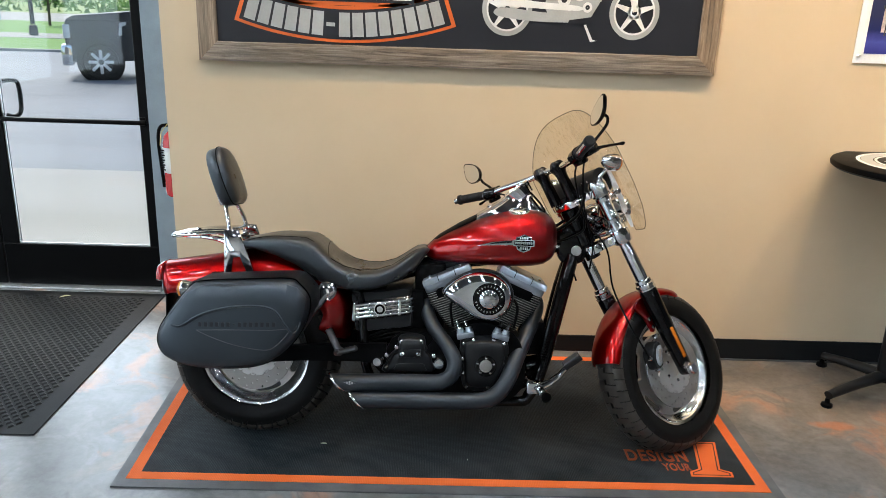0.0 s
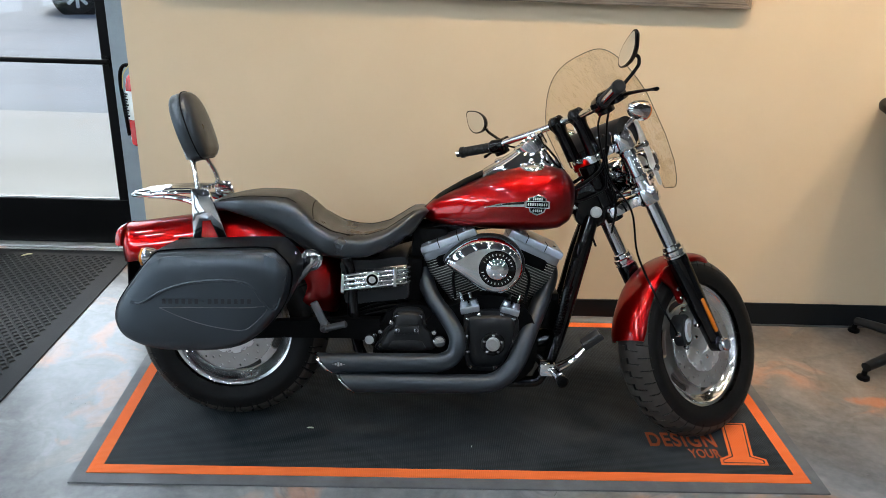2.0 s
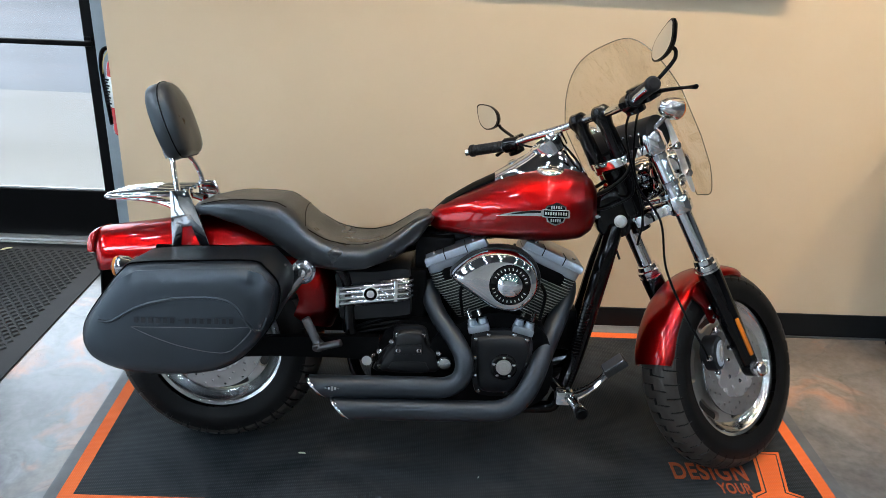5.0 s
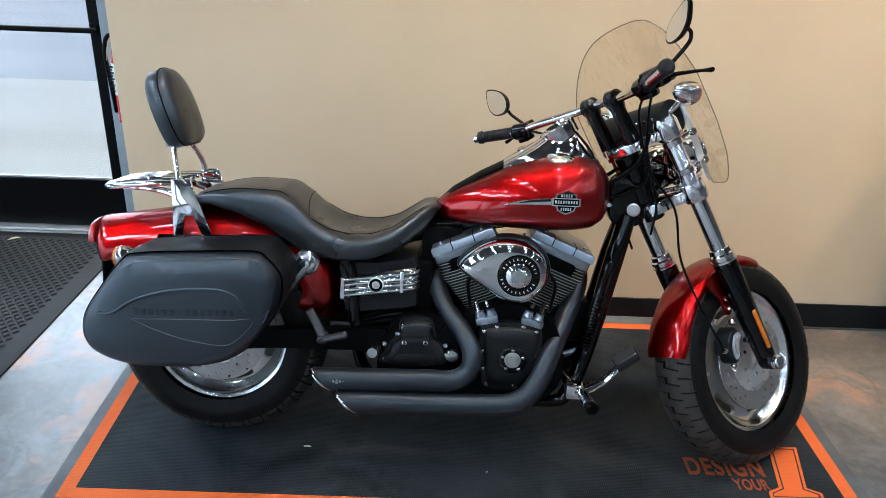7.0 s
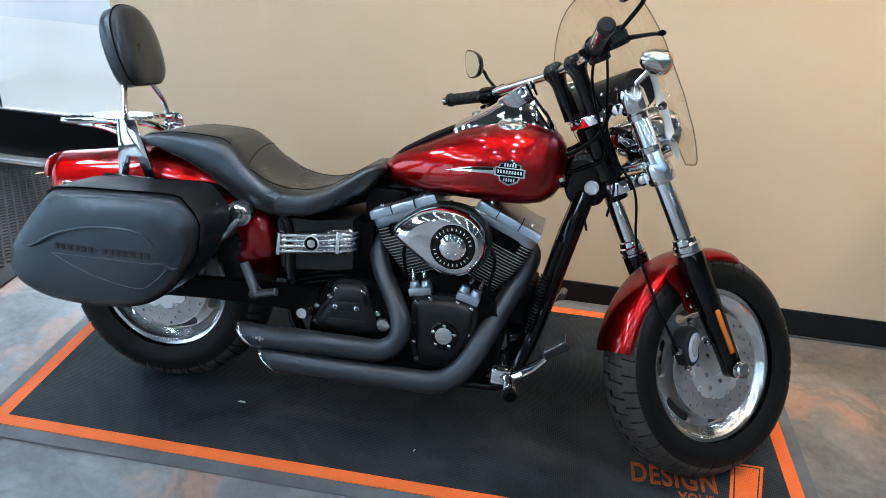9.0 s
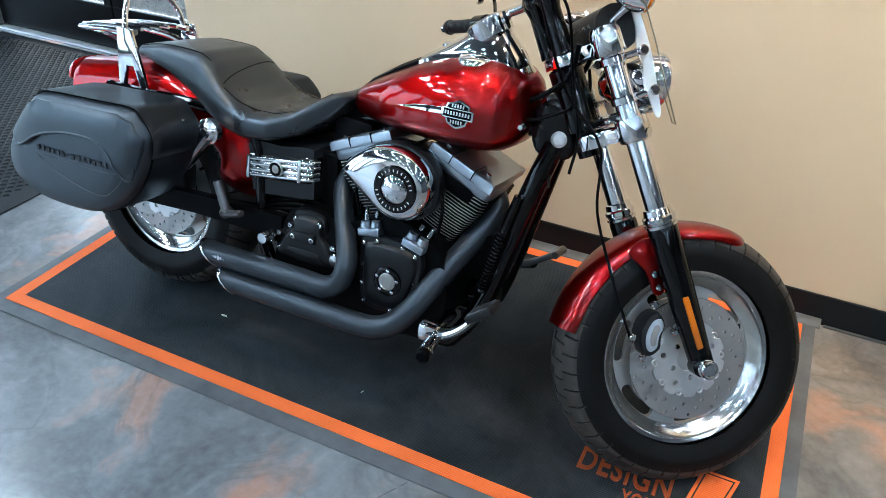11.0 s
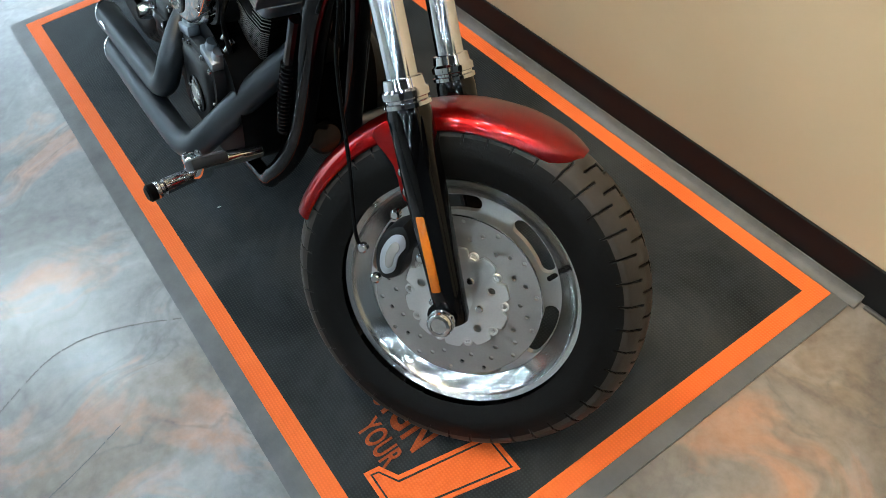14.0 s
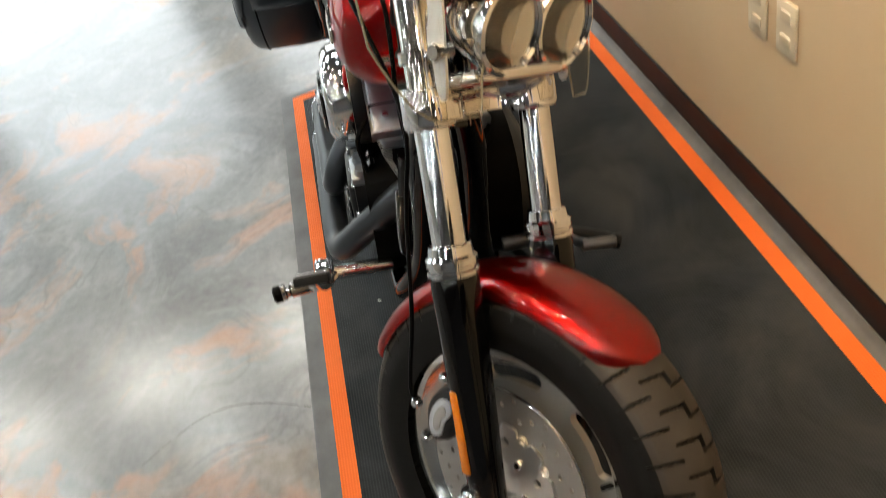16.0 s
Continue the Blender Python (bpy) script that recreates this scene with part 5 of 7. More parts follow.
for s in (-1, 1):
    c = Vector((-0.240, s * 0.160, 0.584))
    si = part("indicator", lathe([(0.006, -0.045), (0.02, -0.04), (0.031, -0.018), (0.034, 0.010), (0.031, 0.014)], along(c, c + Vector((-1, 0, 0))), 24), M_CHROME, bike, "chrome bullet indicator")
    part("lens", lathe([(0.031, 0.012), (0.030, 0.022), (0.02, 0.03), (0.004, 0.033)], along(c, c + Vector((-1, 0, 0))), 24), M_AMBER, si, "amber lens")
    part("stalk", rod(c, (-0.22, s * 0.10, 0.60), 0.008), M_CHROME, si)

# sissy bar with pad and luggage rack
sb = part("sissy_bar", join(*[join(tube([(-0.085, s * 0.118, 0.785), (-0.098, s * 0.105, 0.845), (-0.125, s * 0.068, 0.915), (-0.175, s * 0.055, 1.04)], 0.0085, 12, 5)) for s in (-1, 1)]), M_CHROME, bike, "chrome passenger backrest bar")
for s in (-1, 1):
    out = [(-0.105, 0.625), (-0.080, 0.625), (-0.072, 0.705), (-0.046, 0.708), (-0.010, 0.625), (0.018, 0.625), (-0.022, 0.735), (-0.052, 0.812), (-0.108, 0.812), (-0.106, 0.735)]
    part("side_plate", prism(out, 0.008, 0.002, Matrix.Translation((0, s * 0.122 + (0.008 if s > 0 else 0), 0)) @ SIDE), M_CHROME, sb, "chrome forked side plate")
padm = Matrix.Translation((-0.132, 0, 1.006)) @ Matrix.Rotation(radians(-20), 4, "Y")
pad_loop = smooth_loop([(-0.106, -0.03), (-0.096, 0.06), (-0.054, 0.108), (0, 0.118), (0.054, 0.108), (0.096, 0.06), (0.106, -0.03), (0.080, -0.105), (0, -0.112), (-0.080, -0.105)], 4)
pad = loft([[(d, y * k, z * k) for y, z in pad_loop] for d, k in ((-0.036, 0.86), (-0.034, 0.96), (-0.026, 1.0), (0.006, 1.0), (0.020, 0.96), (0.030, 0.86), (0.036, 0.66), (0.040, 0.3))])
part("backrest_pad", pad, M_SEAT, sb, "black padded backrest", padm, sharp=60)
part("pad_piping", tube([(0.007, y * 1.004, z * 1.004) for y, z in pad_loop + pad_loop[:1]], 0.0022, 6), M_BLACKMATT, sb, m=padm)
part("pad_bracket", join(box(-0.045, -0.037, -0.07, 0.07, -0.10, 0.03, 0.002)), M_CHROME, sb, m=padm)
rk = part("luggage_rack", join(tube([(-0.06, -0.105, 0.800), (-0.16, -0.105, 0.795), (-0.28, -0.095, 0.780), (-0.318, -0.07, 0.776), (-0.322, 0, 0.775), (-0.318, 0.07, 0.776), (-0.28, 0.095, 0.780), (-0.16, 0.105, 0.795), (-0.06, 0.105, 0.800)], 0.0105, 12, 5, flat=0.8)), M_CHROME, bike, "chrome luggage rack with slats")
for k in range(5):
    y = -0.07 + 0.035 * k
    part("slat", tube([(-0.07, y, 0.806), (-0.20, y, 0.799), (-0.315, y, 0.783)], 0.006, 8, 3), M_CHROME, rk)
for y in (-0.075, 0.075):
    part("rack_support", tube([(-0.27, y, 0.774), (-0.20, y * 1.05, 0.775), (-0.13, y * 1.25, 0.768), (-0.09, y * 1.45, 0.755)], [0.007, 0.009, 0.011, 0.012], 10, 4), M_CHROME, rk, "chrome rack support arm")

# saddlebags
BAG = [(-0.266, 0.410), (-0.270, 0.455), (-0.245, 0.512), (-0.157, 0.629), (-0.105, 0.652), (0.05, 0.664), (0.195, 0.672), (0.232, 0.655), (0.270, 0.605), (0.262, 0.53), (0.222, 0.455), (0.162, 0.392), (0.08, 0.353), (-0.05, 0.340), (-0.160, 0.346), (-0.236, 0.374)]


def bag(s):
    loop = smooth_loop(BAG, 4)
    cx, cz = 0.02, 0.505

    def ring(k, y, lift=0.0):
        return [(cx + (x - cx) * k, s * y, cz + (z - cz) * k + lift) for x, z in loop]
    b = part("saddlebag", loft([ring(0.90, 0.200), ring(0.965, 0.203), ring(0.985, 0.212), ring(1.0, 0.26), ring(1.0, 0.335), ring(0.985, 0.366), ring(0.95, 0.390), ring(0.88, 0.404), ring(0.7, 0.412), ring(0.4, 0.415), ring(0.1, 0.416)]), M_LEATHER, bike, "black leather saddlebag with an embossed panel", sharp=60)

    def skin(x, z, lift):
        # depth of the bag's outer face at (x, z)
        a = math.atan2(z - cz, x - cx)
        r = math.hypot(x - cx, z - cz)
        near = sorted((abs((math.atan2(pz - cz, px - cx) - a + math.pi) % (2 * math.pi) - math.pi), math.hypot(px - cx, pz - cz)) for px, pz in loop)[:2]
        R = (near[0][1] * (near[1][0] + 1e-6) + near[1][1] * (near[0][0] + 1e-6)) / (near[0][0] + near[1][0] + 2e-6)
        q = min(1, r / R)
        return Vector((x, s * (np.interp(q, [0, 0.4, 0.7, 0.88, 0.95, 0.985, 1.0], [0.416, 0.415, 0.412, 0.404, 0.390, 0.366, 0.335]) + lift), z))

    def sheet(pl, lift, t):
        bm = bmesh.new()
        f = bm.faces.new([bm.verts.new((x, 0, z)) for x, z in pl])
        bmesh.ops.triangulate(bm, faces=[f])
        for _ in range(2):
            bmesh.ops.subdivide_edges(bm, edges=[e for e in bm.edges if e.calc_length() > 0.02], cuts=1)
            bmesh.ops.triangulate(bm, faces=bm.faces[:])
        for v in bm.verts:
            v.co = skin(v.co.x, v.co.z, lift)
        return thicken(bm, (0, s * t, 0))
    # lid over the top with its shaped flap
    flap = [(-0.212, 0.525), (-0.19, 0.505), (-0.165, 0.505), (-0.10, 0.545), (-0.02, 0.572), (0.06, 0.583), (0.125, 0.583), (0.16, 0.565), (0.185, 0.525), (0.21, 0.497), (0.232, 0.497), (0.25, 0.53), (0.262, 0.575), (0.262, 0.605), (0.228, 0.645), (0.19, 0.660), (0.05, 0.652), (-0.10, 0.640), (-0.145, 0.615)]
    part("flap", sheet(flap, 0.0055, 0.005), M_LEATHER, b, "stitched black leather lid flap", sharp=60)
    k = 1.012
    lidring = [[(cx + (x - cx) * k, s * y, cz + (z - cz) * k + 0.002) for x, z in loop[12:36]] for y in (0.196, 0.205, 0.26, 0.335, 0.368)]
    lb = loft(lidring, closed=False, caps=False)
    bmesh.ops.solidify(lb, geom=lb.faces[:], thickness=0.004)
    part("lid", lb, M_LEATHER, b, "black leather lid", sharp=60)
    stitch = [(-0.20, 0.512), (-0.165, 0.513), (-0.10, 0.553), (-0.02, 0.580), (0.06, 0.591), (0.127, 0.590), (0.166, 0.572), (0.192, 0.533), (0.214, 0.506), (0.232, 0.506), (0.245, 0.54)]
    for off in (0.0, 0.005):
        part("stitching", tube([skin(x, z + off, 0.0085) for x, z in [(p.x, p.z) for p in smooth_path([(x, 0, z) for x, z in stitch], 5)]], 0.0009, 5), M_THREAD, b, "row of grey stitches")
    part("flap_edge", tube([skin(p.x, p.z, 0.0095) for p in smooth_path([(x, 0, z - 0.011) for x, z in stitch], 5)], 0.0042, 8), M_LEATHER, b, "rolled leather edge of the flap")
    panel = [(-0.115, 0.487), (0.02, 0.493), (0.14, 0.496), (0.205, 0.498), (0.165, 0.445), (0.125, 0.425), (0.03, 0.437), (-0.05, 0.460), (-0.115, 0.487)]
    part("stitching", tube([skin(x, z, 0.0008) for x, z in [(p.x, p.z) for p in smooth_path([(x, 0, z) for x, z in panel], 4)]], 0.0013, 5), M_THREAD, b, "row of grey stitches")
    for j in range(14):
        if j == 6:
            x = -0.105 + j * 0.0195
            part("embossed_bar", sheet([(x + 0.002, 0.508 + j * 0.0007), (x + 0.010, 0.508 + j * 0.0007), (x + 0.010, 0.5105 + j * 0.0007), (x + 0.002, 0.5105 + j * 0.0007)], 0.0022, 0.0015), M_EMBOSS, b)
            continue
        x = -0.105 + j * 0.0195
        z = 0.501 + j * 0.0007
        part("embossed_bar", sheet([(x, z), (x + 0.011, z), (x + 0.011, z + 0.015), (x, z + 0.015)], 0.0022, 0.0015), M_EMBOSS, b)
    part("piping", tube([(cx + (x - cx) * 0.992, s * 0.361, cz + (z - cz) * 0.992) for x, z in loop + loop[:1]], 0.0028, 6), M_BLACKMATT, b)
    for x, z in ((0.215, 0.672), (0.262, 0.64)):
        part("rivet", lathe([(0.0055, 0), (0.0045, 0.003), (0.001, 0.004)], along((x - 0.004, s * 0.245, z - 0.006), (x, s * 0.247, z + 0.02)), 12), M_CHROME, b, "small chrome rivet")
    return b


bag(-1)
bag(1)

# shocks, swing arm, frame
for s in (-1, 1):
    y = s * 0.188
    sh = part("shock_absorber", join(rod((0.298, y, 0.60), (0.205, y, 0.487), 0.0215, 20, 0.005), rod((0.210, y, 0.495), (0.133, y, 0.402), 0.0180, 20, 0.004)), M_SMOKED, bike, "dark chrome rear shock absorber")
    part("shock_cap", lathe([(0.026, -0.02), (0.036, -0.014), (0.036, 0.004), (0.030, 0.009), (0.026, 0.007), (0.023, 0.012), (0.017, 0.015), (0.014, 0.012), (0.011, 0.020), (0.001, 0.021)], Matrix.Translation((0.298, y + s * 0.004, 0.603)) @ Matrix.Rotation(radians(-90 * s), 4, "X"), 20), M_CHROME, sh, "chrome shock mounting cap")
    part("shock_eye", lathe([(0.02, -0.016), (0.02, 0.016)], Matrix.Translation((0.130, y, 0.398)) @ Matrix.Rotation(radians(90), 4, "X"), 18), M_CHROME, sh)
    part("swing_arm", loft([[(x, s * (0.128 + q[0]), z + q[1]) for q in ((-0.016, -h), (0.016, -h), (0.016, h), (-0.016, h))] for x, z, h in ((-0.055, 0.335, 0.022), (0.0, 0.335, 0.03), (0.20, 0.352, 0.030), (0.42, 0.362, 0.034), (0.52, 0.36, 0.04))]), M_BLACKMATT, bike, "black swing arm")
    part("frame_rail", tube([(1.222, s * 0.022, 0.752), (1.190, s * 0.042, 0.62), (1.128, s * 0.058, 0.34), (1.075, s * 0.10, 0.215), (1.00, s * 0.11, 0.185), (0.60, s * 0.115, 0.19), (0.46, s * 0.115, 0.26), (0.43, s * 0.115, 0.42), (0.41, s * 0.115, 0.58), (0.33, s * 0.125, 0.64)], [0.027, 0.029, 0.027, 0.022, 0.0185, 0.0185, 0.0185, 0.0185, 0.0185, 0.0185], 14, 5), M_BLACKGLOSS, bike, "black tubular frame rail")
    part("fender_strut", tube([(0.33, s * 0.128, 0.63), (0.20, s * 0.13, 0.650), (0.0, s * 0.13, 0.640), (-0.15, s * 0.126, 0.635)], 0.014, 10, 4), M_BLACKGLOSS, bike)
part("backbone", tube([(1.19, 0, 0.80), (1.0, 0, 0.745), (0.70, 0, 0.70), (0.45, 0, 0.62)], 0.032, 16, 4), M_BLACKGLOSS, bike, "black frame backbone")
part("neck_casting", loft([[(1.222 + (x - 1.222) * k, y, 0.775 + (z - 0.775) * k) for x, z in smooth_loop([(1.155, 0.825), (1.160, 0.765), (1.178, 0.728), (1.215, 0.715), (1.262, 0.728), (1.272, 0.765), (1.252, 0.815), (1.225, 0.865), (1.185, 0.868)], 3)] for k, y in ((0.6, -0.036), (0.86, -0.034), (0.96, -0.030), (1.0, -0.022), (1.0, 0.026), (0.96, 0.036), (0.86, 0.042), (0.6, 0.044))]), M_BLACKGLOSS, bike, "black cast frame neck", sharp=50)
part("neck_bolt", lathe([(0.0185, 0), (0.0195, 0.004), (0.0195, 0.012), (0.015, 0.015), (0.013, 0.011), (0.004, 0.012)], Matrix.Translation((1.234, -0.030, 0.772)) @ Matrix.Rotation(radians(90), 4, "X"), 24), M_ALU, bike, "round silver frame cover")

# battery box with its ribbed chrome band
BOX_AT = Matrix.Translation((-0.006, 0.042, -0.014))
bx = part("battery_box", loft([[(x, y, z) for x, z in smooth_loop([(0.392, 0.605), (0.50, 0.612), (0.598, 0.628), (0.612, 0.60), (0.618, 0.50), (0.605, 0.478), (0.50, 0.462), (0.415, 0.452), (0.40, 0.48), (0.392, 0.55)], 3)] for y in (0.15, -0.150)] +
               [[(0.505 + (x - 0.505) * 0.97, -0.165, 0.54 + (z - 0.54) * 0.95) for x, z in smooth_loop([(0.392, 0.605), (0.50, 0.612), (0.598, 0.628), (0.612, 0.60), (0.618, 0.50), (0.605, 0.478), (0.50, 0.462), (0.415, 0.452), (0.40, 0.48), (0.392, 0.55)], 3)]]), M_BLACKSATIN, bike, "black battery box", BOX_AT, 50)
part("chrome_band", loft([[(x, y - 0.003, z0 - 0.006), (x, y - 0.008, z0), (x, y - 0.008, z0 + 0.060), (x, y - 0.003, z0 + 0.066), (x, y + 0.006, z0 + 0.066), (x, y + 0.006, z0 - 0.006)] for x, y, z0 in ((0.397, -0.163, 0.499), (0.50, -0.165, 0.515), (0.596, -0.165, 0.531), (0.610, -0.158, 0.533), (0.6165, -0.142, 0.534))]), M_SMOKED, bx, "dark chrome band", BOX_AT, 30)
for h in (0.006, 0.021, 0.038, 0.053):
    path = [(0.396, -0.170, 0.500 + h), (0.50, -0.172, 0.516 + h), (0.594, -0.172, 0.531 + h), (0.609, -0.166, 0.533 + h), (0.617, -0.150, 0.534 + h)]
    part("chrome_rib", tube(path, 0.0068, 14, 3), M_CHROME, bx, "rounded chrome rib", BOX_AT)
for x in (0.398, 0.572):
    part("band_clip", box(x - 0.006, x + 0.006, -0.181, -0.165, 0.497 + 0.157 * (x - 0.398), 0.563 + 0.157 * (x - 0.398), 0.003), M_CHROME, bx, m=BOX_AT)
part("medallion", lathe([(0.022, 0), (0.022, 0.006), (0.018, 0.008), (0.016, 0.006), (0.010, 0.008), (0.001, 0.009)], Matrix.Translation((0.497, -0.178, 0.546)) @ Matrix.Rotation(radians(90), 4, "X"), 28), M_DISC, bx, "round metal medallion", BOX_AT)
part("medallion_ring", lathe([(0.0195, 0.0075), (0.0195, 0.0090), (0.0165, 0.0090), (0.0165, 0.0070)], Matrix.Translation((0.497, -0.178, 0.546)) @ Matrix.Rotation(radians(90), 4, "X"), 28), M_BLACKMATT, bx, m=BOX_AT)

# engine
CR = Vector((0.884, 0, 0.325))
eng = part("engine", join(
    loft([[(x, y, z) for x, z in smooth_loop([(0.66, 0.20), (0.80, 0.175), (0.95, 0.185), (1.04, 0.25), (1.045, 0.37), (1.0, 0.46), (0.884, 0.50), (0.77, 0.46), (0.68, 0.40)], 3)] for y in (0.17, 0.15, -0.13, -0.15)]),
    loft([[(x, y, z) for x, z in smooth_loop([(0.50, 0.24), (0.62, 0.20), (0.72, 0.21), (0.74, 0.38), (0.66, 0.45), (0.54, 0.42)], 3)] for y in (0.19, 0.17, -0.12, -0.135)])), M_BLACKMATT, bike, "black V-twin engine with chrome covers", sharp=50)
for s, nm in ((1, "front"), (-1, "rear")):
    axis = Vector((math.sin(radians(22.5)) * s, 0, math.cos(radians(22.5))))
    T = Matrix.Translation(CR + Vector((0, 0, -0.01))) @ Matrix.Rotation(radians(22.5 * s), 4, "Y")
    cyl = part("cylinder", lathe([(0.062, 0.13), (0.062, 0.335)], T, 28), M_BLACKMATT, eng, "finned black cylinder")
    fin = None
    for k in range(20):
        h = 0.158 + k * 0.0092
        w = 0.074 + 0.0011 * k
        if fin is None:
            lp = smooth_loop([(-0.094, -0.07), (-0.086, -0.118), (0, -0.130), (0.086, -0.118), (0.094, -0.07), (0.094, 0.07), (0.08, 0.115), (0, 0.12), (-0.08, 0.115), (-0.094, 0.07)], 2)
            fin = plate(lp, [], 0.0026)
            fo = part("fin", fin, [M_BLACKMATT, M_DISC], cyl)
            for p in fo.data.polygons:
                p.material_index = 1 if abs(p.normal.z) < 0.5 and p.normal.y < -0.35 else 0
            fo.matrix_basis = T @ Matrix.Translation((0, 0, h)) @ Matrix.Diagonal((0.62, 0.66, 1, 1))
            first = fo
        else:
            f2 = new("fin", first.data)
            f2.parent = cyl
            q = min(1, k / 15)
            f2.matrix_basis = T @ Matrix.Translation((0, 0, h)) @ Matrix.Diagonal((0.62 + 0.40 * q, 0.66 + 0.22 * q, 1, 1))
    head = part("cylinder_head", loft([[(x * q, y * q2, h) for x, y in smooth_loop([(-0.088, -0.09), (-0.06, -0.128), (0.06, -0.128), (0.088, -0.09), (0.088, 0.09), (0.06, 0.12), (-0.06, 0.12), (-0.088, 0.09)], 3)] for q, q2, h in ((0.80, 0.85, 0.305), (0.84, 0.88, 0.31), (0.84, 0.88, 0.335), (0.84, 0.88, 0.345))]), M_BLACKMATT, eng, "black cylinder head", T, sharp=50)
    rc = loft([[(x * q, y * q * 0.88, h) for x, y in smooth_loop([(-0.098, -0.085), (-0.086, -0.122), (-0.03, -0.128), (0.03, -0.128), (0.086, -0.122), (0.098, -0.085), (0.09, 0.08), (0.06, 0.11), (-0.06, 0.11), (-0.09, 0.08)], 3)] for q, h in ((0.98, 0.340), (1.0, 0.343), (1.0, 0.364), (0.99, 0.368), (0.94, 0.371), (0.6, 0.3715))])
    rcov = part("rocker_cover", rc, M_ROCKER, eng, "silver rocker cover", T, sharp=40)
    part("rocker_top", loft([[(x * q, y * q - 0.006, h) for x, y in smooth_loop([(-0.094, -0.100), (-0.080, -0.111), (0.080, -0.111), (0.094, -0.100), (0.094, 0.085), (0.080, 0.096), (-0.080, 0.096), (-0.094, 0.085)], 3)] for q, h in ((1.0, 0.369), (1.0, 0.386), (0.975, 0.392), (0.90, 0.394), (0.3, 0.3945))]), M_ROCKER, rcov, m=T, sharp=45)
    for x in (-0.034, 0.034):
        part("rocker_seam", box(x - 0.0014, x + 0.0014, -0.1195, -0.05, 0.370, 0.3955), M_BLACKMATT, rcov, m=T)
    for x in (-0.062, 0.062):
        part("bolt", rod((x, -0.092, 0.392), (x, -0.092, 0.401), 0.006, 8), M_CHROME, rcov, m=T)
    # pushrod tubes with chrome collars
    for d in (-0.016, 0.016):
        a = Vector((0.884 + s * 0.068 + d, -0.150, 0.455))
        b = a + axis * 0.045 + Vector((0, 0.022, 0))
        part("pushrod_tube", rod(a, b, 0.0065, 14), M_CHROME, eng, "chrome pushrod tube")
    tb_ = Matrix.Translation((0.884 + s * 0.066, -0.150, 0.452)) @ Matrix.Rotation(radians(14 * s), 4, "Y")
    part("tappet_block", join(box(-0.032, 0.032, -0.026, 0.02, -0.012, 0.010, 0.004, 2, m=tb_), *[lathe([(0.015, 0.006), (0.015, 0.016), (0.0125, 0.020), (0.0125, 0.026)], tb_ @ Matrix.Translation((d, -0.004, 0)), 16) for d in (-0.016, 0.016)]), M_ROCKER, eng, "silver tappet block")
    part("spark_lead", tube([(0.884 + s * 0.10, -0.12, 0.60), (0.884 + s * 0.125, -0.15, 0.56), (0.884 + s * 0.115, -0.14, 0.48)], 0.005, 8, 4), M_BLACKMATT, eng)

part("battery_tray", box(0.40, 0.655, -0.085, 0.13, 0.385, 0.60, 0.01), M_BLACKMATT, eng, "black battery tray behind the gearbox")
part("rear_mount", box(0.615, 0.735, -0.06, 0.12, 0.42, 0.70, 0.01), M_BLACKMATT, eng)
part("intake_manifold", join(box(0.80, 0.97, -0.055, 0.055, 0.45, 0.66, 0.01), rod((0.885, -0.055, 0.60), (0.885, -0.10, 0.60), 0.045, 20)), M_BLACKMATT, eng, "black intake manifold between the cylinders")
part("front_mount", box(1.03, 1.125, -0.06, 0.06, 0.36, 0.49, 0.008), M_BLACKMATT, eng)
for k in range(3):
    part("oil_line", tube([(0.655, -0.06 - 0.012 * k, 0.40), (0.60, -0.10 - 0.010 * k, 0.455 - 0.012 * k), (0.50, -0.115, 0.44 - 0.014 * k), (0.43, -0.10, 0.405 - 0.01 * k)], 0.0055, 8, 5), M_BLACKMATT, eng, "black oil line")

# cam cover
cam_loop = smooth_loop([(0.800, 0.427), (0.818, 0.443), (0.894, 0.452), (0.959, 0.446), (0.979, 0.423), (0.980, 0.375), (0.959, 0.301), (0.927, 0.248), (0.832, 0.243), (0.808, 0.286), (0.800, 0.359)], 3)
cc = part("cam_cover", loft([[(0.9 + (x - 0.9) * k, -y, 0.345 + (z - 0.345) * k) for x, z in cam_loop] for k, y in ((1.0, 0.14), (1.0, 0.168), (0.985, 0.173), (0.86, 0.174), (0.82, 0.182), (0.76, 0.186), (0.5, 0.187), (0.1, 0.187))]), M_BLACKSATIN, eng, "black wrinkle-finish cam cover", sharp=50)
for x, z in ((0.849, 0.436), (0.812, 0.421), (0.925, 0.439), (0.963, 0.426), (0.812, 0.362), (0.816, 0.308), (0.826, 0.257), (0.909, 0.257), (0.941, 0.302), (0.963, 0.351)):
    part("bolt", lathe([(0.0065, 0), (0.0065, 0.006), (0.004, 0.008), (0.003, 0.006)], Matrix.Translation((x, -0.172, z)) @ Matrix.Rotation(radians(90), 4, "X"), 12), M_CHROME, eng)
face = Matrix.Translation((0.898, -0.187, 0.342)) @ Matrix.Rotation(radians(90), 4, "X")
part("timing_cover", lathe([(0.040, -0.002), (0.040, 0.004), (0.037, 0.006), (0.030, 0.006), (0.029, 0.004), (0.001, 0.004)], face, 36), M_BLACKGLOSS, eng, "round black timing cover")
part("timing_badge", lathe([(0.0235, 0.003), (0.0235, 0.007), (0.021, 0.008), (0.020, 0.0065), (0.017, 0.0065), (0.016, 0.008), (0.010, 0.008), (0.009, 0.007), (0.001, 0.0075)], face, 32), M_DISC, eng, "engraved silver badge")
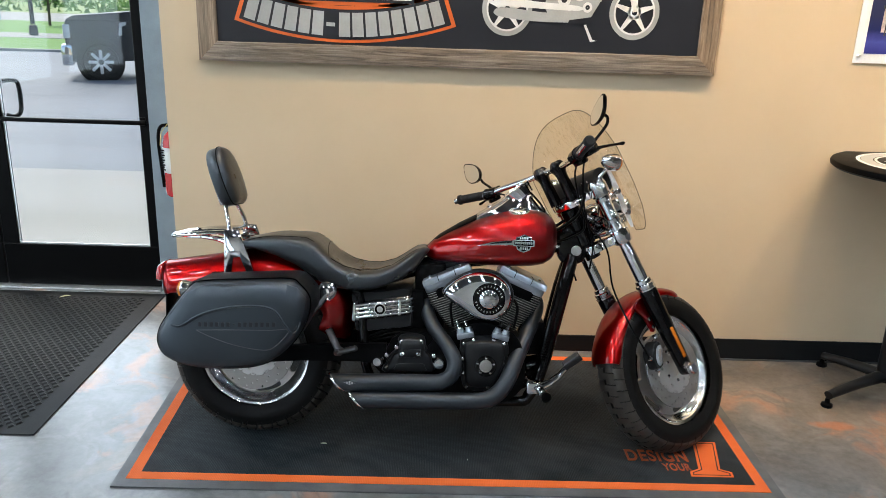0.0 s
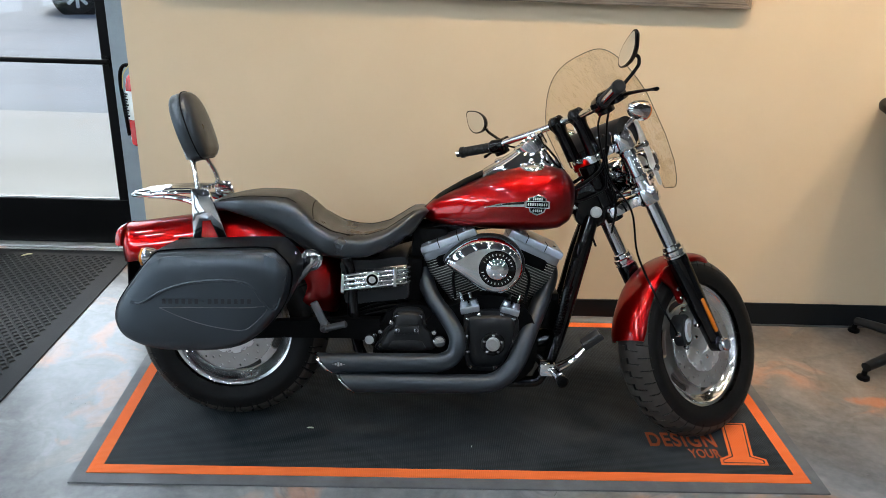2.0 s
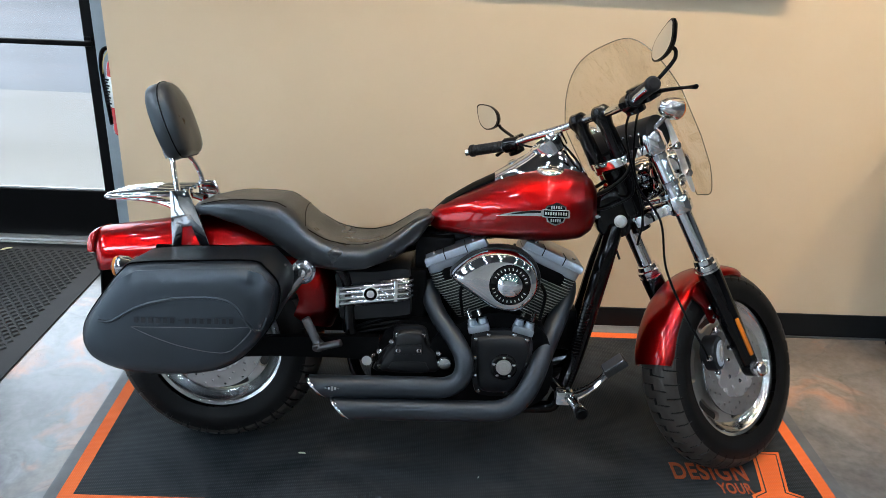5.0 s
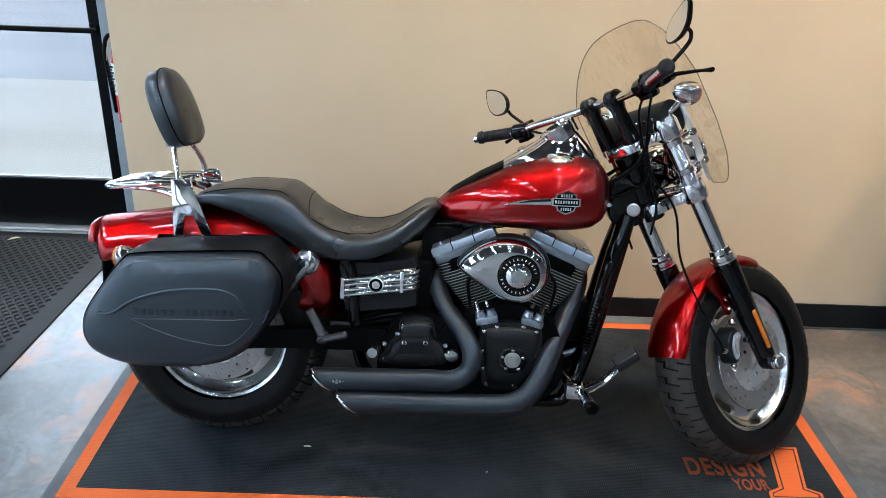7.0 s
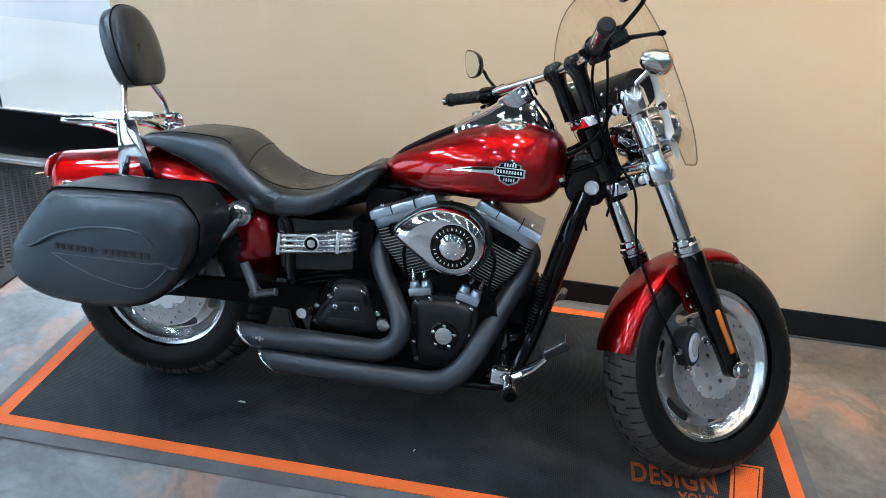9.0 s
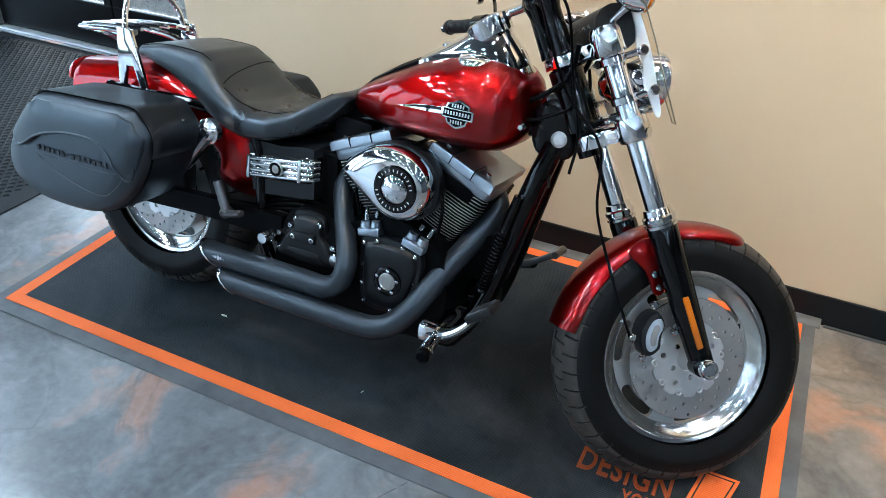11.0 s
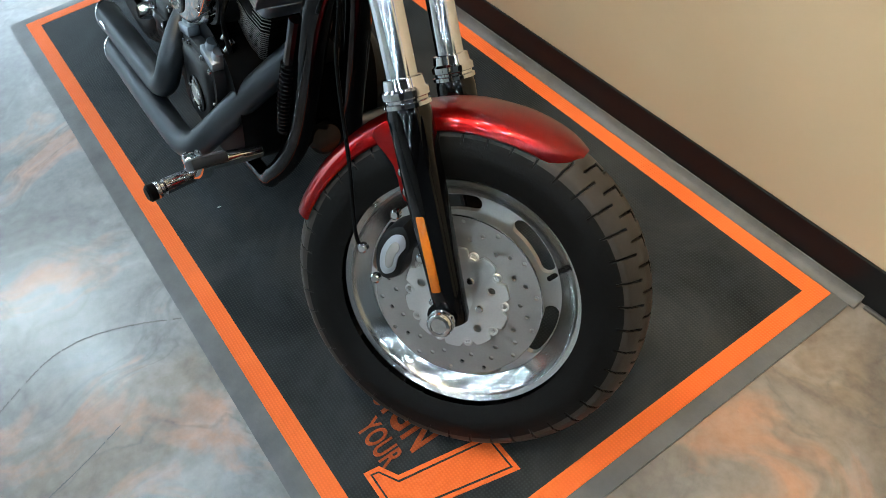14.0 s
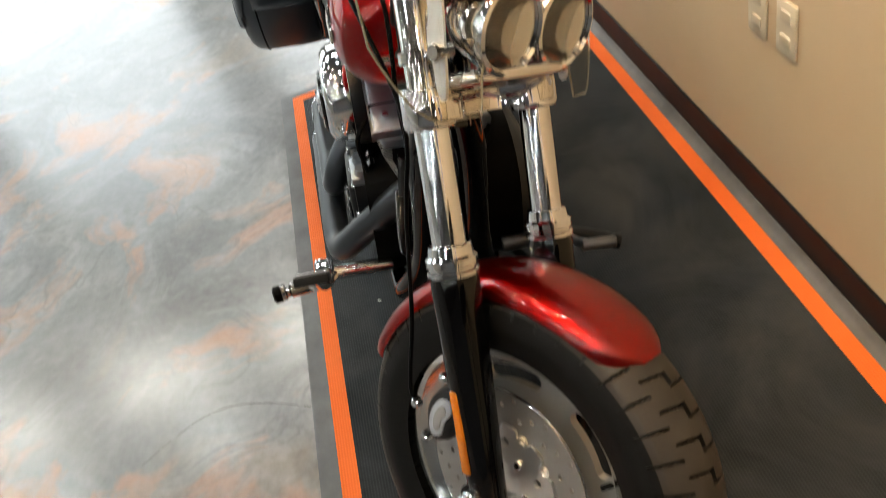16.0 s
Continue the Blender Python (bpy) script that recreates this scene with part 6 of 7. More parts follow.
for k in range(5):
    a = 2 * math.pi * (k + 0.25) / 5
    part("bolt", lathe([(0.005, 0.004), (0.005, 0.009), (0.003, 0.010)], face @ Matrix.Translation((0.031 * math.cos(a), 0.031 * math.sin(a), 0)), 10), M_CHROME, eng)

# air cleaner
ac = smooth_loop([(0.728, 0.612), (0.760, 0.648), (0.81, 0.680), (0.862, 0.692), (0.92, 0.685), (0.965, 0.655), (0.985, 0.61), (0.978, 0.56), (0.945, 0.522), (0.90, 0.508), (0.85, 0.520), (0.79, 0.558), (0.745, 0.588)], 4)
acx, acz = 0.896, 0.598
air = part("air_cleaner", loft([[(acx + (x - acx) * k, -y + 0.036, acz + (z - acz) * k) for x, z in ac] for k, y in ((0.90, 0.135), (0.97, 0.16), (1.0, 0.19), (0.995, 0.203), (0.97, 0.216), (0.92, 0.226), (0.84, 0.233), (0.74, 0.237), (0.64, 0.238))]), M_CHROME, eng, "polished chrome teardrop air cleaner", sharp=60)
part("air_cleaner_back", loft([[(acx + (x - acx) * k + 0.004, -y + 0.03, acz + (z - acz) * k) for x, z in ac] for k, y in ((0.98, 0.120), (1.045, 0.125), (1.045, 0.172), (1.03, 0.178), (0.9, 0.180))]), M_BLACKSATIN, eng, "black air cleaner backing plate", sharp=50)
aface = Matrix.Translation((0.899, -0.200, 0.598)) @ Matrix.Rotation(radians(90), 4, "X")
part("air_cleaner_ring", lathe([(0.060, -0.02), (0.060, 0.004), (0.057, 0.007), (0.038, 0.009), (0.036, 0.006)], aface, 48), M_BLACKGLOSS, eng, "black insert ring with a ring of print")
part("air_cleaner_cap", lathe([(0.037, 0.0), (0.036, 0.008), (0.030, 0.013), (0.018, 0.017), (0.001, 0.018)], aface, 40), M_CHROME, eng, "domed chrome centre cap")
for k in range(26):
    a = 2 * math.pi * k / 26
    if k % 13 in (0, 12):
        continue
    part("print_bar", box(0.045, 0.0515, -0.0012, 0.0012, 0.0082, 0.0098, m=aface @ Matrix.Rotation(a, 4, "Z")), M_SIGNGREY, eng)
for k in range(5):
    a = 2 * math.pi * k / 5 + 0.3
    part("bolt", lathe([(0.004, 0.012), (0.004, 0.017), (0.002, 0.018)], aface @ Matrix.Translation((0.022 * math.cos(a), 0.022 * math.sin(a), 0)), 8), M_CHROME, eng)

# gearbox cover
gl = smooth_loop([(0.529, 0.295), (0.530, 0.332), (0.546, 0.362), (0.567, 0.383), (0.571, 0.419), (0.592, 0.431), (0.634, 0.433), (0.659, 0.423), (0.668, 0.387), (0.690, 0.368), (0.700, 0.340), (0.700, 0.300)], 3)
part("gearbox_cover", loft([[(0.62 + (x - 0.62) * k, -y, 0.345 + (z - 0.345) * k) for x, z in gl] for k, y in ((1.12, 0.11), (1.12, 0.140), (1.09, 0.146), (0.98, 0.146), (0.93, 0.158), (0.86, 0.163), (0.6, 0.165), (0.2, 0.166))]), M_BLACKSATIN, eng, "black gearbox side cover", sharp=50)
part("gearbox_recess", prism(smooth_loop([(0.560, 0.305), (0.560, 0.322), (0.572, 0.332), (0.655, 0.336), (0.668, 0.326), (0.668, 0.305)], 3), 0.004, 0.0015, Matrix.Translation((0, -0.163, 0)) @ SIDE), M_BLACKSATIN, eng)
part("gearbox_plate", prism([(0.569, 0.356), (0.652, 0.362), (0.651, 0.390), (0.573, 0.384)], 0.012, 0.003, Matrix.Translation((0, -0.162, 0)) @ SIDE), M_BLACKSATIN, eng)
for x, z in ((0.578, 0.414), (0.654, 0.416), (0.523, 0.359), (0.702, 0.363), (0.526, 0.312), (0.690, 0.314), (0.504, 0.346), (0.560, 0.392)):
    part("bolt", lathe([(0.0085, -0.02), (0.0085, 0.007), (0.006, 0.009), (0.004, 0.009), (0.0035, 0.006)], Matrix.Translation((x, -0.151, z)) @ Matrix.Rotation(radians(90), 4, "X"), 12), M_CHROME, eng)
for x, z in ((0.582, 0.371), (0.644, 0.374)):
    part("bolt", lathe([(0.0075, -0.01), (0.0075, 0.006), (0.004, 0.007), (0.0035, 0.004)], Matrix.Translation((x, -0.170, z)) @ Matrix.Rotation(radians(90), 4, "X"), 12), M_CHROME, eng)
part("oil_plug", lathe([(0.020, 0), (0.021, 0.004), (0.021, 0.014), (0.017, 0.018), (0.001, 0.019)], Matrix.Translation((0.722, -0.155, 0.336)) @ Matrix.Rotation(radians(90), 4, "X"), 24), M_CHROME, eng, "chrome oil filler plug")
part("brake_cylinder", lathe([(0.02, -0.02), (0.022, 0), (0.015, 0.02)], Matrix.Translation((0.49, -0.17, 0.34)) @ Matrix.Rotation(radians(90), 4, "X"), 16), M_CHROME, eng)
part("oil_filter", rod((1.06, 0.0, 0.30), (1.135, 0.0, 0.315), 0.038, 24, 0.006), M_BLACKGLOSS, eng, "black oil filter")
reg = part("regulator", box(1.09, 1.125, -0.06, 0.06, 0.36, 0.47, 0.004), M_BLACKMATT, eng, "finned black regulator")
loom = part("sensor_loom", tube([(1.172, -0.072, 0.62), (1.150, -0.080, 0.52), (1.130, -0.087, 0.42), (1.116, -0.087, 0.35)], 0.0125, 10, 5), M_BLACKGLOSS, eng, "black corrugated cable sleeve")
for k in range(17):
    part("sleeve_ring", lathe([(0.0125, -0.0035), (0.0175, -0.0015), (0.0175, 0.0015), (0.0125, 0.0035)], along((1.150 - 0.034 * k / 17, -0.080 - 0.007 * min(1, k / 9), 0.52 - 0.17 * k / 17), (1.116, -0.087, 0.34)), 14), M_BLACKGLOSS, loom)

# exhaust: two matt pipes with slash-cut mufflers
P1 = [(0.690, -0.02, 0.575), (0.668, -0.045, 0.545), (0.672, -0.075, 0.508), (0.702, -0.112, 0.458), (0.750, -0.168, 0.412), (0.780, -0.205, 0.362), (0.772, -0.220, 0.312), (0.730, -0.224, 0.284), (0.66, -0.224, 0.279), (0.50, -0.228, 0.274), (0.35, -0.232, 0.270)]
P2 = [(1.075, 0.02, 0.585), (1.094, 0.005, 0.555), (1.088, -0.018, 0.515), (1.053, -0.080, 0.443), (1.013, -0.147, 0.362), (0.980, -0.198, 0.294), (0.943, -0.222, 0.248), (0.895, -0.233, 0.224), (0.82, -0.238, 0.219), (0.62, -0.241, 0.214), (0.425, -0.244, 0.210)]
for P, r in ((P1, [0.024, 0.027, 0.0275, 0.0275, 0.0275, 0.028, 0.0285, 0.030, 0.032, 0.033, 0.033]), (P2, [0.026, 0.029, 0.030, 0.0305, 0.0305, 0.0305, 0.031, 0.031, 0.031, 0.033, 0.033])):
    bm = tube(P, r, 24, 6)
    end = Vector(P[-1])
    for v in bm.verts:                                    # slash the end
        if v.co.x < end.x + 0.003:
            v.co.x += (end.z - v.co.z) * 0.9 - 0.004
    pipe = part("exhaust_pipe", bm, M_PIPE, bike, "matt black exhaust pipe with a slash-cut end", sharp=50)
    tip = lathe([(0.0335, 0), (0.0345, 0.004), (0.0345, 0.008), (0.0335, 0.010)], None, 28, caps=False)
    tip.transform(Matrix.Translation(end) @ Matrix.Rotation(radians(90), 4, "Y"))
    for v in tip.verts:
        v.co.x += (end.z - v.co.z) * 0.9 - 0.004
    part("tip_ring", tip, M_CHROME, pipe, "thin chrome end ring")
for k in range(5):
    part("muffler_badge", box(0.378 + k * 0.009, 0.385 + k * 0.009, -0.2645, -0.2615, 0.270 + 0.003 * abs(k - 2), 0.286 - 0.003 * abs(k - 2), 0.001, 1), M_CHROME, bike)

# foot controls
fc = part("forward_control", join(rod((1.06, -0.12, 0.275), (1.07, -0.255, 0.29), 0.016, 14, 0.003), box(1.045, 1.095, -0.285, -0.245, 0.270, 0.315, 0.008)), M_CHROME, bike, "chrome forward foot control")
part("brake_pedal_arm", tube([(1.075, -0.262, 0.292), (1.11, -0.268, 0.302), (1.155, -0.274, 0.335), (1.197, -0.278, 0.388)], [0.026, 0.025, 0.021, 0.016], 12, 4, flat=0.55), M_CHROME, fc)
part("brake_pad", box(-0.036, 0.036, -0.033, 0.033, -0.010, 0.010, 0.004, m=Matrix.Translation((1.204, -0.278, 0.398)) @ Matrix.Rotation(radians(-38), 4, "Y")), M_GRIP, fc, "ribbed rubber brake pad")
part("pad_face", box(-0.031, 0.031, -0.028, 0.028, 0.0095, 0.0125, 0.0012, 1, Matrix.Translation((1.204, -0.278, 0.398)) @ Matrix.Rotation(radians(-38), 4, "Y")), M_DARKMETAL, fc, "worn grey pad face")
part("foot_peg", lathe([(0.010, 0), (0.013, 0.006), (0.014, 0.020), (0.0155, 0.024), (0.0165, 0.085), (0.012, 0.088), (0.012, 0.094), (0.0175, 0.097), (0.0175, 0.108), (0.012, 0.118)], along((1.088, -0.255, 0.290), (1.108, -0.38, 0.286)), 18), M_SMOKED, fc, "dark metal foot peg")
part("peg_end", lathe([(0.0175, -0.004), (0.0182, -0.002), (0.0182, 0.010), (0.013, 0.014), (0.001, 0.014)], along((1.1053, -0.3627, 0.2866), (1.108, -0.38, 0.286)), 18), M_BLACKMATT, fc, "black rubber end cap")
lc = part("shift_control", join(rod((1.06, 0.12, 0.275), (1.07, 0.255, 0.29), 0.016, 14, 0.003), tube([(1.07, 0.25, 0.29), (1.14, 0.26, 0.32), (1.20, 0.265, 0.36)], 0.010, 12, 4), rod((1.20, 0.25, 0.36), (1.205, 0.32, 0.36), 0.012, 14, 0.003)), M_DARKMETAL, bike, "dark metal gear shift control")
part("foot_peg", lathe([(0.013, 0), (0.0155, 0.02), (0.0165, 0.085), (0.012, 0.09), (0.0175, 0.097), (0.0175, 0.108)], along((1.078, 0.268, 0.292), (1.11, 0.385, 0.262)), 18), M_GRIP, lc, "rubber foot peg")
pp = part("passenger_peg", join(rod((0.332, -0.158, 0.475), (0.372, -0.165, 0.398), 0.0135, 14, 0.003), rod((0.372, -0.17, 0.388), (0.445, -0.185, 0.412), 0.011, 14, 0.003), rod((0.372, -0.178, 0.385), (0.372, -0.15, 0.40), 0.016, 14, 0.003)), M_DARKMETAL, bike, "folded passenger foot peg", Matrix.Translation((-0.032, 0, -0.022)))
part("side_stand", tube([(0.98, 0.14, 0.22), (0.96, 0.22, 0.10), (0.945, 0.275, 0.02), (0.93, 0.31, 0.045)], 0.011, 12, 4), M_BLACKGLOSS, bike, "black side stand")
part("rear_caliper", box(0.06, 0.15, -0.13, -0.075, 0.37, 0.45, 0.012), M_BLACKSATIN, bike, "black rear brake caliper")
part("belt_guard", loft([[(x, 0.145 + q[0], z + q[1]) for q in ((-0.012, -0.03), (0.012, -0.03), (0.012, 0.03), (-0.012, 0.03))] for x, z in ((-0.05, 0.42), (0.2, 0.43), (0.5, 0.42))]), M_BLACKGLOSS, bike)
part("primary_cover", loft([[(0.76 + (x - 0.76) * k, y, 0.32 + (z - 0.32) * k) for x, z in smooth_loop([(0.45, 0.32), (0.52, 0.41), (0.66, 0.41), (0.86, 0.43), (1.0, 0.40), (1.04, 0.31), (0.98, 0.22), (0.80, 0.20), (0.60, 0.22), (0.50, 0.24)], 3)] for k, y in ((1, 0.15), (1, 0.20), (0.96, 0.215), (0.85, 0.222), (0.3, 0.225))]), M_BLACKSATIN, eng, "black primary cover", sharp=50)

# harness and brackets round the steering head
for y in (-0.062, 0.062):
    part("wiring_loom", tube([(1.06, y * 0.5, 0.80), (1.12, y * 0.7, 0.835), (1.164, y * 0.95, 0.858), (1.192, y, 0.878), (1.228, y, 0.912), (1.244, y, 0.952), (1.250, y * 1.2, 1.0)], 0.0062, 10, 5), M_BLACKMATT, bike, "black wiring loom")
    part("cable", tube([(1.05, y * 0.5, 0.79), (1.12, y * 0.8, 0.800), (1.177, y, 0.812), (1.221, y * 1.05, 0.833), (1.252, y, 0.854), (1.256, y, 0.887), (1.246, y, 0.93)], 0.0042, 8, 5), M_BLACKMATT, bike, "black control cable")


# seams sewn across and along the seat, laid on its skin
def seat_skin(x, y):
    from_bvh = SEAT_TREE.ray_cast(Vector((x, y, 1.2)), Vector((0, 0, -1)))
    return from_bvh[0] + Vector((0, 0, 0.0006))


SEAT_TREE = BVHTree.FromPolygons([v.co for v in st.data.vertices], [tuple(p.vertices) for p in st.data.polygons])
for path in ([(0.262 + 0.03 * (k / 10 - 1) ** 2, -0.128 + 0.0256 * k) for k in range(11)],
             [(-0.02 + 0.028 * k, -0.112) for k in range(10)], [(-0.02 + 0.028 * k, 0.112) for k in range(10)],
             [(0.30 + 0.32 * k / 14, -(0.135 - 0.055 * (k / 14) ** 2)) for k in range(15)], [(0.30 + 0.32 * k / 14, 0.135 - 0.055 * (k / 14) ** 2) for k in range(15)]):
    part("seam", tube([seat_skin(x, y) for x, y in path], 0.0016, 6), M_BLACKMATT, st, "raised stitched seam")


# ---- on the wall ----
bb = thing("wall_sign", "large dark dealership sign in a weathered barn-wood frame", "sign", Matrix.Translation((0.157, WALL_Y - 0.001, 1.397)))
BW, BH, BF = 1.1465, 1.25, 0.085


def frame_board(pts, name="frame_board"):
    bm = bmesh.new()
    n = 24
    a, b, c, d = (Vector((x, 0, z)) for x, z in pts)      # outer a-b, inner d-c
    rows = []
    for k in range(n + 1):
        t = k / n
        o, i = a.lerp(b, t), d.lerp(c, t)
        j = (noise.noise(o * 7) * 0.003, noise.noise(i * 9 + Vector((4, 0, 1))) * 0.002)
        nrm = (o - i).normalized()
        o, i = o + nrm * j[0], i + nrm * j[1]
        dpt = 0.034 + noise.noise(o * 5) * 0.002
        rows.append([o, o - Vector((0, dpt, 0)) - nrm * 0.002, o - Vector((0, dpt + 0.002, 0)) - nrm * 0.006, i - Vector((0, dpt + 0.001, 0)) + nrm * 0.004, i - Vector((0, dpt - 0.003, 0)), i])
    return loft(rows)


L_, R_, B_, T_ = -BW, BW, 0.0, BH
for pts in (((L_, B_), (R_, B_), (R_ - BF, B_ + BF), (L_ + BF, B_ + BF)), ((R_, T_), (L_, T_), (L_ + BF, T_ - BF), (R_ - BF, T_ - BF)),
            ((L_, T_), (L_, B_), (L_ + BF, B_ + BF), (L_ + BF, T_ - BF)), ((R_, B_), (R_, T_), (R_ - BF, T_ - BF), (R_ - BF, B_ + BF))):
    m = M_WOOD if pts[0][1] == pts[1][1] else M_WOOD_V
    ob = part("frame_board", frame_board(pts), m, bb, "grey weathered barn-wood board")
part("sign_panel", box(L_ + BF - 0.01, R_ - BF + 0.01, -0.022, -0.002, B_ + BF - 0.01, T_ - BF + 0.01), M_SIGNBLACK, bb, "dark blue-black printed panel")
PY = -0.0225


def flat(loop, mat_, name, y=0.0, t=0.001):
    part(name, prism(loop, t, 0, Matrix.Translation((0, PY - y, 0)) @ SIDE), mat_, bb)


def arc_band(cx, cz, r0, r1, a0, a1, n=24):
    return [(cx + r1 * math.cos(radians(a0 + (a1 - a0) * k / n)), cz + r1 * math.sin(radians(a0 + (a1 - a0) * k / n))) for k in range(n + 1)] + \
           [(cx + r0 * math.cos(radians(a1 - (a1 - a0) * k / n)), cz + r0 * math.sin(radians(a1 - (a1 - a0) * k / n))) for k in range(n + 1)]


# curved name banner: orange ground, grey bars in place of the lettering
CX, CZ = -0.50, 1.55
flat(arc_band(CX, CZ, 1.30, 1.455, 250.5, 289.5), M_SIGNORANGE, "banner_ground")
flat(arc_band(CX, CZ, 1.315, 1.442, 251.2, 288.8), M_SIGNBLACK, "banner_field", 0.0012)
for k in range(15):
    if k == 6:
        flat(arc_band(CX, CZ, 1.372, 1.388, 252 + k * 2.42, 253.6 + k * 2.42, 3), M_SIGNGREY, "banner_bar", 0.0024)
        continue
    flat(arc_band(CX, CZ, 1.328, 1.430, 251.9 + k * 2.42, 253.9 + k * 2.42, 3), M_SIGNGREY, "banner_bar", 0.0024)
flat([(-0.84, 0.252), (-0.16, 0.252), (-0.16, 0.60), (-0.84, 0.60)], M_SIGNORANGE, "block_ground")
flat([(-0.80, 0.268), (-0.20, 0.268), (-0.20, 0.56), (-0.80, 0.56)], M_SIGNBLACK, "block_field", 0.0012)
for k in range(6):
    x = -0.78 + k * 0.097
    flat([(x, 0.28), (x + 0.085, 0.28), (x + 0.085, 0.54), (x, 0.54)], M_SIGNWHITE, "block_bar", 0.0024)
    flat([(x + 0.028, 0.30), (x + 0.060, 0.30), (x + 0.060, 0.50), (x + 0.028, 0.50)], M_SIGNBLACK, "block_inner", 0.0036)


# printed motorcycle drawing: flat grey shapes
def ring(cx, cz, r0, r1, mat_, y=0.0, n=40):
    part("print_ring", plate(circle(cx, cz, r1, n), [circle(cx, cz, r0, n)], 0.001, Matrix.Translation((-0.049, PY - y, -0.023)) @ SIDE @ Matrix.Diagonal((0.946, 1, 1, 1))), mat_, bb)


def printed(loop, mat_, name, y=0.0):
    flat([(0.206 + (x - 0.27) * 0.946, z - 0.023) for x, z in loop], mat_, name, y)


for cx in (0.27, 0.86):
    ring(cx, 0.285, 0.096, 0.116, M_SIGNGREY)
    ring(cx, 0.285, 0.088, 0.096, M_SIGNWHITE, 0.0012)
    for k in range(5):
        a = 2 * math.pi * k / 5 + 0.3
        c, s = math.cos(a), math.sin(a)
        printed([(cx + 0.02 * c - 0.014 * s, 0.285 + 0.02 * s + 0.014 * c), (cx + 0.095 * c - 0.006 * s, 0.285 + 0.095 * s + 0.006 * c), (cx + 0.095 * c + 0.006 * s, 0.285 + 0.095 * s - 0.006 * c), (cx + 0.02 * c + 0.014 * s, 0.285 + 0.02 * s - 0.014 * c)], M_SIGNWHITE, "print_spoke", 0.0024)
    ring(cx, 0.285, 0.012, 0.03, M_SIGNWHITE, 0.0024)
printed(smooth_loop([(0.22, 0.255), (0.40, 0.235), (0.62, 0.238), (0.62, 0.265), (0.42, 0.275), (0.24, 0.29)], 3), M_SIGNGREY, "print_pipe", 0.0036)
printed(smooth_loop([(0.22, 0.30), (0.40, 0.29), (0.60, 0.285), (0.60, 0.305), (0.40, 0.318), (0.23, 0.33)], 3), M_SIGNWHITE, "print_pipe", 0.0036)
printed(smooth_loop([(0.46, 0.26), (0.62, 0.25), (0.70, 0.30), (0.68, 0.44), (0.56, 0.46), (0.46, 0.40)], 3), M_SIGNGREY, "print_engine", 0.0030)
for x, z, r in ((0.53, 0.33, 0.03), (0.60, 0.36, 0.035), (0.56, 0.41, 0.025), (0.64, 0.30, 0.022)):
    ring(x, z, r * 0.5, r, M_SIGNWHITE, 0.0048, 20)
    ring(x, z, r * 0.1, r * 0.45, M_SIGNBLACK, 0.0048, 16)
printed(smooth_loop([(0.14, 0.40), (0.26, 0.44), (0.40, 0.43), (0.40, 0.46), (0.24, 0.48), (0.13, 0.43)], 3), M_SIGNORANGE, "print_fender", 0.0036)
printed(smooth_loop([(0.73, 0.36), (0.755, 0.42), (0.83, 0.445), (0.83, 0.425), (0.775, 0.405), (0.75, 0.35)], 3), M_SIGNORANGE, "print_fender", 0.0036)
printed([(0.78, 0.50), (0.80, 0.50), (0.872, 0.29), (0.852, 0.285)], M_SIGNWHITE, "print_fork", 0.0048)
printed([(0.63, 0.225), (0.64, 0.228), (0.675, 0.165), (0.695, 0.160), (0.665, 0.155)], M_SIGNWHITE, "print_stand", 0.0036)
printed([(0.55, 0.225), (0.69, 0.24), (0.71, 0.31), (0.70, 0.33), (0.66, 0.26), (0.56, 0.245)], M_SIGNBLACK, "print_frame", 0.0056)

# dusk photograph print, pinned at its corners
ps = thing("wall_print", "white-edged photo print of a building at dusk", "picture", Matrix.Translation((1.930, WALL_Y - 0.001, 1.475)))
part("sheet", box(0, 0.75, -0.006, -0.001, 0, 1.0, 0.001, 1), surface("white_print_sheet", (0.78, 0.79, 0.80), 0.35), ps, "white print sheet")


def dusk():
    """Evening sky over a damp blue forecourt."""
    m, nt, b = nodes_of("dusk_photo")
    tc = nt.nodes.new("ShaderNodeTexCoord")
    sp = nt.nodes.new("ShaderNodeSeparateXYZ")
    nt.links.new(tc.outputs["Object"], sp.inputs[0])
    v = coords(nt)
    h = arith(nt, "ADD", sp.outputs[2], arith(nt, "MULTIPLY", noise_tex(nt, v, 26, 5), 0.03))
    col = ramp(nt, h, [(0.05, (0.03, 0.035, 0.20)), (0.11, (0.07, 0.08, 0.34)), (0.16, (0.02, 0.025, 0.10)), (0.22, (0.03, 0.035, 0.09)), (0.9, (0.11, 0.12, 0.22))])
    nt.links.new(col, b.inputs["Base Color"])
    b.inputs["Roughness"].default_value = 0.2
    return m


part("photo", box(0.042, 0.71, -0.0075, -0.0065, 0.042, 0.96), dusk(), ps, "dim blue dusk photo")
for x in (0.022, 0.728):
    part("standoff", lathe([(0.009, 0), (0.009, 0.008), (0.007, 0.010)], Matrix.Translation((x, -0.005, 0.03)) @ Matrix.Rotation(radians(90), 4, "X"), 16), M_ALU, ps, "small metal standoff")

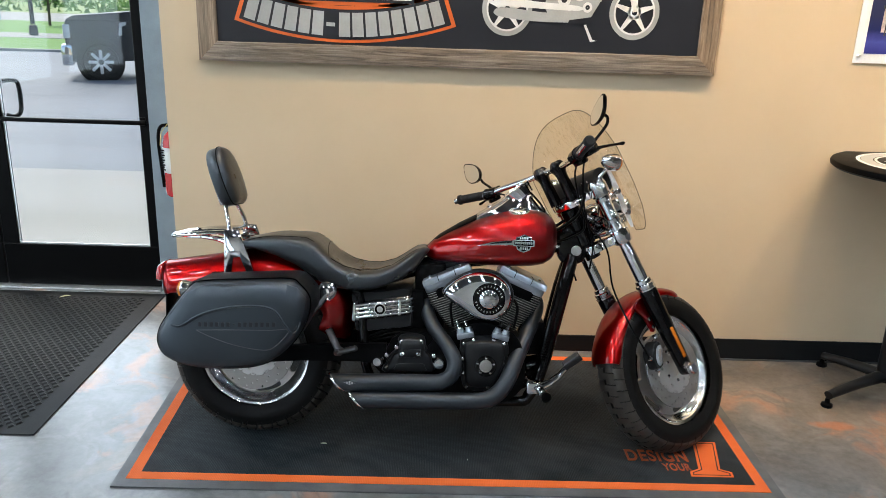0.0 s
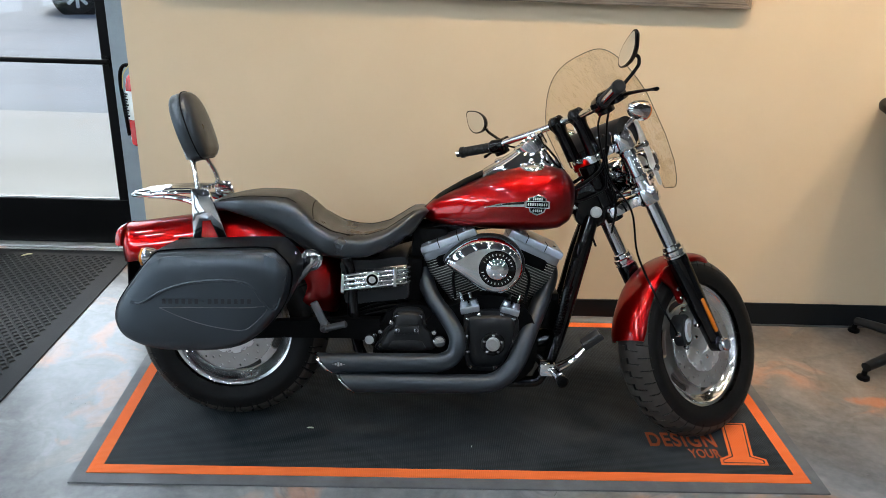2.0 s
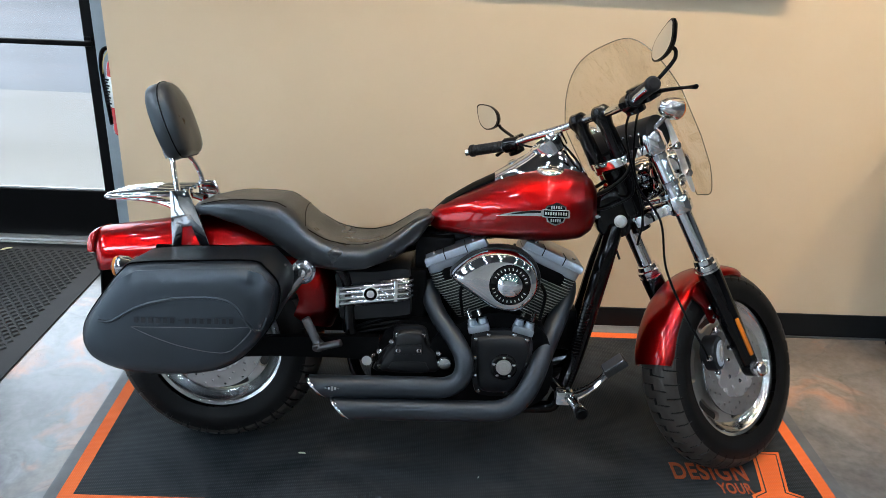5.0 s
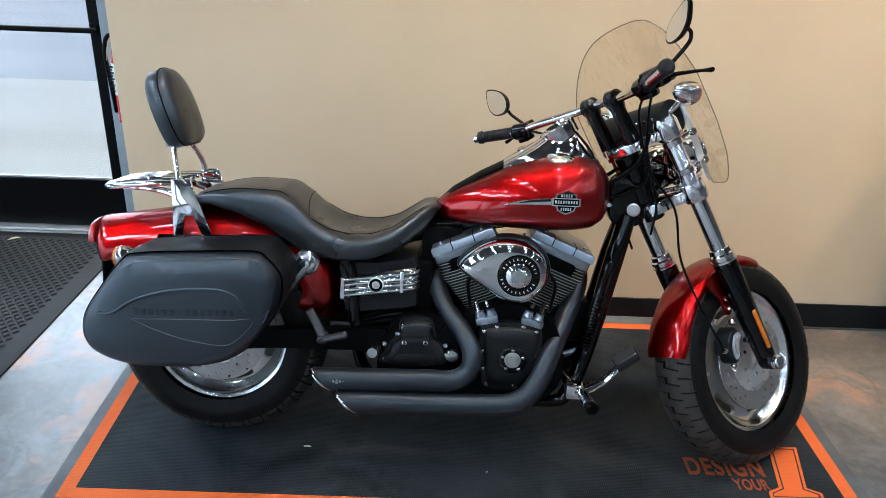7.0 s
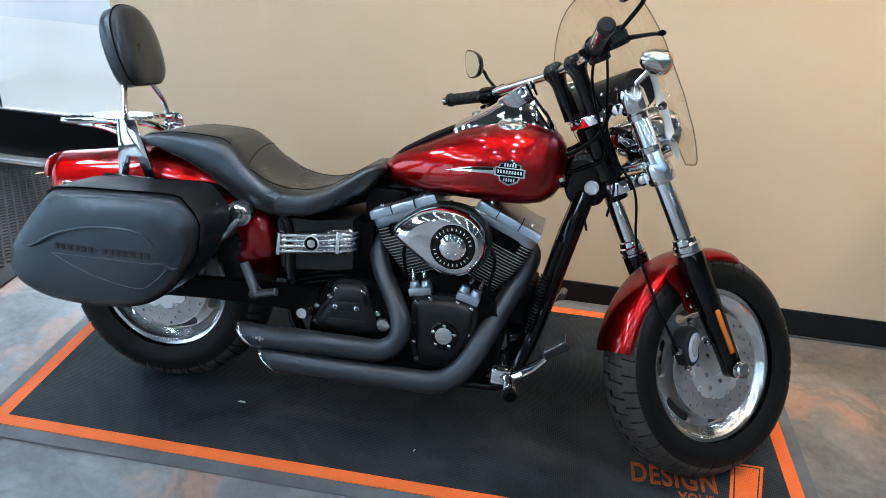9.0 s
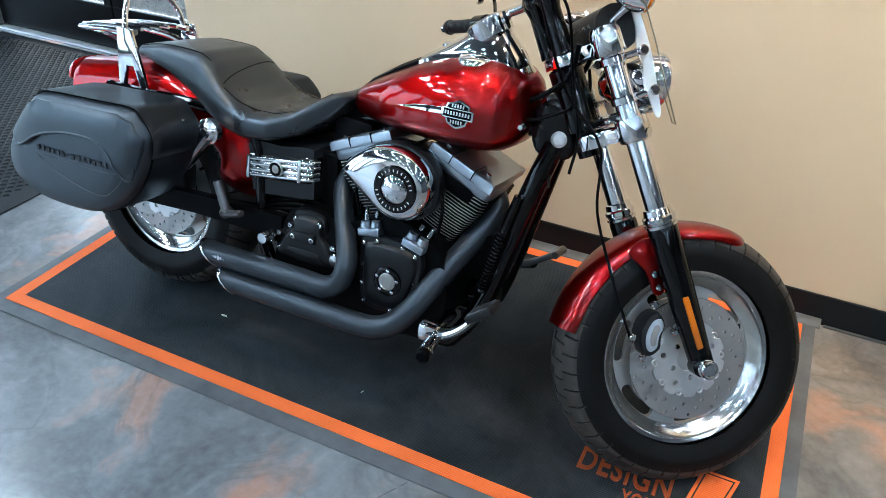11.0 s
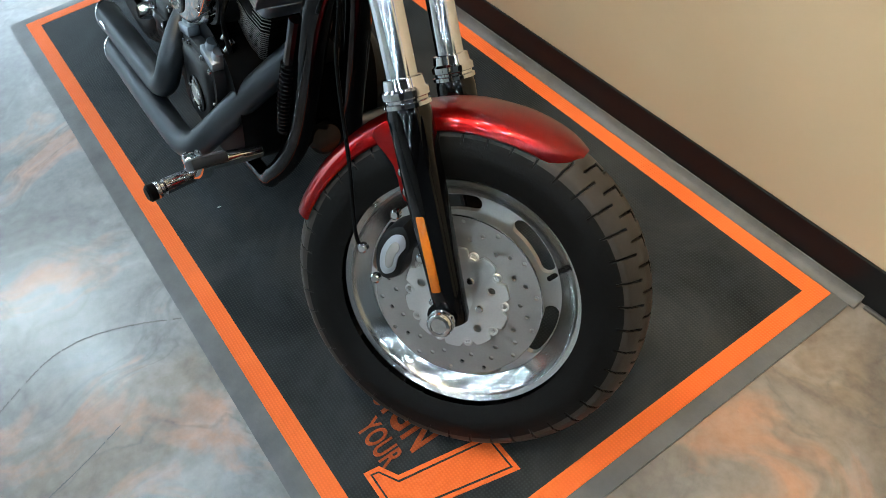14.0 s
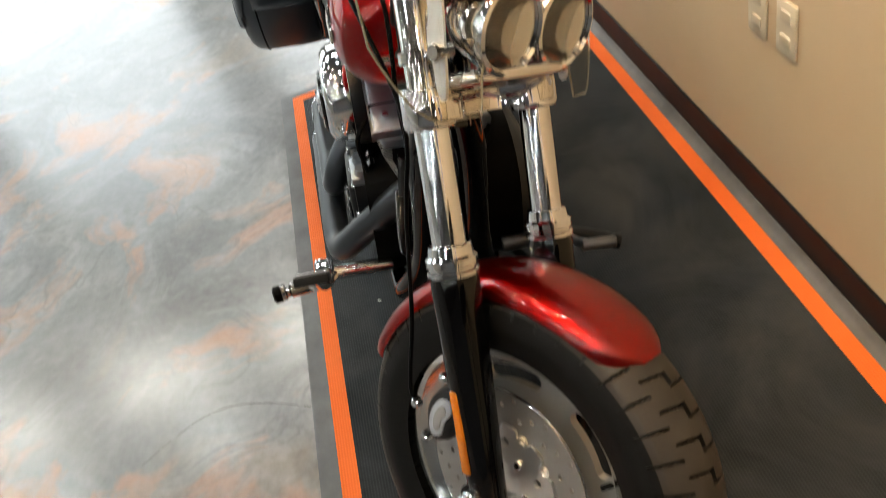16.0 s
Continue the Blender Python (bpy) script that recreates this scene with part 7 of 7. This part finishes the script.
for k, (x, z) in enumerate(((0.340, 0.533), (0.448, 0.535))):
    o = thing("wall_outlet", "ivory plastic wall outlet plate above the skirting", "outlet", Matrix.Translation((x, WALL_Y - 0.0005, z)), group="outlets on the beige wall")
    part("plate", box(-0.035, 0.035, -0.006, 0, -0.058, 0.058, 0.003, 2), surface("ivory_plastic", (0.66, 0.60, 0.47), 0.4), o)
    for dz in (-0.026, 0.026):
        part("socket", prism(smooth_loop([(-0.016, dz - 0.012), (0.016, dz - 0.012), (0.018, dz), (0.016, dz + 0.012), (-0.016, dz + 0.012), (-0.018, dz)], 3), 0.003, 0.001, Matrix.Translation((0, -0.0055, 0)) @ SIDE), surface("ivory_socket", (0.58, 0.52, 0.40), 0.4), o)

# fire extinguisher on the return of the wall
fx = thing("fire_extinguisher", "red fire extinguisher with black hose hung by the door", "fire extinguisher", Matrix.Translation((CORNER_X - 0.076, 3.83, 0.70)) @ Matrix.Scale(0.87, 4))
part("cylinder", lathe([(0.050, 0), (0.060, 0.01), (0.062, 0.03), (0.062, 0.31), (0.052, 0.35), (0.028, 0.375), (0.022, 0.385)], None, 32), M_EXTRED, fx, "red steel cylinder")
part("label_band", lathe([(0.0625, 0.14), (0.0632, 0.141), (0.0632, 0.285), (0.0625, 0.286)], None, 32, caps=False), M_SIGNWHITE, fx, "pale instruction label")
for k in range(9):
    part("label_bar", box(-0.045, -0.010, -0.0665, -0.0625, 0.155 + k * 0.014, 0.162 + k * 0.014, m=Matrix.Rotation(radians(-40 if k % 2 else -30), 4, "Z")), M_BLACKMATT, fx)
part("valve", join(rod((0, 0, 0.38), (0, 0, 0.425), 0.018, 16), box(-0.014, 0.014, -0.012, 0.09, 0.425, 0.437, 0.003), box(-0.012, 0.012, -0.012, 0.10, 0.448, 0.456, 0.003)), M_ALU, fx, "metal valve with squeeze handles")
part("gauge", lathe([(0.016, 0), (0.016, 0.012), (0.012, 0.014)], Matrix.Translation((0, -0.018, 0.405)) @ Matrix.Rotation(radians(90), 4, "X"), 16), M_SIGNWHITE, fx)
part("hose", tube([(-0.018, 0, 0.41), (-0.065, -0.01, 0.40), (-0.082, -0.015, 0.33), (-0.075, -0.015, 0.18), (-0.068, -0.012, 0.05)], 0.0095, 10, 6), M_BLACKMATT, fx, "black rubber hose")
part("hanger", box(0.06, 0.0845, -0.02, 0.02, 0.33, 0.42, 0.003), M_BLACKMATT, fx, "black wall hook")
part("seal_tag", tube([(-0.02, -0.02, 0.42), (-0.05, -0.05, 0.37), (-0.06, -0.055, 0.30)], 0.004, 6, 4, flat=0.2), surface("yellow_tag", (0.55, 0.40, 0.08), 0.5), fx, "yellow inspection tag")

# ---- high table ----
M_LITWIN = surface("photo_lit_glass", (0.55, 0.46, 0.42), 0.3, 0, 0.4, 40)
M_PHOTODARK = surface("photo_dark_roof", (0.02, 0.022, 0.03), 0.3)
part("photo_facade", box(0.10, 0.69, -0.0082, -0.0074, 0.135, 0.235), M_LITWIN, ps, "lit building front in the photo")
part("photo_roof", prism([(0.095, 0.235), (0.695, 0.245), (0.695, 0.285), (0.40, 0.30), (0.20, 0.262), (0.095, 0.25)], 0.0008, 0, Matrix.Translation((0, -0.0076, 0)) @ SIDE), M_PHOTODARK, ps)
for x, w in ((0.115, 0.006), (0.16, 0.010), (0.21, 0.016), (0.26, 0.006), (0.31, 0.014), (0.40, 0.010), (0.50, 0.014), (0.60, 0.008)):
    part("photo_post", box(x, x + w, -0.0094, -0.0086, 0.12, 0.245), M_PHOTODARK, ps)

tb = thing("high_table", "black round high table with a printed top and cross base", "table", Matrix.Translation((2.19, 3.225, 0)))
TOP_AT = Matrix.Translation((0, 0, 0.025)) @ Matrix.Diagonal((1.12, 1.12, 1, 1))
part("tabletop", lathe([(0.30, 1.012), (0.335, 1.014), (0.348, 1.024), (0.350, 1.036), (0.346, 1.046), (0.338, 1.050), (0.001, 1.050)], None, 72), M_BLACKMATT, tb, "round black tabletop", TOP_AT)
part("print_ring", plate(circle(0, 0, 0.26, 64), [circle(0, 0, 0.245, 64)], 0.001, Matrix.Translation((0, 0, 1.0505))), M_SIGNWHITE, tb, m=TOP_AT)
part("print_ring", plate(circle(0, 0, 0.243, 64), [circle(0, 0, 0.20, 64)], 0.0008, Matrix.Translation((0, 0, 1.0505))), M_SIGNGREY, tb, m=TOP_AT)
part("print_ring", plate(circle(0, 0, 0.195, 64), [circle(0, 0, 0.185, 64)], 0.001, Matrix.Translation((0, 0, 1.0505))), M_SIGNWHITE, tb, m=TOP_AT)
for k in range(6):
    part("print_bar", box(-0.15, -0.06, -0.05 + k * 0.02, -0.04 + k * 0.02, 1.0505, 1.0515), M_SIGNWHITE, tb, m=TOP_AT)
part("column", rod((0, 0, 0.06), (0, 0, 1.037), 0.038, 28), M_BLACKSATIN, tb, "black steel column")
for k, (x, y) in enumerate(((-0.335, -0.155), (-0.155, 0.265), (0.335, 0.155), (0.155, -0.265))):
    leg = part("foot", tube([(0, 0, 0.085), (x * 0.5, y * 0.5, 0.075), (x, y, 0.055)], [0.034, 0.027, 0.022], 14, 3, flat=0.8), M_BLACKSATIN, tb, "black tapered cross foot")
    part("glide", lathe([(0.024, 0), (0.026, 0.004), (0.024, 0.014), (0.012, 0.02), (0.010, 0.04)], Matrix.Translation((x, y, 0)), 18), M_BLACKMATT, leg)

# ---- ceiling lamps ----
M_LAMP = glow("lamp_diffuser", (0.76, 0.88, 1.0), LAMP)
first = None
for i in range(6):
    for j in range(7):
        m = Matrix.Translation((-3.2 + i * 1.7, -6.2 + j * 1.55, CEIL - 0.07))
        if first is None:
            first = thing("ceiling_light", "square white ceiling light panel", "ceiling light", m, group="ceiling lights")
            part("frame", join(box(-0.12, 0.12, -0.12, -0.09, -0.02, 0.07), box(-0.12, 0.12, 0.09, 0.12, -0.02, 0.07), box(-0.12, -0.09, -0.09, 0.09, -0.02, 0.07), box(0.09, 0.12, -0.09, 0.09, -0.02, 0.07)), M_SIGNWHITE, first)
            part("diffuser", box(-0.09, 0.09, -0.09, 0.09, -0.012, -0.004), M_LAMP, first, "glowing diffuser")
        else:
            copy_thing(first, m)

M_PANEL = glow("panel_diffuser", (0.90, 0.96, 1.0), PANEL)
first = None
for k in range(4):
    m = Matrix.Translation((-4.3, -2.6 + k * 1.9, CEIL - 0.05))
    if first is None:
        first = thing("panel_light", "long cool white ceiling light panel", "ceiling light", m, group="long light panels")
        part("frame", join(box(-0.36, 0.36, -0.66, -0.61, -0.02, 0.05), box(-0.36, 0.36, 0.61, 0.66, -0.02, 0.05), box(-0.36, -0.31, -0.61, 0.61, -0.02, 0.05), box(0.31, 0.36, -0.61, 0.61, -0.02, 0.05)), M_SIGNWHITE, first)
        part("diffuser", box(-0.31, 0.31, -0.61, 0.61, -0.012, -0.004), M_PANEL, first, "glowing diffuser")
    else:
        copy_thing(first, m)

def wall_spot(x, power):
    """A ceiling spot that washes the display wall with warm light."""
    sp = thing("spot_lamp", "small black ceiling spot aimed at the wall", "spot lamp", Matrix.Translation((x, 2.30, CEIL)), group="wall spots")
    aim = along((0, 0, -0.18), Vector((0.0, 1.25, -2.35)))
    part("stem", rod((0, 0, -0.16), (0, 0, 0), 0.012), M_BLACKMATT, sp)
    part("can", lathe([(0.03, -0.09), (0.05, -0.08), (0.05, 0.06), (0.044, 0.06), (0.042, 0.02)], aim, 24), M_BLACKMATT, sp)
    spot_data = bpy.data.lights.new("spot_light", "SPOT")
    spot_data.energy = power
    spot_data.color = (1.0, 0.71, 0.40)
    spot_data.spot_size = radians(75)
    spot_data.spot_blend = 1.0
    spot_data.shadow_soft_size = 0.06
    spot_ob = new("spot_light", spot_data)
    spot_ob.parent = sp
    spot_ob.matrix_basis = look((0, 0, -0.26), (0.0, 1.25, -2.35))


for x, k in ((-0.55, 0.75), (0.55, 1.0), (1.65, 1.5), (2.75, 1.8)):
    wall_spot(x, SPOT * k)

# ---- outside ----
def ground_mat(name, a, b_, scale, rough=0.85):
    m, nt, b = nodes_of(name)
    v = coords(nt)
    big, fine = noise_tex(nt, coords(nt, (0.25, 1, 1)), scale, 7, 0.6, 0.7), noise_tex(nt, v, 60, 4)
    col = blend(nt, 0.3, ramp(nt, big, [(0.3, a), (0.7, b_)]), ramp(nt, fine, [(0.3, a), (0.7, b_)]))
    nt.links.new(col, b.inputs["Base Color"])
    b.inputs["Roughness"].default_value = rough
    bump(nt, b, fine, 0.3, 0.01)
    return m


M_ASPHALT = ground_mat("wet_asphalt", (0.07, 0.086, 0.112), (0.15, 0.17, 0.20), 0.5, 0.6)
M_CONC = ground_mat("pale_concrete", (0.24, 0.24, 0.23), (0.31, 0.31, 0.30), 0.8)
M_GRASS = ground_mat("mown_grass", (0.06, 0.17, 0.018), (0.13, 0.27, 0.04), 1.2)
M_FIELD = ground_mat("rough_field", (0.13, 0.24, 0.05), (0.27, 0.30, 0.12), 0.3)
tagged(part("ground", box(-420, 420, -300, 420, -0.45, -0.16), M_FIELD), "rough green field reaching to the horizon", "ground", kind="structure")
tagged(part("pavement", box(-12, 2.0, DOOR_Y + 0.09, 7.60, -0.16, -0.004), M_CONC), "pale concrete apron outside the door", "pavement", kind="structure")
tagged(part("parking_lot", box(-60, 30, 7.62, 24.4, -0.16, -0.02), M_ASPHALT), "grey asphalt parking lot, patched and damp", "road", kind="structure")
tagged(part("kerb", box(-60, 30, 24.4, 24.6, -0.16, 0.06, 0.02, 2), M_CONC), "pale concrete kerb behind the parking lot", "kerb", kind="structure")
# the land climbs gently behind the kerb
def land(name, y0, z0, y1, z1, mat, label, category):
    bm = loft([[(x, y0, -0.16), (x, y1, -0.16), (x, y1, z1), (x, y0, z0)] for x in (-400, 300)])
    tagged(part(name, bm, mat), label, category, kind="structure")


land("grass_strip", 24.6, 0.04, 30.0, 0.10, M_GRASS, "mown grass strip behind the kerb", "grass")
land("footpath", 30.0, 0.11, 32.2, 0.18, M_CONC, "pale concrete footpath", "pavement")
land("verge", 32.2, 0.17, 42.0, 0.34, M_GRASS, "mown green verge along the road", "grass")
land("road", 42.0, 0.33, 58.0, 0.41, M_CONC, "pale concrete road beyond the grass", "road")
land("hillside", 58.0, 0.42, 419.0, 10.0, M_FIELD, "rough green hillside beyond the road", "field")


# ---- seen through the door: pickup, lamp post, saplings, signs ----
def pickup():
    t = thing("pickup_truck", "dark blue pickup truck parked across the lot", "truck", Matrix.Translation((-7.0, 16.48, -0.02)) @ Matrix.Rotation(radians(20), 4, "Z") @ Matrix.Scale(0.86, 4))
    blue = surface("dark_blue_paint", (0.010, 0.014, 0.022), 0.35, 0, 0.1, spec=0.25)
    prof = [(-0.55, 0.42), (-0.62, 0.80), (-0.62, 1.28), (-0.56, 1.42), (-0.40, 1.50), (0.60, 1.59), (0.86, 1.62), (1.40, 2.14), (1.6, 2.18), (3.3, 2.2), (3.5, 1.62), (5.2, 1.60), (5.2, 0.60)]
    part("body", loft([[(x, y, z) for x, z in prof] for y in (0.0, 0.04)] + [[(x, y, z) for x, z in prof] for y in (1.86, 1.9)]), blue, t, "dark blue truck body")
    part("bonnet_edge", box(-0.52, 0.8, -0.015, 0.02, 1.38, 1.43, 0.01, m=Matrix.Translation((0, 0, 0.0))), blue, t)
    part("side_window", prism([(1.02, 1.66), (1.46, 2.08), (2.2, 2.10), (2.2, 1.66)], 0.02, 0.004, Matrix.Translation((0, -0.001, 0)) @ SIDE), M_BLACKGLOSS, t, "dark side window")
    part("bumper", box(-0.74, -0.48, -0.03, 1.93, 0.34, 0.84, 0.06), M_CHROME, t, "chrome front bumper")
    part("headlamp", box(-0.655, -0.50, -0.012, 0.10, 0.98, 1.30, 0.02), M_SIGNWHITE, t, "pale headlamp")
    part("fender_vent", prism([(0.56, 1.06), (0.60, 1.36), (0.76, 1.38), (0.74, 1.30), (0.66, 1.28), (0.64, 1.06)], 0.02, 0.004, Matrix.Translation((0, -0.002, 0)) @ SIDE), M_SIGNWHITE, t, "silver wing vent")
    part("door_seam", join(box(0.92, 0.935, -0.006, 0.0, 0.62, 1.6), box(1.035, 2.3, -0.02, 0.0, 0.68, 0.72)), M_BLACKMATT, t)
    part("wheel_arch", lathe([(0.54, 0), (0.54, 0.03), (0.46, 0.03), (0.46, 0)], Matrix.Translation((0.12, 0.0, 0.43)) @ Matrix.Rotation(radians(90), 4, "X"), 40), M_BLACKMATT, t, "dark wheel arch")
    for x in (0.12, 4.1):
        for y in (-0.02, 1.62):
            w = part("wheel", lathe([(0.30, 0.02), (0.40, 0.0), (0.43, 0.05), (0.43, 0.22), (0.40, 0.28), (0.27, 0.27)], Matrix.Translation((x, y + 0.28, 0.43)) @ Matrix.Rotation(radians(90), 4, "X"), 40), M_TYRE, t, "black tyre on a silver rim")
            part("rim", lathe([(0.28, 0.24), (0.27, 0.265), (0.23, 0.25), (0.10, 0.255), (0.08, 0.275), (0.001, 0.28)], Matrix.Translation((x, y + 0.28, 0.43)) @ Matrix.Rotation(radians(90), 4, "X"), 32), M_BLACKMATT, w)
            for k in range(8):
                part("spoke", box(0.06, 0.285, -0.036, 0.036, 0.262, 0.285, 0.008, 1, m=Matrix.Translation((x, y + 0.28, 0.43)) @ Matrix.Rotation(radians(90), 4, "X") @ Matrix.Rotation(math.pi * k / 4, 4, "Z")), M_SIGNWHITE, w)
    part("mirror", box(1.12, 1.24, -0.22, -0.03, 1.38, 1.62, 0.03), M_BLACKGLOSS, t)
    return t


pickup()

lp = thing("street_lamp", "dark metal lamp post on a round base", "street lamp", Matrix.Translation((-15.5, 31.0, 0.14)) @ Matrix.Scale(0.62, 4))
part("base", lathe([(0.26, 0), (0.26, 0.45), (0.22, 0.6), (0.14, 0.65)], None, 20), M_SKIRT, lp)
part("pole", lathe([(0.13, 0.7), (0.10, 8.0)], None, 16), M_SKIRT, lp)
part("head", box(-0.3, 1.2, -0.2, 0.2, 7.9, 8.05, 0.03), M_SKIRT, lp)

sg = thing("road_sign", "small pale road sign on a thin post", "sign", Matrix.Translation((-22.4, 41.5, 0.33)) @ Matrix.Scale(0.62, 4))
part("post", rod((0, 0, 0), (0, 0, 2.4), 0.06, 10), M_GREYFRAME, sg)
part("sign_face", box(-0.35, 0.35, -0.08, -0.06, 2.0, 3.4, 0.01), M_SIGNWHITE, sg)

M_BARK = surface("sapling_bark", (0.10, 0.075, 0.05), 0.8)
M_LEAF = surface("sapling_leaves", (0.07, 0.14, 0.03), 0.6, 0, 0.3, 3)


def sapling(x, y, h):
    t = thing("young_tree", "young tree with sparse green leaves on the verge", "tree", Matrix.Translation((x, y, 0.27)), group="young trees along the road")
    limbs = [tube([(0, 0, 0), (0.02, 0.01, h * 0.4), (0.0, 0.03, h * 0.75), (0.03, 0, h)], [0.07, 0.055, 0.04, 0.015], 8, 4)]
    tips = []
    for k in range(9):
        z0 = h * (0.4 + 0.055 * k)
        a = k * 2.4
        L = h * 0.3 * (1 - 0.06 * k)
        tip = (math.cos(a) * L, math.sin(a) * L, z0 + L * 0.75)
        limbs.append(tube([(0, 0, z0), (tip[0] * 0.5, tip[1] * 0.5, z0 + L * 0.3), tip], [0.025, 0.018, 0.008], 6, 3))
        tips.append(((0, 0, z0), tip))
    part("trunk", join(*limbs), M_BARK, t, "thin brown trunk with limbs")
    vs, fs = [], []
    rnd = random.Random(int(x * 10))
    for a, b in tips:
        for _ in range(55):
            q = 0.35 + 0.75 * rnd.random()
            c = Vector(a).lerp(Vector(b), q) + Vector((rnd.gauss(0, 0.22), rnd.gauss(0, 0.22), rnd.gauss(0, 0.2)))
            u = Vector((rnd.gauss(0, 1), rnd.gauss(0, 1), rnd.gauss(0, 0.6))).normalized() * 0.11
            w = u.orthogonal().normalized() * 0.06
            n = len(vs)
            vs += [c - u, c + w, c + u, c - w]
            fs.append((n, n + 1, n + 2, n + 3))
    me = bpy.data.meshes.new("crown")
    me.from_pydata(vs, [], fs)
    me.materials.append(M_LEAF)
    c = new("crown", me)
    c.parent = t
    c["label"] = "sparse crown of small green leaves"


sapling(-18.2, 38.0, 2.3)
sapling(-11.0, 38.0, 2.4)

# tall rough grass and shrubs beyond the road
vs, fs = [], []
rnd = random.Random(5)
for _ in range(5000):
    x, y = rnd.uniform(-110, 10), rnd.uniform(59, 100)
    g0 = 0.42 + (y - 58) * 0.02654
    h, w = rnd.uniform(0.1, 0.45) * (1.6 if rnd.random() < 0.1 else 1), rnd.uniform(0.1, 0.4)
    a = rnd.uniform(0, math.pi)
    n = len(vs)
    vs += [(x - w * math.cos(a), y - w * math.sin(a), g0 - 0.05), (x + w * math.cos(a), y + w * math.sin(a), g0 - 0.05), (x + rnd.uniform(-0.3, 0.3), y, g0 + h)]
    fs.append((n, n + 1, n + 2))
me = bpy.data.meshes.new("meadow")
me.from_pydata(vs, [], fs)
me.materials.append(surface("meadow_grass", (0.15, 0.27, 0.06), 0.7, 0, 0.3, 0.3))
tagged(new("meadow", me), "tall rough green grass beyond the road", "grass", kind="stuff")
# dry leaf scraps on the mats and floor
for k, (x, y, z, s_, col) in enumerate(((-0.341, 2.65, 0.0085, 0.014, (0.55, 0.60, 0.45)), (-2.02, 4.12, 0.012, 0.03, (0.42, 0.38, 0.20)), (0.22, 2.56, 0.0085, 0.006, (0.6, 0.6, 0.55)))):
    bm = bmesh.new()
    pts = [(-1, 0, 0), (-0.5, 0.28, 0.15), (0.1, 0.2, 0.3), (0.6, 0.35, 0.2), (1, 0.05, 0.1), (0.4, -0.2, 0.25), (-0.4, -0.22, 0.12)]
    bm.faces.new([bm.verts.new((px * s_, py * s_, pz * s_)) for px, py, pz in pts])
    thicken(bm, (0, 0, 0.0006))
    ob = part("leaf_scrap", bm, surface("dry_leaf_%d" % k, col, 0.6))
    ob.matrix_basis = pose(x, y, z, 0, 0, 35 * k - 10)
    tagged(ob, "small dry pale leaf scrap lying on a mat", "leaf", group="leaf scraps")


# hairline cracks in the floor sealer
M_CRACK = surface("dirt_in_crack", (0.085, 0.080, 0.076), 0.6)


def crack(pts, w):
    """A thin dirt-filled line that wanders a little and breaks up."""
    rnd = random.Random(int(pts[0][0] * 1000))
    P = smooth_path([(x, y, 0) for x, y in pts], 14)
    bm = bmesh.new()
    for a, b in zip(P, P[1:]):
        if rnd.random() < 0.16:
            continue
        n = Vector((-(b - a).y, (b - a).x, 0)).normalized() * w * rnd.uniform(0.5, 1.2)
        o = n * rnd.uniform(-0.5, 0.5)
        vs = [bm.verts.new(q + o + Vector((0, 0, z))) for z in (-0.002, 0.0007) for q in (a - n, b - n, b + n, a + n)]
        for f in ((4, 5, 6, 7), (0, 1, 5, 4), (1, 2, 6, 5), (2, 3, 7, 6), (3, 0, 4, 7)):
            bm.faces.new([vs[k] for k in f])
    tagged(part("floor_crack", bm, M_CRACK), "hairline crack in the glossy floor sealer", "crack", kind="structure")


crack([(0.477, 1.913), (0.438, 1.977), (0.401, 2.048), (0.390, 2.11), (0.398, 2.172), (0.433, 2.262), (0.480, 2.345)], 0.0016)
crack([(0.735, 1.93), (0.718, 1.973), (0.689, 2.057), (0.656, 2.136)], 0.0010)

# small raised diamonds of the scraper mat
bm = bmesh.new()
pitch = 0.042
nx, ny = int((EX1 - EX0 - 0.1) / pitch), int((EY1 - EY0 - 0.1) / (pitch * 0.62))
vs, fs = [], []
for j in range(ny):
    for i in range(nx):
        cx, cy = EX0 + 0.06 + (i + 0.5 * (j % 2)) * pitch, EY0 + 0.06 + j * pitch * 0.62
        a, b = pitch * 0.44, pitch * 0.52
        n = len(vs)
        vs += [(cx - a, cy, 0.006), (cx, cy - b, 0.006), (cx + a, cy, 0.006), (cx, cy + b, 0.006), (cx - a * 0.6, cy, 0.0115), (cx, cy - b * 0.6, 0.0115), (cx + a * 0.6, cy, 0.0115), (cx, cy + b * 0.6, 0.0115)]
        fs += [(n + 4, n + 5, n + 6, n + 7)] + [(n + k, n + (k + 1) % 4, n + 4 + (k + 1) % 4, n + 4 + k) for k in range(4)]
me = bpy.data.meshes.new("diamond_tread")
me.from_pydata(vs, [], fs)
me.materials.append(M_DOORMAT)
dia = new("diamond_tread", me)
dia.parent = entry
tagged(dia, "rows of raised rubber diamonds", kind="stuff")
